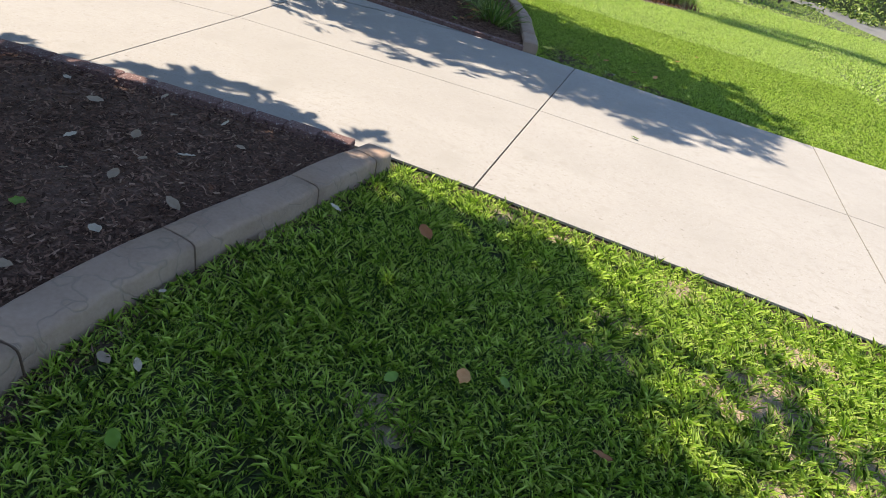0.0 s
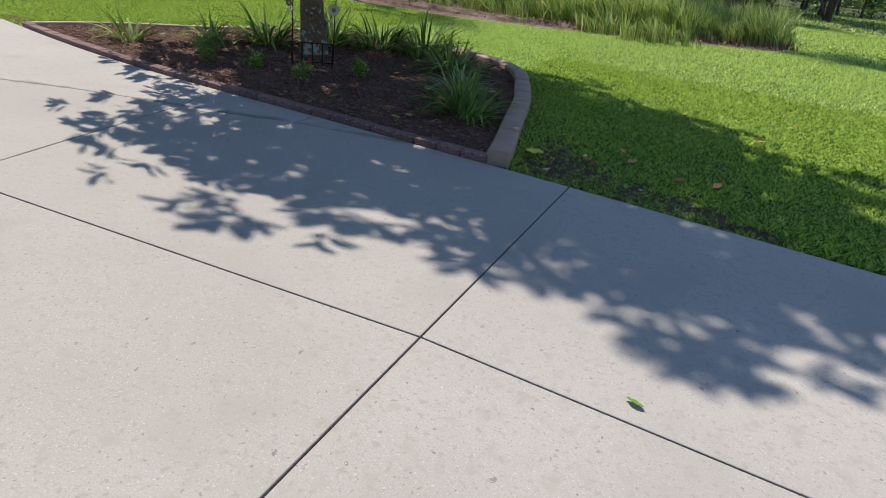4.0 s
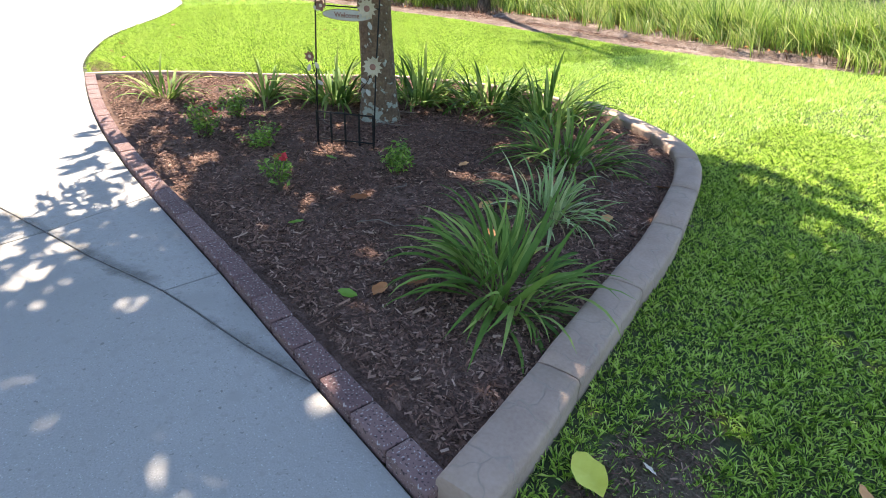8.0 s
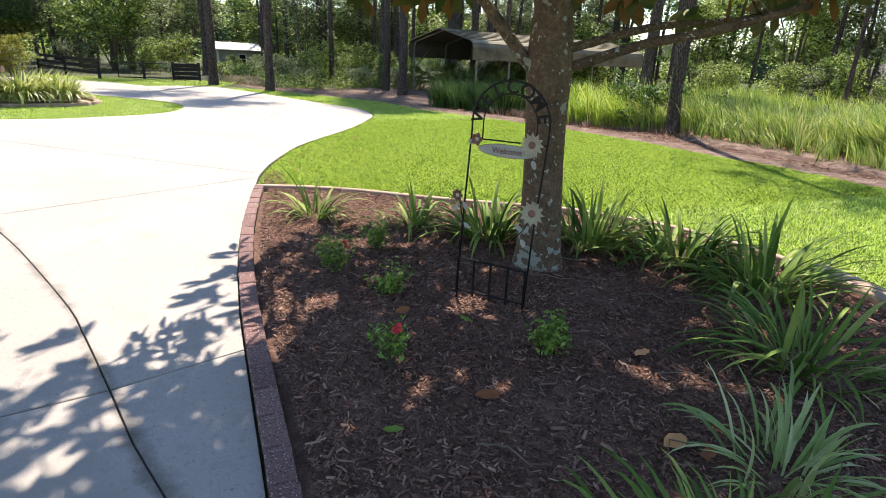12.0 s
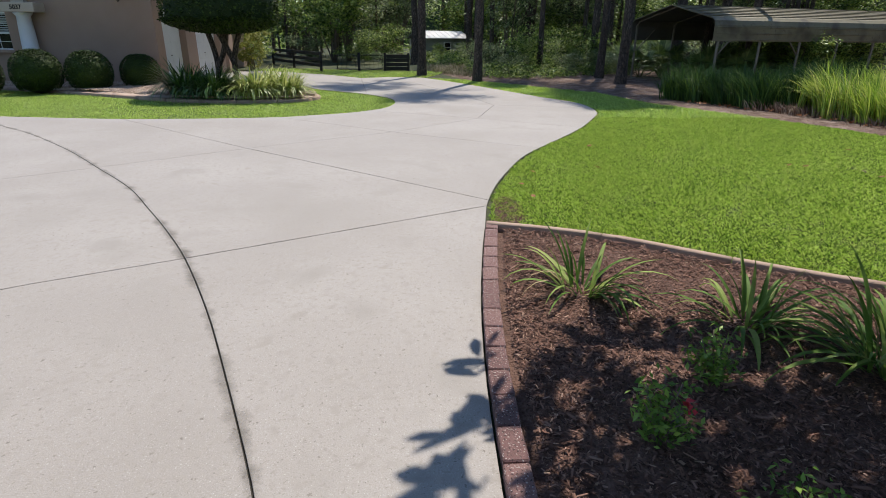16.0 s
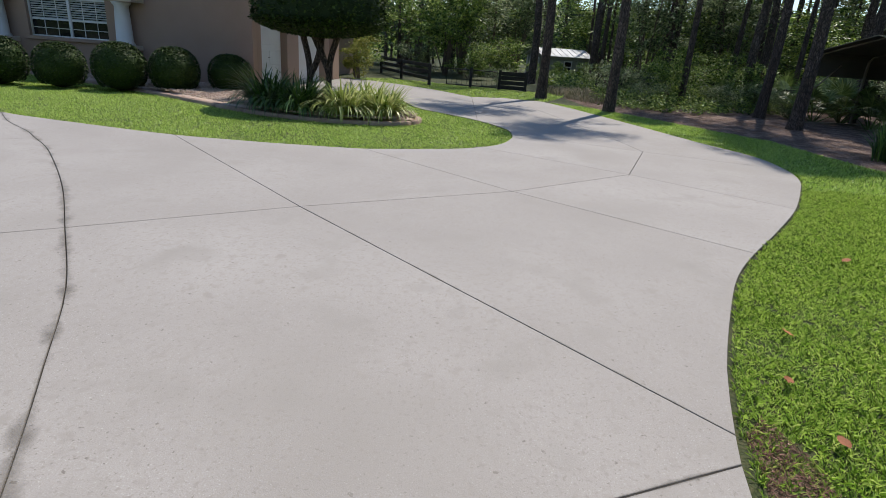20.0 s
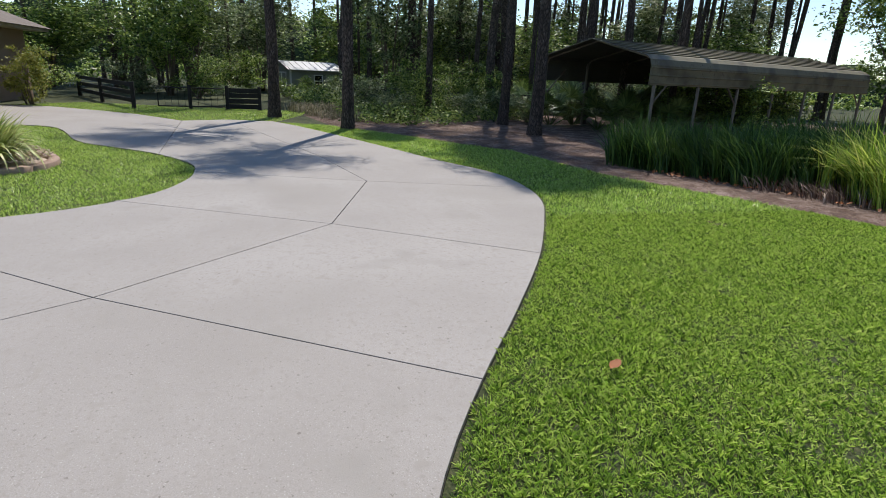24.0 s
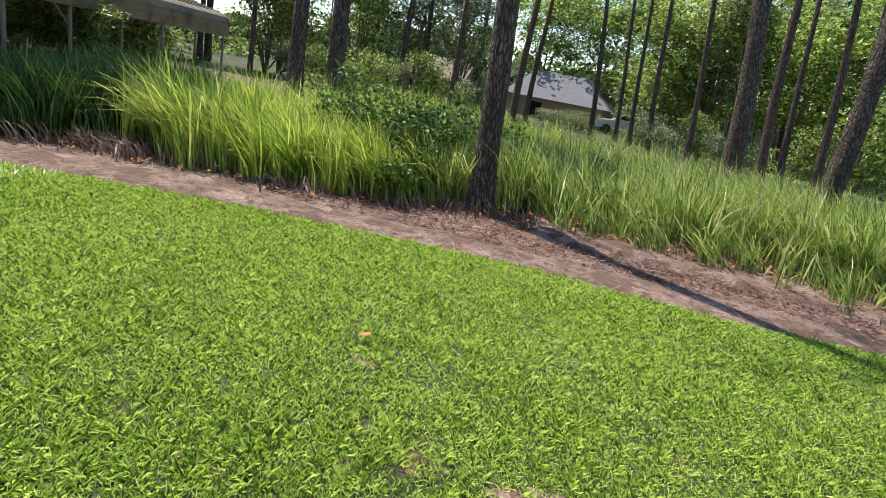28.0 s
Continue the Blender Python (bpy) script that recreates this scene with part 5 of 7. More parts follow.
# cornice band, fascia and hip roof
part("cornice", box(0.06, 2.75, 0.30, (HX + 0.031, HY - 1.38, 3.0), 0.01, base=True), M_TRIM, house, "cream cornice band")
part("cornice", box(7.3, 0.06, 0.30, (HX - 3.6, HY + 0.031, 3.0), 0.01, base=True), M_TRIM, house, "cream cornice band")
part("soffit", box(8.1, 22.2, 0.08, (-24.15, HY - 10.45, 3.33), 0.0, base=True), M_TRIM, house)
part("fascia", box(0.04, 22.3, 0.17, (HX + 0.40, HY - 10.45, 3.36), 0.006, base=True), M_TRIM, house)
part("fascia", box(8.3, 0.04, 0.17, (-24.05, HY + 0.67, 3.36), 0.006, base=True), M_TRIM, house)
bm = bmesh.new()
rx0, rx1, ry0, ry1 = -28.25, HX + 0.46, HY - 21.6, HY + 0.72
mx = (rx0 + rx1) / 2
hw = (rx1 - rx0) / 2
v = [bm.verts.new(p) for p in ((rx0, ry0, 3.5), (rx1, ry0, 3.5), (rx1, ry1, 3.5), (rx0, ry1, 3.5), (mx, ry0 + hw, 3.5 + hw * 0.5), (mx, ry1 - hw, 3.5 + hw * 0.5))]
for f in ((0, 1, 4), (1, 2, 5, 4), (2, 3, 5), (3, 0, 4, 5), (3, 2, 1, 0)):
    bm.faces.new([v[i] for i in f])
roof = part("roof", bm, M_SHINGLE, house, "brown-grey shingle hip roof")
# rows of shingles on the two slopes that can be seen
for r in range(9):
    t = r / 20
    z = 3.5 + hw * 0.5 * t + 0.012
    part("shingle_row", box(0.20, ry1 - ry0 - 2 * hw * t - 0.1, 0.012, (rx1 - hw * t - 0.09, (ry0 + ry1) / 2, z)), M_SHINGLE, roof).rotation_euler = (0, 0, 0)
# window set back in its arch
win = part("window", tube([(HX - 0.12, y, z) for y, z in hole] + [(HX - 0.12, *hole[0])], 0.035, 6), M_WHITE, house, "white-framed arched window with blinds")
bm = bmesh.new()
bm.faces.new([bm.verts.new((HX - 0.15, y, z)) for y, z in arch_pts])
part("fanlight_glass", bm, M_GLASSD, win)
wm = (WY0 + WY1) / 2
for y0, y1 in ((WY0, wm), (wm, WY1)):
    for z0, z1 in ((WS, 1.42), (1.42, WB)):
        part("pane", box(0.012, y1 - y0 - 0.06, z1 - z0 - 0.04, (HX - 0.15, (y0 + y1) / 2, (z0 + z1) / 2)), M_GLASSD, win)
        for k in (1, 2):
            part("muntin", box(0.012, 0.016, z1 - z0, (HX - 0.138, y0 + (y1 - y0) * k / 3, (z0 + z1) / 2)), M_WHITE, win)
        part("muntin", box(0.012, y1 - y0, 0.016, (HX - 0.138, (y0 + y1) / 2, (z0 + z1) / 2)), M_WHITE, win)
        if z0 > 1.2:
            for s in range(9):
                part("blind_slat", box(0.004, y1 - y0 - 0.08, 0.034, (HX - 0.1425, (y0 + y1) / 2, z0 + 0.03 + 0.058 * s)), M_BLIND, win)
    part("meeting_rail", box(0.03, y1 - y0, 0.045, (HX - 0.135, (y0 + y1) / 2, 1.42), 0.004), M_WHITE, win)
part("mullion", box(0.05, 0.08, WB - WS, (HX - 0.13, wm, (WS + WB) / 2), 0.006), M_WHITE, win)
part("transom", box(0.05, WY1 - WY0, 0.07, (HX - 0.13, wm, WB), 0.006), M_WHITE, win)
for a in (36, 72, 108, 144):
    c, s = math.cos(radians(a)), math.sin(radians(a))
    part("spoke", tube([(HX - 0.14, wm + 0.36 * c, WB + 0.36 * s), (HX - 0.14, wm + WR * c, WB + WR * s)], 0.011, 6), M_WHITE, win)
part("fan_ring", tube([(HX - 0.14, wm + 0.38 * math.cos(math.pi * i / 14), WB + 0.38 * math.sin(math.pi * i / 14)) for i in range(15)], 0.012, 6), M_WHITE, win)
part("window_sill", box(0.16, WY1 - WY0 + 0.2, 0.09, (HX + 0.02, wm, WS - 0.045), 0.01), M_STUCCO, win)
# arch surround on two short columns
bm = bmesh.new()
ro, ri, n = 1.86, 1.52, 26
prof = []
for i in range(n + 1):
    a = math.pi * i / n
    prof.append([bm.verts.new((x, wm - r * math.cos(a), 2.2 + r * math.sin(a))) for x, r in ((HX, ri), (HX + 0.16, ri), (HX + 0.16, ro), (HX, ro))])
for p, q in zip(prof, prof[1:]):
    for k in range(4):
        bm.faces.new((p[k], p[(k + 1) % 4], q[(k + 1) % 4], q[k]))
bmesh.ops.recalc_face_normals(bm, faces=bm.faces)
part("arch_trim", bm, M_TRIM, house, "cream moulded arch surround")
for cy in (wm - 1.82, wm + 1.82):
    col = part("column", tube([(HX + 0.24, cy, z) for z in (0.92, 0.96, 1.0, 1.5, 1.86, 1.92, 1.97)], [0.24, 0.24, 0.205, 0.19, 0.17, 0.22, 0.24], 20), M_WHITE, house, "white rounded column")
    part("plinth", box(0.62, 0.66, 0.12, (HX + 0.26, cy, 0.80), 0.015, base=True), M_TRIM, col)
    part("pedestal", box(0.56, 0.6, 0.9, (HX + 0.26, cy, -0.1), 0.01, base=True), M_STUCCO, col)
    blk = part("impost_block", box(0.52, 0.96, 0.24, (HX + 0.24, cy, 1.97), 0.012, base=True), M_TRIM, house, "cream impost block")
lettering("5037", 0.155, 0.006, M_IRON, house, pose(HX + 0.504, wm + 1.82, 2.09, 90, 0, 90), "house_number")
# wall lantern
lan = thing("wall_lantern", "dark metal wall lantern with frosted glass panes", "lamp", at=(HX + 0.13, -1.12, 2.26))
part("bracket", tube([(-0.13, 0, 0.3), (-0.04, 0, 0.42), (0.02, 0, 0.46), (0.04, 0, 0.42)], 0.012, 8), M_LAMPIRON, lan)
part("backplate", box(0.02, 0.11, 0.24, (-0.12, 0, 0.3), 0.008), M_LAMPIRON, lan)
part("lantern_glass", tube([(0.04, 0, z) for z in (0.06, 0.10, 0.34, 0.36)], [0.05, 0.062, 0.088, 0.09], 6), M_FROST, lan)
part("lantern_cap", tube([(0.04, 0, z) for z in (0.36, 0.40, 0.47, 0.52, 0.56)], [0.12, 0.105, 0.045, 0.02, 0.006], 10), M_LAMPIRON, lan)
part("lantern_foot", tube([(0.04, 0, z) for z in (0.0, 0.03, 0.065)], [0.01, 0.03, 0.062], 10), M_LAMPIRON, lan)
for k in range(6):
    a = math.pi / 3 * k
    part("lantern_rib", tube([(0.04 + 0.064 * math.cos(a), 0.064 * math.sin(a), 0.08), (0.04 + 0.093 * math.cos(a), 0.093 * math.sin(a), 0.36)], 0.005, 5), M_LAMPIRON, lan)
# lower wing behind the garage
wing = thing("rear_wing", "lower tan stucco rear wing with brown roof", "house")
part("wall", box(4.5, 6.0, 2.4, (-30.2, -4.2, -0.1), 0.02, base=True), M_STUCCO, wing)
bm = box(5.6, 7.2, 0.1, (-30.2, -4.2, 2.27), 0.0, base=True)
part("eave", bm, M_TRIM, wing)
bm = bmesh.new()
v = [bm.verts.new(p) for p in ((-33.1, -7.9, 2.375), (-27.7, -7.9, 2.375), (-27.7, -0.5, 2.375), (-33.1, -0.5, 2.375), (-30.4, -5.2, 3.6), (-30.4, -3.2, 3.6))]
for f in ((0, 1, 4), (1, 2, 5, 4), (2, 3, 5), (3, 0, 4, 5), (3, 2, 1, 0)):
    bm.faces.new([v[i] for i in f])
part("roof", bm, M_SHINGLE, wing)

# ---------------------------------------------------------------- island bed before the house
ICURB = [tuple(p[:2]) for p in smooth_line([(-21.0, -9.0), (-19.6, -5.2), (-18.45, -2.3), (-17.35, -0.15), (-16.75, 1.0), (-16.35, 2.0), (-16.2, 3.0), (-16.35, 3.95), (-16.75, 4.55), (-17.2, 4.72), (-17.7, 4.62), (-18.3, 4.2), (-19.4, 3.3), (-20.4, 2.4)], 0.2)]
IBED = [*ICURB, (-20.6, 1.2), (-20.6, -0.2), (-20.45, -0.3), (-20.45, -9.2)]
sheet("gravel_bed", IBED, 0.0, 0.12, 0.25, M_GRAVEL, "pinkish pea gravel bed along the house front", "gravel", 1.6)
n = 9000
c = scatter(IBED, n, rng)
gr = np.stack([c[:, 0], c[:, 1], np.full(n, 0.115)], 1)
S = 0.012 + 0.016 * rng.random(n)
octa = np.array([(1, 0, 0), (-1, 0, 0), (0, 1, 0), (0, -1, 0), (0, 0, 0.7), (0, 0, -0.7)])
V = (gr[:, None, :] + octa[None] * S[:, None, None] * (0.7 + 0.6 * rng.random((n, 6, 1)))).reshape(-1, 3)
b = (np.arange(n) * 6)[:, None]
F = np.concatenate([b + np.array(f) for f in ((0, 2, 4), (2, 1, 4), (1, 3, 4), (3, 0, 4), (2, 0, 5), (1, 2, 5), (3, 1, 5), (0, 3, 5))])
tagged(mesh_from("gravel", V, F, M_GRAVEL), "loose pinkish pea gravel stones", "gravel", kind="stuff")
ik = thing("garden_kerb", "tan concrete kerb round the gravel bed", "kerb", kind="structure")
total = length_of(ICURB)
for i in range(22):
    part("kerb_stone", sweep_block(ICURB, total * i / 22, total * (i + 1) / 22, [(-0.07, -0.05), (-0.07, 0.045), (-0.055, 0.058), (0.055, 0.058), (0.07, 0.045), (0.07, -0.05)])[0], M_CURB, ik)


def ball_shell(rx, rz, n, gen, squash=0.9):
    d = gen.normal(0, 1, (n, 3))
    d /= np.linalg.norm(d, axis=1, keepdims=True)
    d[:, 2] = np.where(d[:, 2] < -0.75, -d[:, 2], d[:, 2])
    # a shorn ball, a little boxy
    p = np.sign(d) * np.abs(d) ** squash
    return p * np.array([rx, rx, rz]) * (1 + gen.normal(0, 0.018, (n, 1))), d


def hedge_ball(gen, rx=0.545, rz=0.53):
    ob = thing("boxwood_ball", "clipped round dark green boxwood ball on gravel", "shrub", "clipped boxwood balls")
    p, d = ball_shell(rx, rz, 5200, gen)
    p[:, 2] += rz + 0.02
    V, F = leaf_cloud(p, 0.045, gen, 0.62, 0.0, d * 0.5)
    mesh_from("foliage", V, F, M_HEDGE, ob)
    bm = bmesh.new()
    bmesh.ops.create_icosphere(bm, subdivisions=3, radius=1.0, matrix=Matrix.Translation((0, 0, rz + 0.02)) @ Matrix.Diagonal((rx * 0.93, rx * 0.93, rz * 0.93, 1)))
    part("inner_ball", bm, M_HEDGE, ob)
    part("stem", tube([(0, 0, -0.15), (0, 0, 0.3)], 0.05, 8), M_TWIG, ob)
    return ob


ball = hedge_ball(rng)
ball.matrix_basis = pose(-17.5, -4.85, -0.06)
for x, y, s in ((-17.85, -3.65, 0.95), (-18.22, -2.45, 1.03), (-18.7, -1.4, 1.0), (-19.6, -0.5, 0.9), (-17.5, -6.25, 1.0), (-18.2, -7.7, 1.02), (-18.9, -9.2, 1.0)):
    m = copy_thing(ball, pose(x, y, -0.06, 0, 0, 37 * x))
    m.scale = (s, s, s)

# umbrella-clipped tree over the bed
umb = thing("topiary_tree", "dark green clipped dome tree on bare twin trunks", "tree", at=(-18.3, 2.3, 0.1))
for pts in ([(0.05, -0.3, -0.1), (0.02, -0.22, 0.5), (-0.08, -0.3, 1.0), (-0.1, -0.5, 1.7)], [(0.05, 0.28, -0.1), (0.0, 0.2, 0.5), (0.05, 0.28, 1.0), (0.1, 0.55, 1.7)], [(0.02, -0.22, 0.55), (0.05, 0.0, 1.0), (0.0, 0.1, 1.7)], [(0.0, 0.22, 0.6), (0.1, 0.1, 1.0), (0.2, -0.2, 1.7)]):
    part("trunk", tube(smooth_line(pts, 0.2), 0.068, 9), M_BARK, umb)
d = rng.normal(0, 1, (15000, 3))
d /= np.linalg.norm(d, axis=1, keepdims=True)
up = d[:, 2] > 0
p = np.where(up[:, None], d * np.array([1.36, 1.36, 2.08]), d * np.array([1.36, 1.36, 0.34]))
p[:, :2] *= np.where(up, 1 + 0.10 * np.abs(d[:, 2]) * (1 - np.abs(d[:, 2])), 1)[:, None]
p *= 1 + rng.normal(0, 0.02, (15000, 1))
p[:, 2] += 1.72
V, F = leaf_cloud(p, 0.075, rng, 0.6, 0.1, d * 0.5)
mesh_from("crown", V, F, M_HEDGE, umb)
bm = bmesh.new()
bmesh.ops.create_icosphere(bm, subdivisions=4, radius=1.0)
for v in bm.verts:
    z = v.co.z
    k = 1 + 0.10 * abs(z) * (1 - abs(z)) if z > 0 else 1
    v.co = Vector((v.co.x * 1.27 * k, v.co.y * 1.27 * k, z * (1.95 if z > 0 else 0.24) + 1.75))
part("inner_crown", bm, M_HEDGE, umb)


def joined_straps(x, y, n, size, material, label, gen, wide=0.045):
    """A big clump of strap leaves seen only from afar, its leaves in one mesh."""
    ob = thing("liriope_clump", label, "plant", "strap plants by the gravel", at=(x, y, 0.06))
    a = gen.random(n) * 2 * np.pi
    L = size * (0.6 + 0.5 * gen.random(n))
    lean = 0.35 + 0.8 * gen.random(n)
    r0 = 0.35 * np.sqrt(gen.random(n))
    bx, by = r0 * np.cos(a), r0 * np.sin(a)
    a2 = a + gen.normal(0, 0.5, n)
    rows = []
    px, py, pz = bx, by, np.zeros(n)
    ang = lean * 0.5
    for i in range(6):
        w = wide * (1 - (i / 5) ** 2) / 2 + 0.001
        rows.append(np.stack([px - np.sin(a2) * w, py + np.cos(a2) * w, pz], 1))
        rows.append(np.stack([px + np.sin(a2) * w, py - np.cos(a2) * w, pz], 1))
        px, py, pz = px + np.cos(a2) * np.sin(ang) * L / 5, py + np.sin(a2) * np.sin(ang) * L / 5, pz + np.cos(ang) * L / 5
        ang = ang + lean * 0.5
    V = np.stack(rows, 1).reshape(-1, 3)
    b = (np.arange(n) * 12)[:, None]
    F = np.concatenate([b + np.array((2 * i, 2 * i + 1, 2 * i + 3, 2 * i + 2)) for i in range(5)])
    mesh_from("leaves", V, F, material, ob)
    return ob


M_DARKSTRAP = mat("dark_strap", [(0.1, (0.015, 0.04, 0.01)), (0.5, (0.05, 0.115, 0.025)), (0.9, (0.22, 0.33, 0.09))], rough=0.3, scale=5, fine=40, island=0.7, bump=0.05)
M_PALESTRAP = mat("pale_strap", [(0.1, (0.16, 0.24, 0.04)), (0.5, (0.40, 0.46, 0.13)), (0.9, (0.68, 0.68, 0.32))], rough=0.4, scale=5, fine=40, island=0.8, bump=0.05, trans=0.2)
joined_straps(-16.95, 1.75, 420, 1.01, M_DARKSTRAP, "dark green arching strap-leaved clump by the kerb", rng)
joined_straps(-16.75, 2.45, 360, 0.92, M_DARKSTRAP, "dark green strap-leaved clump by the kerb", rng)
joined_straps(-16.75, 3.35, 420, 0.88, M_PALESTRAP, "pale variegated strap-leaved clump by the kerb", rng)
joined_straps(-17.05, 4.0, 380, 0.80, M_PALESTRAP, "pale yellow-green strap-leaved clump at the kerb end", rng)
joined_straps(-17.6, 3.6, 360, 0.84, M_PALESTRAP, "pale yellow-green strap-leaved clump behind the kerb", rng)


# ---------------------------------------------------------------- pines and woods
M_PINEGREEN = mat("pine_needles_green", [(0.1, (0.02, 0.045, 0.012)), (0.5, (0.045, 0.09, 0.022)), (0.9, (0.10, 0.16, 0.045))], rough=0.6, scale=2, fine=20, island=0.7, bump=0.0, trans=0.15)
M_WOODLEAF = mat("woodland_leaf", [(0.22, (0.028, 0.06, 0.012)), (0.5, (0.14, 0.24, 0.04)), (0.75, (0.46, 0.56, 0.14))], spec=0.4, rough=0.42, scale=0.7, fine=6, island=0.58, bump=0.0, trans=0.35)
M_GREYLEAF = mat("greyish_leaf", [(0.22, (0.035, 0.06, 0.02)), (0.5, (0.16, 0.225, 0.085)), (0.76, (0.47, 0.53, 0.27))], rough=0.5, scale=0.7, fine=6, island=0.55, bump=0.0, trans=0.3)
M_TALL = mat("tall_grass", [(0.14, (0.08, 0.17, 0.02)), (0.4, (0.30, 0.45, 0.05)), (0.72, (0.64, 0.74, 0.15)), (0.92, (0.70, 0.58, 0.26))], rough=0.42, scale=0.6, fine=15, island=0.72, bump=0.0, trans=0.45, spec=0.5)


def pine(gen, r, h, crown_from, detail=14, tufts=70, lean=0.0, name="pine_tree", per=40):
    ob = thing(name, "tall straight pine with grey-brown plated bark", "tree", "pines")
    bm = bmesh.new()
    rows, n = [], detail
    m = 26
    for i in range(m + 1):
        t = i / m
        z = -0.15 + (h + 0.15) * t
        rr = r * (1.0 - 0.72 * t) + r * 0.35 * math.exp(-z / 0.25 if z > 0 else 0)
        row = []
        for k in range(n):
            a = 2 * math.pi * k / n
            q = rr * (1 + 0.10 * noise.noise(Vector((math.cos(a) * 3, math.sin(a) * 3, z * 2.2))))
            row.append(bm.verts.new((q * math.cos(a) + lean * z + 0.05 * math.sin(z * 0.7), q * math.sin(a) + 0.05 * math.sin(z * 0.5 + 1), z)))
        rows.append(row)
    for p, q in zip(rows, rows[1:]):
        for k in range(n):
            bm.faces.new((p[k], p[(k + 1) % n], q[(k + 1) % n], q[k])).smooth = True
    bm.faces.new(rows[-1])
    part("trunk", bm, M_BARK, ob)
    bm = bmesh.new()
    C = []
    for i in range(tufts):
        z = crown_from + (h - crown_from) * (i + gen.random()) / tufts
        a = gen.random() * 2 * math.pi
        L = (0.35 + 0.65 * gen.random()) * (2.4 * (1 - (z - crown_from) / (h - crown_from) * 0.75))
        s = Vector((lean * z, 0, z))
        e = s + Vector((math.cos(a) * L, math.sin(a) * L, 0.35 * L))
        tube([s, s.lerp(e, 0.5) + Vector((0, 0, -0.05)), e], [0.035, 0.025, 0.01], 4, False, into=bm)
        for q in (0.7, 1.0):
            C.append(tuple(s.lerp(e, q)))
    part("branch", bm, M_BARK, ob)
    C = np.array(C)
    k = np.repeat(np.arange(len(C)), per)
    u = gen.normal(0, 1, (len(k), 3))
    u[:, 2] += 0.25
    u /= np.linalg.norm(u, axis=1, keepdims=True)
    s = np.cross(u, gen.normal(0, 1, u.shape))
    s /= np.linalg.norm(s, axis=1, keepdims=True)
    o = C[k] + gen.normal(0, 0.16, u.shape)
    L = (0.2 + 0.18 * gen.random(len(k)))[:, None]
    V = np.stack([o - s * 0.012, o + s * 0.012, o + u * L], 1).reshape(-1, 3)
    F = np.arange(len(k) * 3).reshape(-1, 3)
    mesh_from("crown", V, F, M_PINEGREEN, ob)
    return ob


def place(src, x, y, s, rz, z=0.0, lean=0.0):
    ob = copy_thing(src, pose(x, y, z, 0, lean, 0) @ pose(0, 0, 0, 0, 0, rz))
    ob.scale = (s[0], s[0], s[1])
    return ob


hero = pine(rng, 0.135, 13.0, 8.5, 28, 26, 0.0)
hero.matrix_basis = pose(-11.17, 16.88, 0.0, 0, -4.0, 0) @ pose(0, 0, 0, 0, 0, -60)
tagged(hero, "tall pine with deeply plated bark by the tall grass")
pine_a = pine(rng, 0.17, 12.5, 8.0, tufts=70)
pine_a.matrix_basis = pose(-26.3, 7.35, 0)
pine_b = pine(rng, 0.15, 12.0, 7.6, tufts=64, lean=0.0)
pine_b.matrix_basis = pose(-23.2, 9.25, 0)
pine_c = pine(rng, 0.17, 12.9, 7.4, tufts=110, per=80)
pine_c.matrix_basis = pose(-22.4, 14.05, 0)
for x, y, s in ((-25.3, 14.25, 0.9), (-27.8, 12.4, 0.7), (-26.6, 17.6, 0.8), (-28.4, 18.6, 0.75), (-29.6, 16.9, 0.6)):
    place(pine_c, x, y, (s, 0.95 + 0.2 * rng.random()), 40 * x)
for i, (x, y, s) in enumerate(( (-31.2, 21.8, 1.3), (-41.6, 0.2, 1.0), (-43.9, 1.6, 0.8), (-48.4, 4.9, 1.0), (-53.5, 7.8, 1.1), (-56.5, 9.6, 1.0), (-43.7, 15.6, 0.9), (-47.2, 18.1, 0.9), (-36.8, 17.9, 1.0), (-36.2, 27.7, 1.1), (-38.7, 31.1, 1.1), (-41.3, 34.3, 1.0), (-38.8, 36.0, 1.1), (-34.5, 33.0, 0.9), (-35.9, 38.2, 0.9), (-34.0, 36.0, 1.0), (-26.0, 30.2, 0.75),
                                 (-38.5, 34.3, 1.0), (-16.66, 20.8, 1.15), (-16.7, 22.1, 1.25), (-17.9, 32.5, 0.7), (-15.9, 35.3, 1.0), (-16.3, 39.3, 1.0), (-12.8, 38.0, 0.75), (-12.0, 42.0, 0.8), (-11.1, 40.1, 0.7), (-10.1, 36.2, 0.8), (-7.75, 26.75, 1.5), (-8.6, 32.8, 0.75), (-6.45, 30.6, 0.9), (-5.3, 34.5, 0.8), (-6.55, 22.6, 1.15), (-5.0, 30.4, 0.9), (-3.0, 36, 0.9), (-46, 25, 0.9), (-50, 12, 0.9), (-33, 26, 0.8), (-29.5, 38, 0.9), (-24, 40, 0.8), (-21, 44, 0.8), (-40, 12.8, 0.8), (-52, -2, 1.0), (-46, -5, 1.0), (-38, 23, 0.9), (-3.2, 22.2, 1.1), (-0.8, 23.8, 1.1))):
    place(pine_a if i % 2 else pine_b, x, y, (s, 0.9 + 0.25 * rng.random()), 90 * i + 17, 0.0, -6.5 if x > -13 and y > 26 else 0.0)


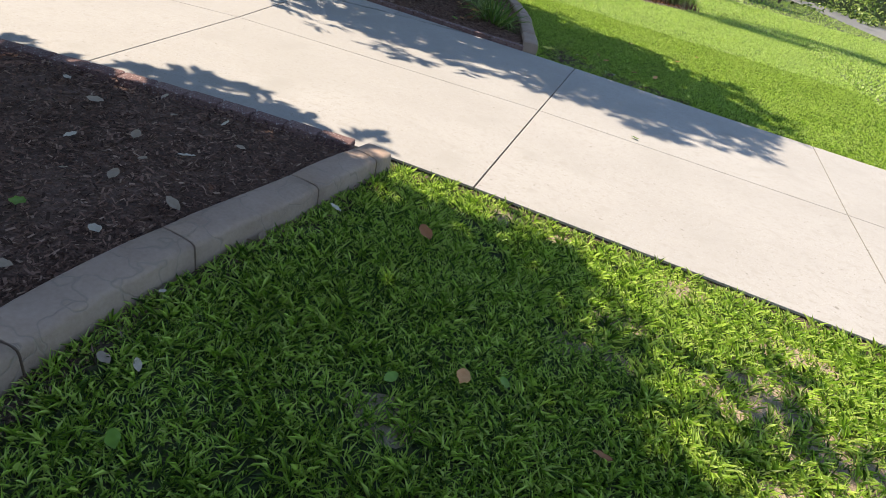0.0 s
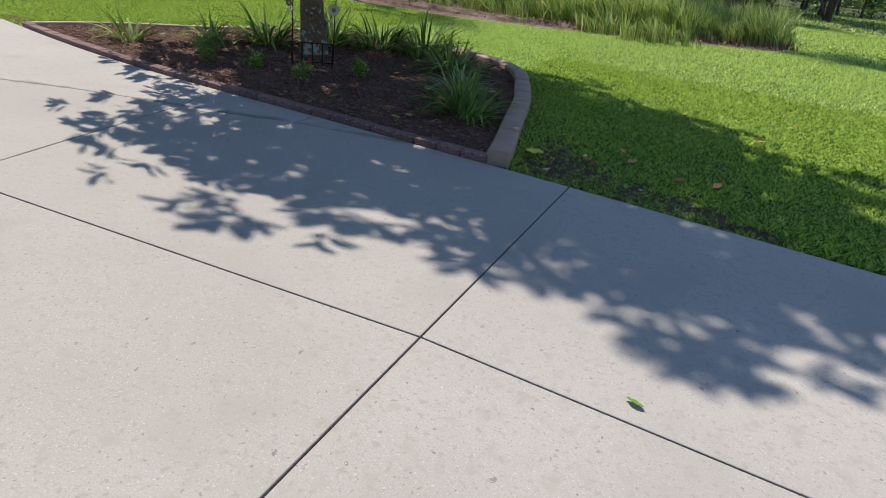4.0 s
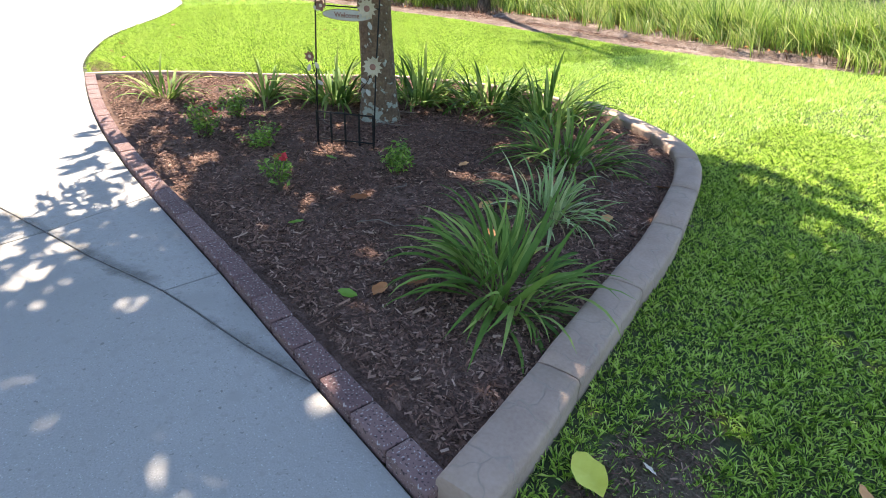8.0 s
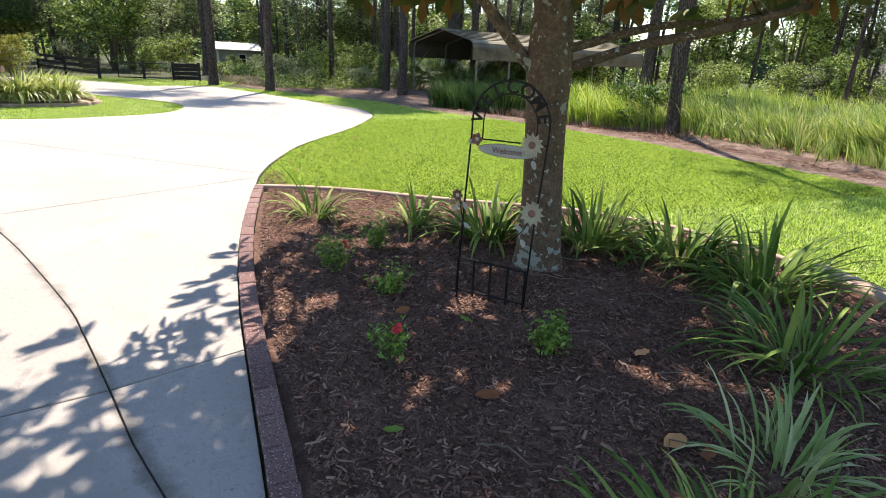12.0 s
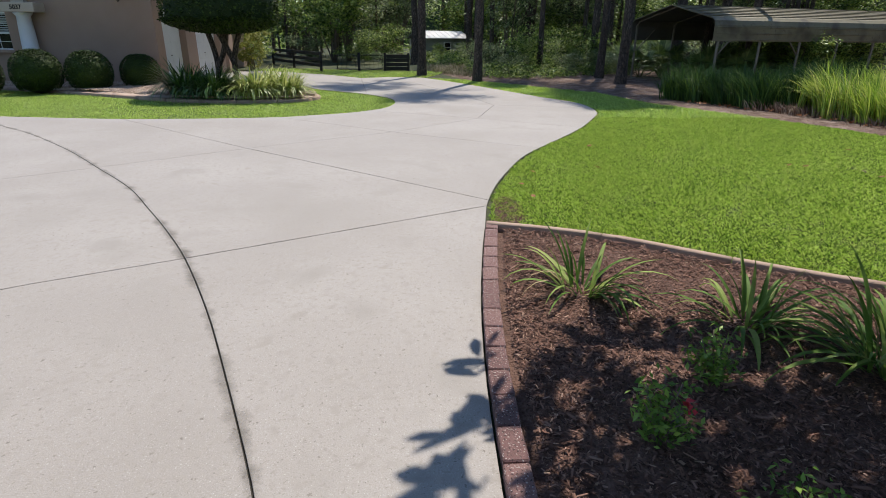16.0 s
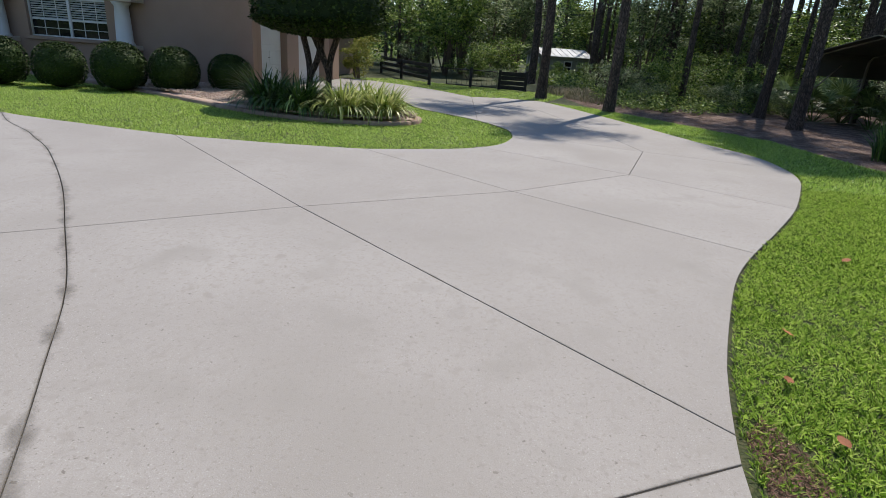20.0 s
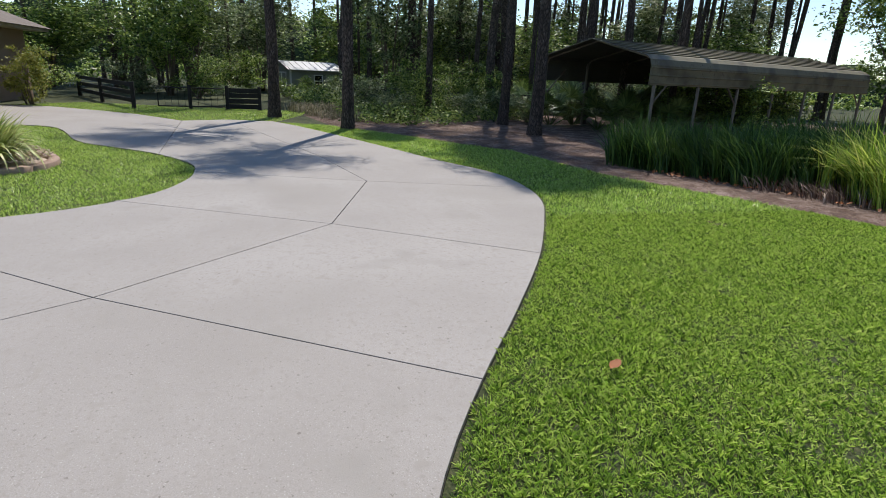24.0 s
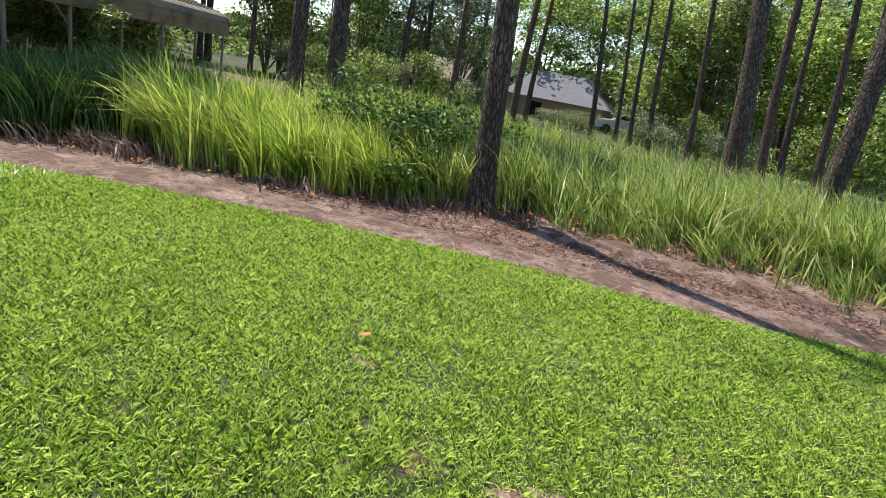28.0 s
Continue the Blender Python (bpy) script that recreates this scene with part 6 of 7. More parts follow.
# two pines added so their unseen high crowns shade the grass by the carport
tall_pine = pine(rng, 0.11, 18.5, 12.0, 12, 90, per=90)
tall_pine.matrix_basis = pose(-25.5, 18.3, 0)
tagged(tall_pine, "very tall slender pine behind the carport")
place(tall_pine, -23.9, 19.2, (1.0, 0.95), 120)
slim_pine = pine(rng, 0.10, 15.0, 9.2, 9, 26, per=24)
slim_pine.matrix_basis = pose(-45.0, 10.6, 0)
tagged(slim_pine, "slim dark pine standing deep in the woods")
stand = np.random.default_rng(31)
for x, y, s in ((-31.0, 15.8, 1.9), (-33.2, 12.8, 2.0), (-35.0, 17.5, 2.0), (-35.5, 7.0, 2.0), (-39.0, 10.5, 2.0), (-30.2, 19.5, 1.8), (-33.5, 20.8, 1.9)):
    place(slim_pine, x, y, (s, 0.95 + 0.2 * stand.random()), 40 * x)
spots = np.concatenate([scatter([(-31, 13.2), (-40, 9.8), (-60, 12), (-62, 38), (-32, 36)], 84, stand), scatter([(-40, 5.5), (-58, 6.5), (-60, -9), (-40, -6)], 24, stand), scatter([(-33, 36), (-20, 34), (-20.5, 50), (-40, 56)], 14, stand), scatter([(-11, 58), (6, 36), (12, 50), (-2, 66)], 16, stand)])
for i, (x, y) in enumerate(spots):
    s = 0.75 + 0.8 * stand.random()
    place(slim_pine, x, y, (s, 0.85 + 0.3 * stand.random()), 53 * i, 0.0, -5.0 if x > -22 else 1.5 * stand.normal())


def leafy(gen, rx, rz, n, size, material, name, label, stems=5, lobes=9, base=0.0, group="", twigs=11):
    """A loose shrub or small tree: lobes of leafy sprays with gaps between them."""
    ob = thing(name, label, "shrub" if base < 1 else "tree", group)
    bm = bmesh.new()
    C = []
    for i in range(lobes):
        a = gen.random() * 2 * math.pi
        r = rx * (0.15 + 0.65 * gen.random())
        C.append((r * math.cos(a), r * math.sin(a), base + rz * (0.25 + 1.35 * gen.random())))
    for i in range(stems):
        c = C[i % lobes]
        tube([(0.08 * math.cos(i), 0.08 * math.sin(i), -0.1), (c[0] * 0.4, c[1] * 0.4, c[2] * 0.55), c], [0.05 if base > 1 else 0.025, 0.03 if base > 1 else 0.015, 0.008], 6, into=bm)
    part("stem", bm, M_TWIG, ob)
    C = np.array(C)
    m = lobes * twigs
    d = gen.normal(0, 1, (m, 3))
    d /= np.linalg.norm(d, axis=1, keepdims=True)
    R = np.array([rx, rx, rz]) * 0.5
    S = C[np.repeat(np.arange(lobes), twigs)] + d * R * (0.45 + 0.6 * gen.random((m, 1)))
    sr = 0.15 * rx * (0.55 + 0.9 * gen.random(m))
    k = gen.integers(0, m, n)
    e = gen.normal(0, 1, (n, 3)) * np.array([1, 1, 0.5])
    p = S[k] + e * sr[k][:, None] * 0.8
    p[:, 2] = np.maximum(p[:, 2], 0.03 + 0.1 * gen.random(n))
    V, F = leaf_cloud(p, size, gen, 0.55, 0.35, e * 0.35)
    mesh_from("foliage", V, F, material, ob)
    return ob


bush_a = leafy(rng, 1.0, 0.75, 3600, 0.082, M_WOODLEAF, "understory_bush", "leafy green wild bush at the wood's edge", group="wild bushes")
bush_b = leafy(rng, 1.1, 0.8, 3600, 0.078, M_GREYLEAF, "understory_bush", "grey-green wild bush at the wood's edge", group="wild bushes")
tree_a = leafy(rng, 2.3, 2.2, 8500, 0.16, M_WOODLEAF, "broadleaf_tree", "small leafy woodland tree with open crown", 9, 14, 1.5, "woodland trees")
# brighter copy of the woodland leaf; sunlight on the northern trees painted in
M_LITLEAF = mat("lit_woodland_leaf", [(0.24, (0.05, 0.10, 0.018)), (0.5, (0.22, 0.34, 0.06)), (0.74, (0.54, 0.64, 0.18))], spec=0.4, rough=0.45, scale=0.7, fine=6, island=0.55, bump=0.0, trans=0.42)
lit_tree = leafy(rng, 2.4, 2.3, 8500, 0.16, M_LITLEAF, "broadleaf_tree", "broad airy woodland tree coloured bright as if sunlit", 9, 14, 1.5, "woodland trees")
lit_tree.matrix_basis = pose(-9.0, 47.0, 0)
tree_b = leafy(rng, 2.0, 2.6, 7500, 0.15, M_GREYLEAF, "broadleaf_tree", "greyish leafy woodland tree with open crown", 9, 13, 1.3, "woodland trees")
bush_a.matrix_basis = pose(-27.6, 12.0, 0)
bush_b.matrix_basis = pose(-28.6, 10.2, 0)
tree_a.matrix_basis = pose(-37.0, 2.5, 0)
tree_b.matrix_basis = pose(-33.5, 12.0, 0)
for src, spots in ((bush_a, [(-13.0, 18.4, 0.7), (-29.6, 13.5, 1.0), (-31.5, 12.5, 1.3), (-30.5, 15.5, 1.0), (-35, 12.5, 1.5), (-33, 16, 1.4), (-32, 19, 1.2), (-31, 24, 1.2), (-30, 28, 1.3), (-25, 33, 1.2), (-22, 34, 1.4), (-20, 36, 1.5), (-8, 38, 1.3), (-4.5, 37, 1.5), (-35, 4, 1.1), (-40, 5, 1.4), (-34, -1.5, 1.2), (-1.5, 40, 1.6), (-18.0, 24.5, 1.1)]),
                   (bush_b, [(-26.4, 10.8, 0.6), (-27.2, 13.4, 0.7), (-28.3, 15.2, 0.8), (-26.5, 15.6, 0.6), (-29.5, 11.3, 0.8), (-34, 14.2, 1.2), (-30, 19, 1.0), (-33, 23, 1.2), (-27, 35, 1.3), (-24, 37, 1.4), (-18.5, 38, 1.3), (-11, 44, 1.4), (-38, 1, 1.1), (-43, 4, 1.3), (-45, 8, 1.4), (-31, 5.8, 0.6), (-7, 35, 1.1), (-9.3, 35.5, 1.0), (-16.2, 49.5, 0.7), (-14.6, 50, 0.6), (-14.4, 44, 0.9), (-19.2, 41.5, 1.4), (-16.3, 47, 0.75), (-17.8, 50, 0.7)]),
                   (tree_a, [(-16, 62, 2.1), (-11, 60.5, 2.0), (-21.5, 63, 2.2), (-5, 58, 2.0), (-1, 60, 2.1), (-39, 14, 1.2), (-45, 13, 1.4), (-41, 18, 1.3), (-37, 21, 1.1), (-43, 24, 1.4), (-31, 38.5, 1.3), (-29.5, 35.5, 1.2), (-39, 28, 1.3), (-35, 31, 1.2), (-42, 33, 1.5), (-28, 42, 1.5), (-47, -2, 1.4), (-50, 4, 1.5), (-42, -4, 1.3), (-55, 12, 1.6), (-52, 20, 1.6), (-10, 48, 1.5), (-4, 44, 1.5), (-6, 52, 1.7), (0, 48, 1.6), (-38, -6, 1.2), (3, 42, 1.3), (-1.5, 34, 1.0)]),
                   (tree_b, [(-40, 3, 1.1), (-37, 16.5, 1.1), (-46, 6, 1.3), (-36, 25, 1.2), (-46, 19, 1.4), (-42.5, 36, 1.4), (-24.5, 44, 1.4), (-21, 41, 1.2), (-8, 46, 1.4), (-2, 50, 1.6), (-58, 4, 1.6), (-49, 28, 1.5), (-45, 40, 1.6), (-31, 49, 1.6)])):
    for i, (x, y, s) in enumerate(spots):
        place(lit_tree if src is tree_a and y > 33 and x > -33 else src, x, y, (s, s * (0.9 + 0.2 * rng.random()) * (0.72 if x < -32 and src in (tree_a, tree_b) else 1.0)), 71 * i + 23 * x)

M_GOLDLEAF = mat("golden_leaf", [(0.1, (0.12, 0.15, 0.02)), (0.5, (0.26, 0.28, 0.045)), (0.9, (0.44, 0.42, 0.09))], rough=0.55, scale=2, fine=20, island=0.7, bump=0.0, trans=0.3)
gold = leafy(rng, 0.55, 0.62, 4200, 0.055, M_GOLDLEAF, "garden_shrub", "yellow-green upright shrub beside the garage", 5, 9)
gold.matrix_basis = pose(-28.7, 0.1, 0)
gold.scale = (1.25, 1.25, 1.35)

# far woods closing the view: clumps of leaves with gaps of sky between them
m = 2600
th = rng.uniform(0, 2 * math.pi, m)
rr = rng.uniform(50, 76, m)
west = np.abs(th - math.pi) < 0.62
zz = rng.random(m) ** 1.5 * (np.where(west, 7.0, 12.0) + 4 * np.sin(th * 17) * np.sin(th * 29))
zz = np.where((np.abs(th - 2.33) < 0.08) | (np.abs(th - 2.04) < 0.03), zz * 0.35, zz)
cl = np.stack([-9 + rr * np.cos(th), 9 + rr * np.sin(th), zz], 1)
k = rng.integers(0, m, 120000)
c = cl[k] + rng.normal(0, 1, (len(k), 3)) * (0.3 + 0.4 * rng.random(m))[k][:, None] * np.array([1, 1, 0.6])
c[:, 2] = np.maximum(c[:, 2], 0.1)
V, F = leaf_cloud(c, 0.34, rng, 0.6, 0.3)
tagged(mesh_from("far_woods", V, F, M_WOODLEAF), "distant mixed green woods closing the view", "woods", kind="stuff")

# ring wall behind the trees, coloured dark for the shade deep in woods
M_WOODSHADE = mat("painted_woods_shade", [(0.3, (0.010, 0.018, 0.007)), (0.5, (0.028, 0.045, 0.014)), (0.7, (0.075, 0.11, 0.034))], rough=0.9, scale=0.5, fine=2.5, bump=0.0)
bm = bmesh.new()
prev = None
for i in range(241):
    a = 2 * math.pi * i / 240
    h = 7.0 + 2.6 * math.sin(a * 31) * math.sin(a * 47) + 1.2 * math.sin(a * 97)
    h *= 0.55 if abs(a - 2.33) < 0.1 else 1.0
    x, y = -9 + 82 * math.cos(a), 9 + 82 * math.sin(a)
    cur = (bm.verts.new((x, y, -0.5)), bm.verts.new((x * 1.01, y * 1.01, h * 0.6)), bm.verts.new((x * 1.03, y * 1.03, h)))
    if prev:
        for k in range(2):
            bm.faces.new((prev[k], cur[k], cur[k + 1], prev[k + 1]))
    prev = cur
tagged(part("backdrop", bm, M_WOODSHADE), "distant ring wall coloured as shaded woods", "backdrop", kind="structure")


# ---------------------------------------------------------------- tall grass bank
TALL = [(0.9, 20.6), (-1.0, 19.3), (-2.6, 18.2), (-4.2, 17.5), (-5.6, 17.5), (-7.0, 17.6), (-7.9, 17.6), (-8.9, 17.4), (-10.0, 17.2), (-10.9, 17.15), (-11.6, 16.55), (-12.5, 15.95), (-13.3, 15.65), (-14.3, 15.25), (-15.3, 14.85), (-16.6, 14.05), (-17.4, 13.8), (-18.0, 14.4), (-17.6, 15.6), (-18.2, 18.0), (-19.0, 21), (-17, 24.5), (-8, 25.5), (1.0, 25)]


def tall_grass(name, poly, clumps, per, h, gen, label, material, wind=(-0.34, -0.06)):
    """Wild grass in clumps: the blades of one share height and bend."""
    cc = scatter(poly, clumps, gen)
    k = np.repeat(np.arange(clumps), per)
    n = len(k)
    hc = h * (0.72 + 0.5 * gen.random(clumps)) * (0.9 + 0.14 * np.sin(cc[:, 0] * 1.3 + 2) * np.sin(cc[:, 1] * 0.9))
    ac, lc = gen.random(clumps) * 2 * np.pi, 0.15 + 0.3 * gen.random(clumps)
    cc = cc + gen.normal(0, 0.11, (clumps, 2))
    c = cc[k] + gen.normal(0, 0.062, (n, 2))
    L = hc[k] * (0.45 + 0.6 * gen.random(n))
    a = gen.random(n) * 2 * np.pi
    lean = 0.08 + 0.5 * gen.random(n) ** 1.5
    dx = np.cos(a) * lean + (np.cos(ac) * lc)[k] + wind[0]
    dy = np.sin(a) * lean + (np.sin(ac) * lc)[k] + wind[1]
    W = 0.0045 + 0.0065 * gen.random(n)
    tw = a + gen.normal(0, 0.6, n)
    sx, sy = -np.sin(tw), np.cos(tw)
    rows = []
    for t, w in ((0, 0.8), (0.4, 1.0), (0.75, 0.7), (1.0, 0.04)):
        b = t ** 2.1
        px, py = c[:, 0] + dx * L * b, c[:, 1] + dy * L * b
        pz = L * (t - 0.46 * np.hypot(dx, dy) * t ** 3) - 0.02
        for s in (1, -1):
            rows.append(np.stack([px + s * sx * W * w, py + s * sy * W * w, pz], 1))
    V = np.stack(rows, 1).reshape(-1, 3)
    b = (np.arange(n) * 8)[:, None]
    F = np.concatenate([b + np.array((2 * i, 2 * i + 1, 2 * i + 3, 2 * i + 2)) for i in range(3)])
    return tagged(mesh_from(name, V, F, material), label, "tall grass", kind="stuff")


M_TALLGREY = mat("seeding_grass", [(0.13, (0.05, 0.115, 0.018)), (0.4, (0.21, 0.33, 0.055)), (0.7, (0.50, 0.60, 0.16)), (0.9, (0.70, 0.61, 0.34))], rough=0.42, scale=0.8, fine=15, island=0.74, bump=0.0, trans=0.4, spec=0.5)
# tall grass darkened in its colours for the shade of carport and pines
M_TALLSHADE = mat("rank_grass", [(0.1, (0.022, 0.055, 0.012)), (0.5, (0.055, 0.125, 0.024)), (0.9, (0.18, 0.29, 0.055))], rough=0.5, scale=0.8, fine=15, island=0.7, bump=0.0, trans=0.3, spec=0.3)
band = TALL[:15]
TALL_WEST = TALL[10:14] + [(-15.1, 14.95), (-15.3, 17.0), (-16.0, 20.5), (-16.5, 24.6), (-11.6, 25.2)]
TALL_EAST = TALL[:11] + [(-11.6, 25.2), TALL[-2], TALL[-1]]
tall_grass("tall_grass", TALL_WEST, 620, 28, 1.2, rng, "tall unmown yellow-green grass bank behind the dirt strip", M_TALL)
tall_grass("tall_grass", TALL_EAST, 900, 28, 1.1, rng, "tall grey-green grass with tan seed tips", M_TALLGREY)
for a, b, mtl, label in ((0, 11, M_TALLGREY, "tall grey-green grass arching over the low ledge"), (10, 14, M_TALL, "tall yellow-green grass leaning along the edge of the dirt")):
    line = band[a:b]
    tall_grass("tall_grass", line + offset_line(line, -1.9)[::-1], 150 * (len(line) - 1) if a else 90 * (len(line) - 1), 40, 1.08, rng, label, mtl, (-0.46, -0.1) if a else (-0.3, -0.12))
tall_grass("rank_grass", [(-15.0, 15.2), (-15.3, 14.75), (-16.6, 13.95), (-17.6, 13.5), (-18.0, 14.4), (-17.7, 15.8), (-18.0, 18.0), (-15.4, 18.0), (-14.9, 16.4)], 620, 34, 1.12, rng, "dense clump of tall grass coloured dark for shade", M_TALLSHADE)
tall_grass("dry_stubble", [*[(x, y - 0.32) for x, y in TALL[:15]], *[(x, y + 0.5) for x, y in TALL[:15][::-1]]], 900, 9, 0.30, rng, "short dry grass stubble at the bank's foot", M_NEEDLE)
M_DRYWEED = mat("dry_weed", [(0.15, (0.10, 0.12, 0.04)), (0.45, (0.27, 0.23, 0.12)), (0.85, (0.50, 0.42, 0.29))], rough=0.8, scale=1.5, fine=15, island=0.7, bump=0.0, trans=0.25)
M_DARKLEAF = mat("dark_bush_leaf", [(0.1, (0.03, 0.07, 0.015)), (0.5, (0.06, 0.13, 0.028)), (0.9, (0.15, 0.25, 0.06))], rough=0.45, scale=2, fine=20, island=0.7, bump=0.0, trans=0.2, spec=0.15)
wild = leafy(rng, 1.0, 0.68, 4200, 0.085, M_DARKLEAF, "wild_bush", "dark leafy bush growing out of the tall grass", group="bushes in the tall grass")
wild.matrix_basis = pose(-12.3, 17.0, 0)
wild.scale = (0.9, 0.9, 0.95)
for x, y, s in ((-13.2, 17.5, 0.75), (-11.9, 18.2, 0.8), (-14.2, 19.2, 0.8), (-9.8, 19.6, 0.6)):
    place(wild, x, y, (s, s * 0.85), 77 * x)

# low ledge of leaf litter at the foot of the grass
LEDGE = [(-10.4, 16.35), (-9.75, 16.3), (-8.6, 16.35), (-7.7, 16.45), (-6.7, 16.35), (-5.0, 16.6), (-3.4, 17.3), (-2.2, 17.9)]
sheet("litter_ledge", LEDGE + [(-2.2, 18.8), (-4.2, 18.0), (-7.0, 18.1), (-9.5, 17.8), (-10.6, 17.2)], -0.015, 0.13, 0.12, M_STRAW, "low ledge of soil and leaf litter under the grass", "ground", 0.16)
foot = [(x, y - 0.55) for x, y in TALL[:16]] + [(x, y + 0.7) for x, y in TALL[:16][::-1]]
c = scatter(foot, 900, rng)
z = np.where(inside(c[:, 0], c[:, 1], LEDGE + [(-2.2, 18.8), (-4.2, 18.0), (-7.0, 18.1), (-9.5, 17.8), (-10.6, 17.2)]), 0.12, 0.03)
V, F = leaf_cloud(np.column_stack([c, z + 0.02 * rng.random(900)]), 0.085, rng, 0.55, 0.0)
tagged(mesh_from("leaf_litter", V, F, M_DRY), "dry tan leaves scattered under the tall grass", "litter", kind="stuff")
chips("pine_needles", LEDGE + [(-2.2, 18.8), (-4.2, 18.0), (-7.0, 18.1), (-9.5, 17.8), (-10.6, 17.2)], 9000, 0.105, 0.10, M_NEEDLE, "pine needles lying on the low ledge", "litter", rng, 0.25, 0.14)
tall_grass("tall_grass", [(-10.3, 16.75), (-9.0, 16.7), (-7.6, 16.8), (-6.0, 16.8), (-4.0, 17.1), (-1.0, 17.3), (-1.0, 17.9), (-7.0, 17.7), (-10.3, 17.3)], 150, 18, 0.75, rng, "loose tufts of grass growing from the low ledge", M_TALLGREY)

# leaf litter strewn dark here, also to imitate the shade under the grass
chips("leaf_litter", [(-6.0, 16.1), (-8.0, 16.15), (-9.5, 15.9), (-11.1, 15.6), (-12.5, 15.25), (-13.3, 15.4), (-12.4, 16.3), (-11.0, 17.1), (-9.5, 17.4), (-6.0, 17.5)], 16000, 0.02, 0.034, M_CHIP, "leaf litter and bark, its dark also standing for grass shade", "litter", rng, 0.5, 1.1)

# low wild herbs under the pines
herb = scatter([(-24.6, 9.6), (-26.5, 9.3), (-29.5, 9.6), (-33, 12.0), (-33, 17.5), (-29, 17.0), (-27.0, 15.3), (-25.6, 13.2), (-23.8, 11.8)], 640, rng)
k = np.repeat(np.arange(640), 30)
hh = (0.12 + 0.42 * rng.random(640))[k]
c = np.column_stack([herb[k] + rng.normal(0, 0.14, (len(k), 2)), hh * rng.random(len(k)) + 0.02])
V, F = leaf_cloud(c, 0.10, rng, 0.5, 0.1)
tagged(mesh_from("wild_groundcover", V, F, M_WOODLEAF), "low wild green herbs under the pines", "undergrowth", kind="stuff")
herb = scatter([(-30.5, 8.6), (-38, 7.5), (-42, 7.5), (-42, 11.5), (-36, 12.0), (-31, 10.5)], 300, rng)
k = np.repeat(np.arange(300), 26)
c = np.column_stack([herb[k] + rng.normal(0, 0.2, (len(k), 2)), (0.15 + 0.5 * rng.random(300))[k] * rng.random(len(k)) + 0.02])
V, F = leaf_cloud(c, 0.15, rng, 0.45, 0.1)
tagged(mesh_from("wild_groundcover", V, F, M_WOODLEAF), "low wild green herbs before the shed", "undergrowth", kind="stuff")

for i, (x, y, q) in enumerate(((-39.6, 7.4, 0.62), (-39.9, 8.7, 0.7), (-40.2, 9.9, 0.75), (-38.2, 10.6, 0.8), (-37.6, 8.2, 0.5))):
    place(bush_a, x, y, (q, q), 61 * i)
tall_grass("dry_weeds", [(-26.4, 8.6), (-27.6, 8.3), (-29.4, 7.6), (-30.4, 8.0), (-29.6, 9.8), (-26.4, 10.4), (-24.9, 9.5)], 260, 12, 0.42, rng, "tan dry weeds and grass at the wood's edge", M_DRYWEED)


# ---------------------------------------------------------------- carport
M_POST = mat("weathered_post", [(0.3, (0.17, 0.148, 0.112)), (0.7, (0.235, 0.21, 0.165))], rough=0.6, scale=4, fine=40, bump=0.1)
carport = thing("carport", "tan ribbed steel carport on slim posts in the grass", "carport", at=(-24.95, 15.37, 0), rz=15.66)
CW, CL = 4.2, 10.0
half = [(0.0, 1.40), (0.0, 1.86), (0.05, 2.0), (0.2, 2.1), (CW / 2, 2.52)]
prof = half + [(CW - x, z) for x, z in half[-2::-1]]
bm = bmesh.new()
ins = [(x + (0.02 if x < CW / 2 else -0.02) if abs(x - CW / 2) > 0.5 else x, z - (0.02 if 0.1 < x < CW - 0.1 else 0)) for x, z in prof]
rows = []
for y in (-0.25, CL + 0.25):
    rows.append([bm.verts.new((x, y, z)) for x, z in prof] + [bm.verts.new((x, y, z)) for x, z in ins[::-1]])
m = len(rows[0])
for k in range(m):
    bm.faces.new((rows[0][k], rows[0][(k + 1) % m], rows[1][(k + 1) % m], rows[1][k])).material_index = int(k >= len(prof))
bm.faces.new(rows[0])
bm.faces.new(rows[1][::-1])
bmesh.ops.recalc_face_normals(bm, faces=bm.faces)
# inner faces take a darker colour that paints in the shade beneath the roof
M_ROOFSHADE = mat("shaded_roof_underside", [(0.3, (0.06, 0.055, 0.045)), (0.7, (0.095, 0.088, 0.07))], rough=0.6, scale=2, fine=30, bump=0.05)
croof = part("roof", bm, [M_CARROOF, M_ROOFSHADE], carport, "tan ribbed sheet-steel roof")
for side in (0, 1):
    for k in range(7):
        t = (k + 0.5) / 7
        x, z = 0.2 + t * (CW / 2 - 0.2), 2.1 + t * 0.42
        part("roof_rib", box(0.045, CL + 0.5, 0.022, (x if side == 0 else CW - x, CL / 2, z + 0.014), 0.006), M_CARROOF, croof)
    for z in (1.45, 1.63, 1.81):
        part("side_rib", box(0.02, CL + 0.5, 0.03, (-0.012 if side == 0 else CW + 0.012, CL / 2, z), 0.006), M_CARROOF, croof)
for x in (0.05, CW - 0.05):
    for i in range(7):
        y = CL * i / 6
        part("post", box(0.062, 0.062, 2.05, (x, y, -0.1), 0.006, base=True), M_POST, carport)
    part("base_rail", box(0.06, CL, 0.06, (x, CL / 2, 0.0), 0.006, base=True), M_POST, carport)
for i in range(7):
    y = CL * i / 6
    part("roof_bow", tube([(0.05, y, 1.85), (0.16, y, 2.03), (CW / 2, y, 2.46), (CW - 0.16, y, 2.03), (CW - 0.05, y, 1.85)], 0.028, 4), M_POST, carport)
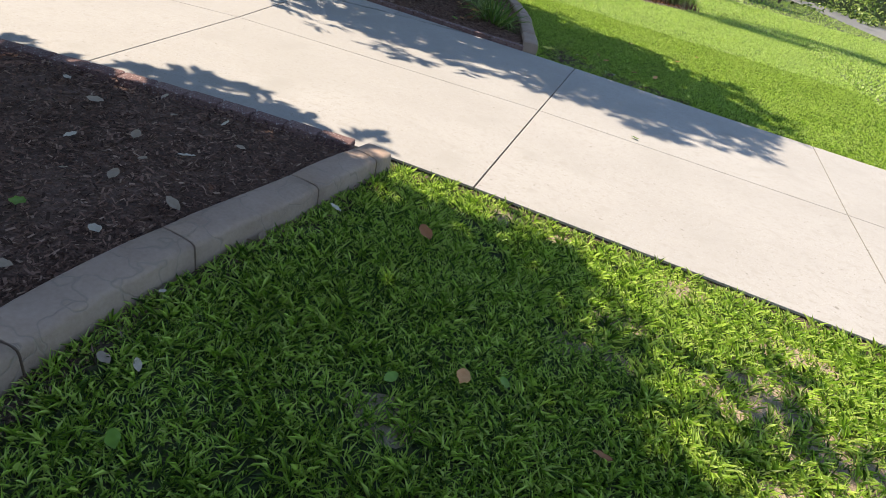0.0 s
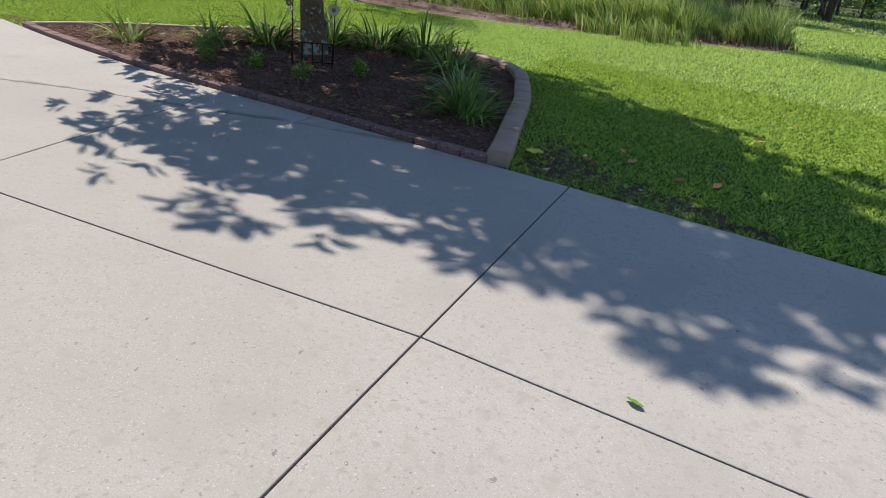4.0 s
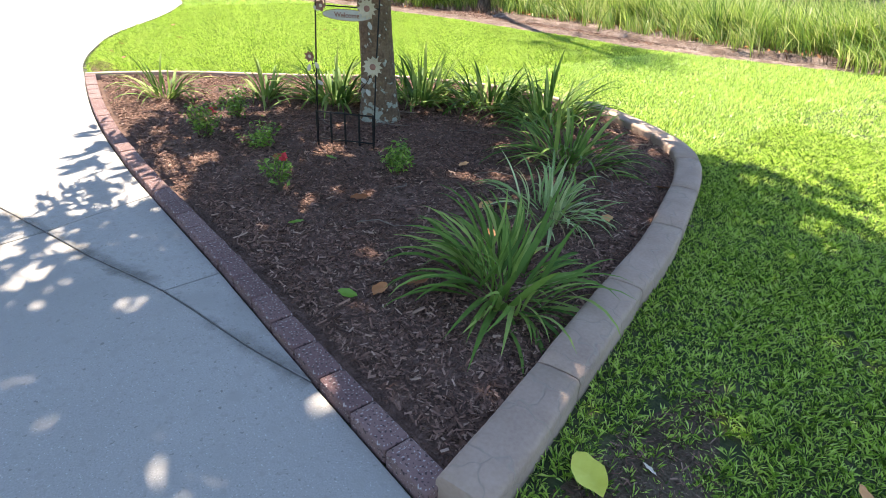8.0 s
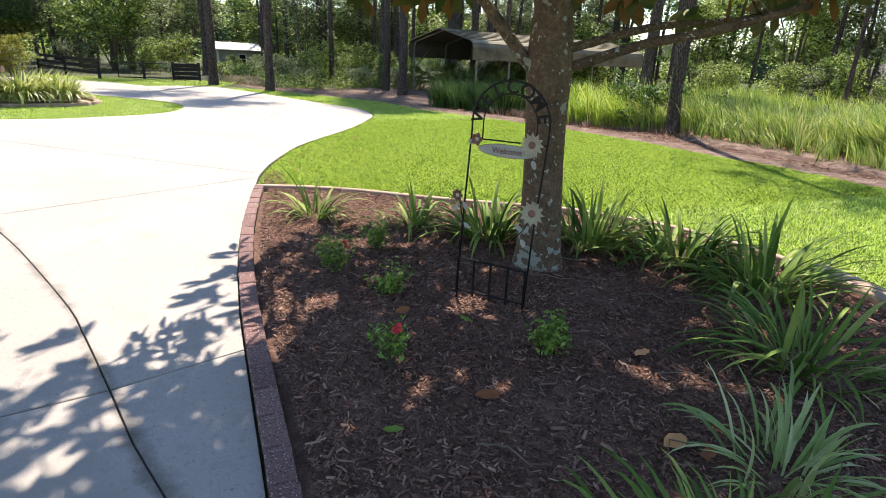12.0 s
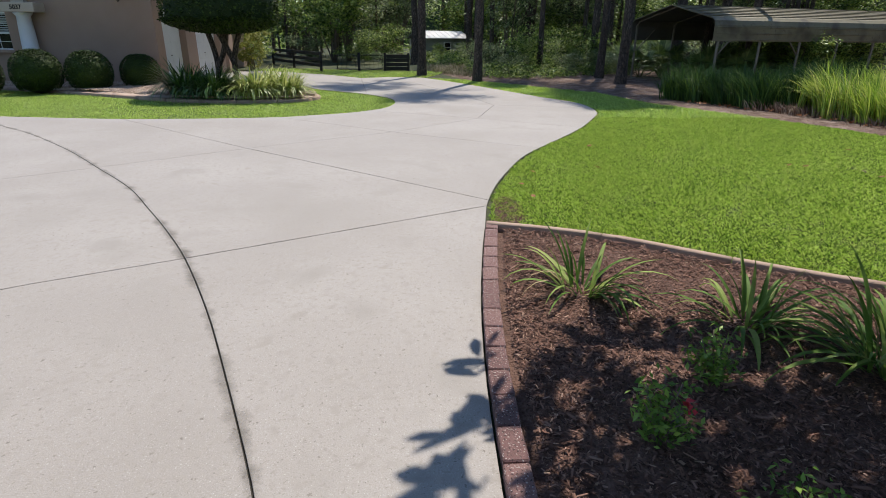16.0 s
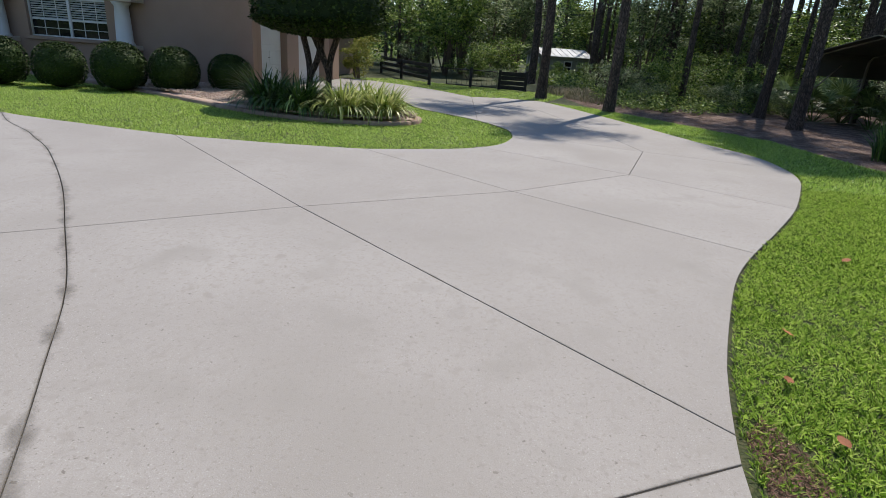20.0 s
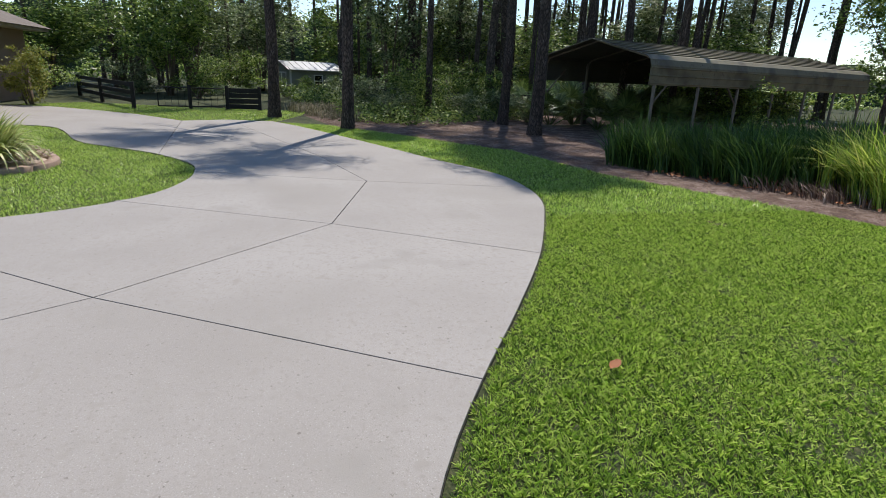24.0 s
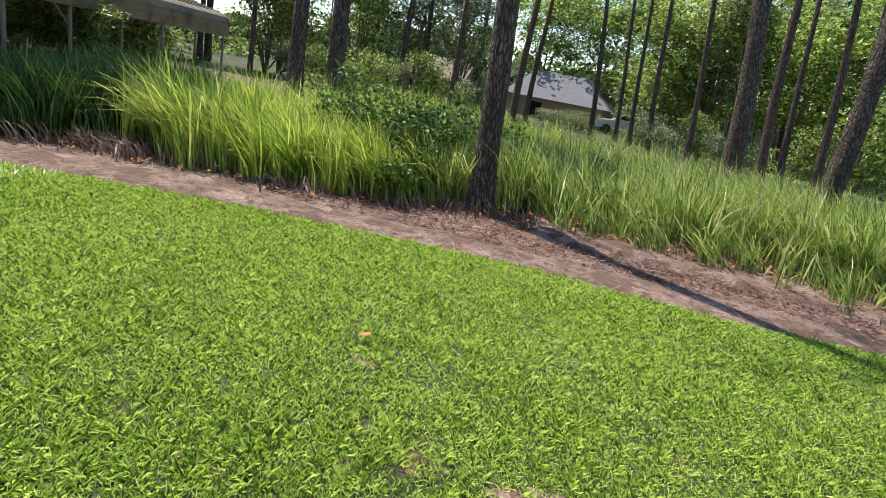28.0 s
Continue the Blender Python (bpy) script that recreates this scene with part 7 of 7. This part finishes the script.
for x, y, dy in ((CW - 0.05, 0, 0.6), (0.05, 0, 0.6), (CW - 0.05, CL, -0.6), (CW - 0.05, CL / 6 * 2, -0.6)):
    part("brace", tube([(x, y, 0.95), (x, y + dy * 1.3, 1.75)], 0.022, 4), M_POST, carport)


# ---------------------------------------------------------------- palmettos
M_PALM = mat("palmetto_leaf", [(0.1, (0.05, 0.09, 0.02)), (0.5, (0.11, 0.17, 0.04)), (0.9, (0.25, 0.32, 0.10))], rough=0.4, scale=3, fine=30, island=0.6, bump=0.05, trans=0.2)


def palmetto(gen):
    ob = thing("saw_palmetto", "green saw palmetto with fan leaves under the pines", "palm", "saw palmettos")
    for i in range(13):
        a = 2 * math.pi * i / 13 + gen.random() * 0.4
        el = radians(25 + 55 * gen.random())
        L = 0.5 + 0.5 * gen.random()
        tip = Vector((math.cos(a) * math.cos(el), math.sin(a) * math.cos(el), math.sin(el))) * L
        d = (tip + Vector((0, 0, -0.15))).normalized()
        side = d.cross(Vector((0, 0, 1))).normalized()
        up = side.cross(d)
        bm = tube([(0, 0, -0.05), tip * 0.6, tip], [0.014, 0.01, 0.008], 5)
        n = 17
        for k in range(n):
            b = radians(-105 + 210 * k / (n - 1))
            ray = (d * math.cos(b) + side * math.sin(b) + up * 0.12).normalized()
            r = 0.48 * (0.75 + 0.25 * math.cos(b)) * (0.9 + 0.2 * gen.random())
            s2 = ray.cross(up).normalized() * 0.024
            v = [bm.verts.new(p) for p in (tip, tip + ray * r * 0.5 + s2 + up * 0.01, tip + ray * r - up * 0.08, tip + ray * r * 0.5 - s2 + up * 0.01)]
            bm.faces.new(v)
        part("frond", bm, M_PALM, ob)
    return ob


palm = palmetto(rng)
palm.matrix_basis = pose(-24.3, 17.0, 0)
for i, (x, y, s) in enumerate(((-25.4, 15.9, 1.1), (-26.0, 17.0, 1.3), (-23.4, 17.4, 1.0), (-22.6, 18.3, 1.1), (-25.0, 18.5, 1.3), (-27.2, 16.2, 1.2), (-28.0, 17.8, 1.4), (-23.8, 19.6, 1.2), (-26.5, 19.5, 1.3), (-28.5, 14.2, 1.0), (-29.8, 16.6, 1.3))):
    q = copy_thing(palm, pose(x, y, 0, 0, 0, 50 * i))
    q.scale = (s, s, s)
for x, y, s in ((-25.2, 20.6, 1.25), (-24.4, 22.3, 1.35), (-26.6, 22.0, 1.3), (-27.8, 24.6, 1.5), (-26.0, 25.5, 1.4), (-22.8, 20.5, 1.1), (-27.6, 20.8, 1.4)):
    place(bush_a, x, y, (s, s), 60 * x)

# ---------------------------------------------------------------- shed, fence and gate
M_SHED = mat("grey_siding", [(0.3, (0.234, 0.242, 0.211)), (0.7, (0.296, 0.304, 0.265))], rough=0.8, scale=3, fine=40, bump=0.1)
M_METALROOF = mat("pale_metal_roof", [(0.3, (0.36, 0.372, 0.375)), (0.7, (0.43, 0.44, 0.445))], rough=0.35, scale=2, fine=30, bump=0.05, metal=0.3)
M_FENCE = mat("black_fence", [(0.3, (0.012, 0.011, 0.010)), (0.7, (0.03, 0.027, 0.024))], rough=0.8, scale=6, fine=60, bump=0.2)
shed = thing("garden_shed", "small grey shed with pale metal roof among shrubs", "shed", at=(-43.6, 8.7, 0), rz=24)
SHL = 1.55
part("wall", box(2.3, 2 * SHL, 1.9, (0, 0, -0.55), 0.01, base=True), M_SHED, shed)
for i in range(9):
    part("siding_board", box(0.02, 2 * SHL, 0.12, (1.155, 0, -0.4 + 0.19 * i), 0.004), M_SHED, shed)
bm = bmesh.new()
v = [bm.verts.new((x, y, z)) for y in (-SHL - 0.03, SHL + 0.03) for x, z in ((-1.15, 1.34), (1.15, 1.34), (0, 1.72))]
for f in ((0, 1, 2), (5, 4, 3), (0, 2, 5, 3), (1, 4, 5, 2), (0, 3, 4, 1)):
    bm.faces.new([v[i] for i in f])
part("gable", bm, M_SHED, shed)
for x0, x1 in ((-1.36, 0.0), (1.36, 0.0)):
    bm = bmesh.new()
    lo = [bm.verts.new((x, y, z)) for x, z in ((x0, 1.30), (x1, 1.76)) for y in (-SHL - 0.22, SHL + 0.22)]
    bm.faces.new([lo[i] for i in (0, 1, 3, 2)])
    r = bmesh.ops.extrude_face_region(bm, geom=list(bm.faces))
    for vv in (g for g in r["geom"] if isinstance(g, bmesh.types.BMVert)):
        vv.co.z += 0.035
    bmesh.ops.recalc_face_normals(bm, faces=bm.faces)
    part("roof", bm, M_METALROOF, shed, "pale metal roof slope")
    for k in range(9):
        y = -SHL - 0.1 + k * (2 * SHL + 0.2) / 8
        part("roof_rib", tube([(x0, y, 1.345), (x1, y, 1.805)], 0.018, 5), M_METALROOF, shed)
sw = part("window", box(0.05, 0.55, 0.7, (1.17, 0.1, 0.75), 0.006), M_WHITE, shed, "white-framed window")
part("pane", box(0.02, 0.42, 0.26, (1.195, 0.1, 0.91)), M_GLASSD, sw)
part("pane", box(0.02, 0.42, 0.26, (1.195, 0.1, 0.59)), M_GLASSD, sw)
sd = part("door", box(1.25, 0.05, 1.62, (0, -SHL - 0.02, -0.5), 0.006, base=True), M_SHED, shed, "double door framed in white trim")
for x in (-0.66, 0.0, 0.66):
    part("door_trim", box(0.07, 0.03, 1.62, (x, -SHL - 0.06, -0.5), 0.004, base=True), M_WHITE, sd)
part("door_trim", box(1.39, 0.03, 0.08, (0, -SHL - 0.06, 1.12), 0.004, base=True), M_WHITE, sd)
for x, y in ((1.16, -SHL - 0.01), (1.16, SHL + 0.01), (-1.16, -SHL - 0.01)):
    part("corner_trim", box(0.09, 0.09, 1.87, (x, y, -0.55), 0.004, base=True), M_WHITE, shed)


def rail_fence(pts, h, rails, label, skip=()):
    ob = thing("rail_fence", label, "fence")
    for i, (x, y) in enumerate(pts):
        part("post", box(0.11, 0.11, h + 0.1, (x, y, -0.1), 0.008, base=True), M_FENCE, ob)
    for i, ((ax, ay), (bx, by)) in enumerate(zip(pts, pts[1:])):
        if i in skip:
            continue
        L = math.hypot(bx - ax, by - ay)
        for r in range(rails):
            part("rail", box(L - 0.11, 0.035, 0.13, ((ax + bx) / 2, (ay + by) / 2, h * (0.32 + 0.60 * r / (rails - 1)) - 0.02), 0.004, math.degrees(math.atan2(by - ay, bx - ax))), M_FENCE, ob)
    return ob


rail_fence([(-34.6, -0.4), (-31.3, 1.35), (-28.3, 3.1)], 0.8, 3, "black wooden three-rail fence beside the garage lawn")
rail_fence([(-31.2, 9.8), (-31.4, 12.0), (-31.3, 15.0), (-31.5, 18.0), (-31.6, 21.0)], 0.85, 3, "black wooden rail fence running through the underbrush")
gate = thing("wire_gate", "dark wire mesh gate between fence posts", "gate")
part("gate_frame", tube([(-28.55, 3.75, 0.08), (-28.55, 3.75, 0.66), (-28.82, 5.7, 0.66), (-28.82, 5.7, 0.08), (-28.55, 3.75, 0.08)], 0.02, 6), M_FENCE, gate)
part("gate_post", box(0.1, 0.1, 0.85, (-28.7, 4.68, -0.1), 0.006, base=True), M_FENCE, gate)
for k in range(9):
    t = (k + 1) / 10
    part("wire", tube([(-28.55 - 0.27 * t, 3.75 + 1.95 * t, 0.08), (-28.55 - 0.27 * t, 3.75 + 1.95 * t, 0.66)], 0.005, 4), M_FENCE, gate)
bgate = thing("board_gate", "black boarded gate panel beside the shrubs", "gate")
for z in (0.02, 0.2, 0.38, 0.54):
    part("board", box(1.05, 0.04, 0.15, (-28.93, 6.3, z), 0.004, 94.7, True), M_FENCE, bgate)
for y in (5.8, 6.82):
    part("gate_post", box(0.11, 0.11, 0.85, (-28.9 - 0.08 * (y - 5.8), y, -0.1), 0.006, base=True), M_FENCE, bgate)

# ---------------------------------------------------------------- neighbours
M_GREYROOF = mat("grey_shingle", [(0.2, (0.10, 0.106, 0.12)), (0.8, (0.16, 0.166, 0.182))], rough=0.9, scale=3, fine=30, bump=0.3)
nb = thing("neighbour_house", "tan brick neighbour house with grey hip roof", "house", at=(-18.0, 55.0, -0.55))
part("wall", box(7.4, 6, 2.3, (0, 2, -0.2), 0.02, base=True), M_STUCCO, nb)
bm = bmesh.new()
v = [bm.verts.new(p) for p in ((-4.1, -1.4, 2.0), (4.1, -1.4, 2.0), (4.1, 5.6, 2.0), (-4.1, 5.6, 2.0), (-2.6, 2.0, 4.1), (1.6, 2.0, 4.1))]
for f in ((0, 1, 5, 4), (1, 2, 5), (2, 3, 4, 5), (3, 0, 4), (3, 2, 1, 0)):
    bm.faces.new([v[i] for i in f])
part("roof", bm, M_GREYROOF, nb, "grey shingle roof")
part("vent_pipe", tube([(-0.3, 0.4, 3.0), (-0.3, 0.4, 3.7)], 0.05, 8), M_METALROOF, nb)
part("window", box(1.2, 0.06, 1.0, (-1.5, -1.02, 1.2), 0.01), M_GLASSD, nb)
nb2 = thing("neighbour_garage", "tan neighbour garage with brown gable roof", "house", at=(-27.5, 52.0, 0))
part("wall", box(5.5, 5, 1.9, (0, 2, -0.2), 0.02, base=True), M_STUCCO, nb2)
bm = bmesh.new()
v = [bm.verts.new(p) for p in ((-3.2, -0.9, 1.6), (3.2, -0.9, 1.6), (3.2, 4.9, 1.6), (-3.2, 4.9, 1.6), (-0.6, 2.0, 3.1), (2.8, 2.0, 3.1))]
for f in ((0, 1, 5, 4), (1, 2, 5), (2, 3, 4, 5), (3, 0, 4), (3, 2, 1, 0)):
    bm.faces.new([v[i] for i in f])
part("roof", bm, M_SHINGLE, nb2)
car = thing("parked_car", "white car parked beside the neighbour house", "car", at=(-12.2, 51.0, 0), rz=8)
M_CARWHITE = mat("white_car_paint", [(0.3, (0.562, 0.569, 0.585)), (0.7, (0.624, 0.624, 0.64))], rough=0.25, scale=2, fine=20, bump=0.0, coat=0.5)
M_RUBBER = plain("black_rubber", (0.02, 0.02, 0.02), 0.8)
bm = bmesh.new()
sec = [(-2.1, 0.35), (-2.15, 0.75), (-1.9, 0.92), (-1.1, 0.98), (-0.5, 1.42), (0.9, 1.45), (1.6, 1.0), (2.1, 0.88), (2.15, 0.4)]
rows = [[bm.verts.new((x, y * (0.86 if z > 1.1 else 1), z)) for x, z in sec] for y in (-0.85, 0.85)]
for k in range(len(sec)):
    bm.faces.new((rows[0][k], rows[0][(k + 1) % len(sec)], rows[1][(k + 1) % len(sec)], rows[1][k]))
bm.faces.new(rows[0])
bm.faces.new(rows[1][::-1])
bmesh.ops.recalc_face_normals(bm, faces=bm.faces)
soft_bevel(bm, 0.05, 2, 20)
part("body", bm, M_CARWHITE, car)
for y in (-0.80, 0.80):
    bm = bmesh.new()
    vs = [bm.verts.new((x, y, z)) for x, z in ((-0.8, 1.03), (-0.42, 1.35), (0.8, 1.37), (1.2, 1.05))]
    bm.faces.new(vs)
    r = bmesh.ops.extrude_face_region(bm, geom=list(bm.faces))
    for g in r["geom"]:
        if isinstance(g, bmesh.types.BMVert):
            g.co.y += math.copysign(0.03, y)
    part("side_window", bm, M_GLASSD, car)
for x in (-1.35, 1.35):
    for y in (-0.82, 0.82):
        part("wheel", tube([(x, y - 0.1, 0.32), (x, y + 0.1, 0.32)], 0.32, 18), M_RUBBER, car)

# ---------------------------------------------------------------- road
M_ASPHALT = mat("old_asphalt", [(0.2, (0.125, 0.121, 0.117)), (0.8, (0.195, 0.191, 0.183))], rough=0.9, scale=0.8, fine=60, bump=0.3)
road = tagged(part("road", slab([(11.4, -60), (17.0, -60), (17.0, 150), (11.4, 150)], 0.0, -0.1, 0.01), M_ASPHALT), "pale grey asphalt road beyond the lawn", "road", kind="structure")
part("concrete_panel", slab(inset([(9.4, 3.65), (11.39, 3.2), (11.39, 7.9), (9.4, 7.46)], 0.005), 0.0, -0.11, 0.006), M_CONC, driveway)


# ---------------------------------------------------------------- lawn
M_LAWN = mat("lawn_blade", [(0.2, (0.06, 0.13, 0.016)), (0.4, (0.262, 0.455, 0.04)), (0.64, (0.60, 0.79, 0.15)), (0.86, (0.73, 0.85, 0.25)), (0.94, (0.70, 0.60, 0.34))], rough=0.33, scale=1.3, fine=14, island=0.74, bump=0.0, trans=0.42, mixfine=0.4, spec=0.55)
SPOTS = [[(-7.42, 7.82), (-7.75, 7.86), (-8.15, 7.9), (-8.3, 8.02), (-8.0, 8.14), (-7.6, 8.12), (-7.42, 8.0)], [(-0.98, 7.53), (0.75, 7.52), (0.8, 7.68), (0.35, 7.86), (-0.1, 7.9), (-0.45, 8.05), (-0.72, 8.3), (-0.92, 8.7), (-1.0, 8.3)], [(0.75, 2.75), (1.0, 2.55), (1.3, 2.62), (1.45, 2.85), (1.2, 3.0), (0.85, 2.95)], [(0.95, 2.4), (1.25, 2.15), (1.75, 2.4), (1.8, 2.95), (1.5, 2.9), (1.25, 2.6)], [(-0.35, 3.45), (0.05, 3.42), (0.4, 3.5), (0.3, 3.62), (-0.3, 3.62)], [(-0.95, 3.57), (3.2, 3.57), (3.2, 3.7), (-0.95, 3.7)], FOOT, *THIN]


def lawn(poly, n, length, width, gen, label, keep=0.3, simple=False):
    """Mown turf: rosettes of short folded leaves that splay outwards, in uneven tussocks."""
    per = 4 if simple else 6
    P = np.array(poly)
    lo, hi = P.min(0), P.max(0)
    area = abs(np.dot(P[:, 0], np.roll(P[:, 1], 1)) - np.dot(P[:, 1], np.roll(P[:, 0], 1))) / 2
    h = math.sqrt(area / (n / per))
    gx, gy = np.meshgrid(np.arange(lo[0], hi[0], h), np.arange(lo[1], hi[1], h), indexing="ij")
    t0 = np.stack([gx.ravel(), gy.ravel()], 1)
    t0 = t0 + gen.uniform(-0.55, 0.55, t0.shape) * h
    t0 = t0[inside(t0[:, 0], t0[:, 1], poly)]
    x, y = t0[:, 0], t0[:, 1]
    m = len(t0)
    patch = np.sin(x * 1.9 + np.sin(y * 2.3)) * np.sin(y * 2.6 + 1.7 * np.sin(x * 1.3)) + 0.4 * np.sin(x * 7.1) * np.sin(y * 6.3)
    tussock = np.sin(x * 23 + 3 * np.sin(y * 11)) * np.sin(y * 26 + 3 * np.sin(x * 9.3))
    worn = np.sin(x * 4.3 + 2 * np.sin(y * 1.9)) * np.sin(y * 3.7 + 2 * np.sin(x * 1.7))
    go = gen.random(m) < np.where(patch < -0.9, 0.8, 1.0) * np.where(tussock < -0.55, 0.78, 1.0) * np.where(worn > 0.965, 0.35, 1.0)
    for s in SPOTS:
        jig = 0.10 * np.stack([np.sin(y * 23 + x * 9), np.sin(x * 21 - y * 11)], 1) + gen.normal(0, 0.05, (m, 2))
        go &= ~(inside(x + jig[:, 0], y + jig[:, 1], s) & (gen.random(m) > keep))
    t0, patch, tussock = t0[go], patch[go], tussock[go]
    m = len(t0)
    size = (0.55 + 0.7 * gen.random(m)) * (1 + 0.1 * patch + 0.34 * tussock)
    k = np.repeat(np.arange(m), per)
    n = len(k)
    a = gen.random(n) * 2 * np.pi
    ca, sa = np.cos(a), np.sin(a)
    L = length * size[k] * (0.6 + 0.6 * gen.random(n))
    W = width * (0.65 + 0.6 * gen.random(n)) / 2
    r0 = length * 0.22 * gen.random(n)
    up = 0.12 + 0.85 * gen.random(n)
    o = np.stack([t0[k, 0] + ca * r0, t0[k, 1] + sa * r0, np.full(n, -0.025)], 1)
    u = np.stack([ca * np.sin(up), sa * np.sin(up), np.cos(up)], 1)
    tw = gen.normal(0, 0.45, n)
    side = np.stack([-sa * np.cos(tw), ca * np.cos(tw), np.sin(tw)], 1)
    mid = o + u * (L * 0.55)[:, None]
    tip = o + u * L[:, None] + np.stack([ca, sa, np.full(n, -0.6)], 1) * (L * 0.22)[:, None]
    if simple:
        V = np.stack([o + side * W[:, None], tip, o - side * W[:, None]], 1).reshape(-1, 3)
        F = np.arange(n * 3).reshape(-1, 3)
    else:
        V = np.stack([o, mid + side * W[:, None], tip, mid - side * W[:, None]], 1).reshape(-1, 3)
        b = (np.arange(n) * 4)[:, None]
        F = np.concatenate([b + np.array((0, 1, 2)), b + np.array((0, 2, 3))])
    return tagged(mesh_from("grass", V, F, M_LAWN), label, "grass", kind="stuff")


curb_out = offset_line(CURB_MID, -0.09)
back_out = offset_line(BACK_EDGE, -0.035)
ne_cut = [p for p in NE if p[0] > -24.7]
straw_front = STRAW[:16][::-1]
LAWN_N = [(4.0, 7.50), (-0.98, 7.50), *curb_out, *back_out, (-7.36, 7.76), (-8.1, 7.88), *[(x, y + 0.03) for x, y in ne_cut[1:]], *straw_front, (0.6, 20), (4.0, 20)]


def clip(poly, x0, x1, y0=-99, y1=99):
    """The part of a plan polygon within a box (for simple outlines)."""
    for axis, v, sgn in ((0, x0, 1), (0, x1, -1), (1, y0, 1), (1, y1, -1)):
        out = []
        for p, q in zip(poly, poly[1:] + poly[:1]):
            ip, iq = (p[axis] - v) * sgn >= 0, (q[axis] - v) * sgn >= 0
            if ip:
                out.append(p)
            if ip != iq:
                t = (v - p[axis]) / (q[axis] - p[axis])
                out.append((p[0] + t * (q[0] - p[0]), p[1] + t * (q[1] - p[1])))
        poly = out
    return poly


lawn(clip(LAWN_N, -14.0, -5.6), 790000, 0.038, 0.0052, rng, "bright green mown coarse-bladed lawn beside the drive")
lawn(clip(LAWN_N, -2.4, 4.0, 7, 13.0), 420000, 0.038, 0.0054, rng, "green mown lawn shaded by the magnolia")
lawn(clip(LAWN_N, -2.4, 4.0, 13.0, 20), 150000, 0.05, 0.011, rng, "bright green mown lawn by the tall grass", simple=True)
lawn(clip(LAWN_N, -5.6, -2.4), 150000, 0.046, 0.010, rng, "bright green mown lawn behind the bed", simple=True)
lawn(clip(LAWN_N, -25.0, -14.0), 90000, 0.055, 0.014, rng, "green mown lawn along the far drive", simple=True)
lawn([(4.0, 7.5), (11.3, 7.9), (11.3, 34), (0.6, 34), (0.6, 20), (4.0, 20)], 190000, 0.065, 0.026, rng, "bright green lawn towards the road", simple=True)
lcurb_out = offset_line(LCURB, 0.09)
lawn([(-0.9, 3.57), (-0.46, 3.62), (3.2, 3.62), (3.2, -0.4), *[p for p in lcurb_out[::-1] if p[1] > -0.4]], 260000, 0.05, 0.0056, rng, "green lawn with worn sandy patches by the drive", 0.42)
lawn([(3.2, 3.62), (11.3, 3.3), (11.3, -4), (3.2, -4)], 110000, 0.06, 0.023, rng, "green lawn beside the drive", simple=True)
isl = [p for p in IS] + [(-20.6, 1.1)] + [p for p in offset_line(ICURB, -0.08)[::-1]]
lawn(isl, 330000, 0.045, 0.0085, rng, "green mown lawn strip before the gravel bed", simple=True)
lawn([(-24.8, 7.45), (-25.05, 6.2), (-24.5, 5.15), (-26.2, 3.7), (-27.3, 2.3), (-28.2, 0.9), (-28.6, -0.5), (-30.5, 1.0), (-29.6, 4.0), (-29.2, 8.4), (-27.4, 8.2)], 30000, 0.06, 0.016, rng, "green lawn between the drive and the fence", simple=True)

lawn([(-0.4, -0.5), (11.3, -4.1), (11.3, -14), (-0.6, -14), (-0.45, -2.0)], 90000, 0.07, 0.027, rng, "green lawn running back beside the mulch bed", simple=True)
lawn([(-5.2, 2.6), (-7.1, 0.4), (-8.4, -7.9), (-8, -14), (-0.7, -14), (-0.65, -2.0), (-5.0, -2.1), (-6.1, 0.0)], 80000, 0.07, 0.027, rng, "green lawn behind the mulch bed", simple=True)
lawn([(11.3, 34), (11.3, 60), (-10, 60), (-5, 40), (0.6, 34)], 26000, 0.12, 0.03, rng, "green lawn running towards the far trees", simple=True)
lawn([(17.2, -14), (17.2, 60), (36, 60), (36, -14)], 40000, 0.12, 0.035, rng, "green verge beyond the road", simple=True)
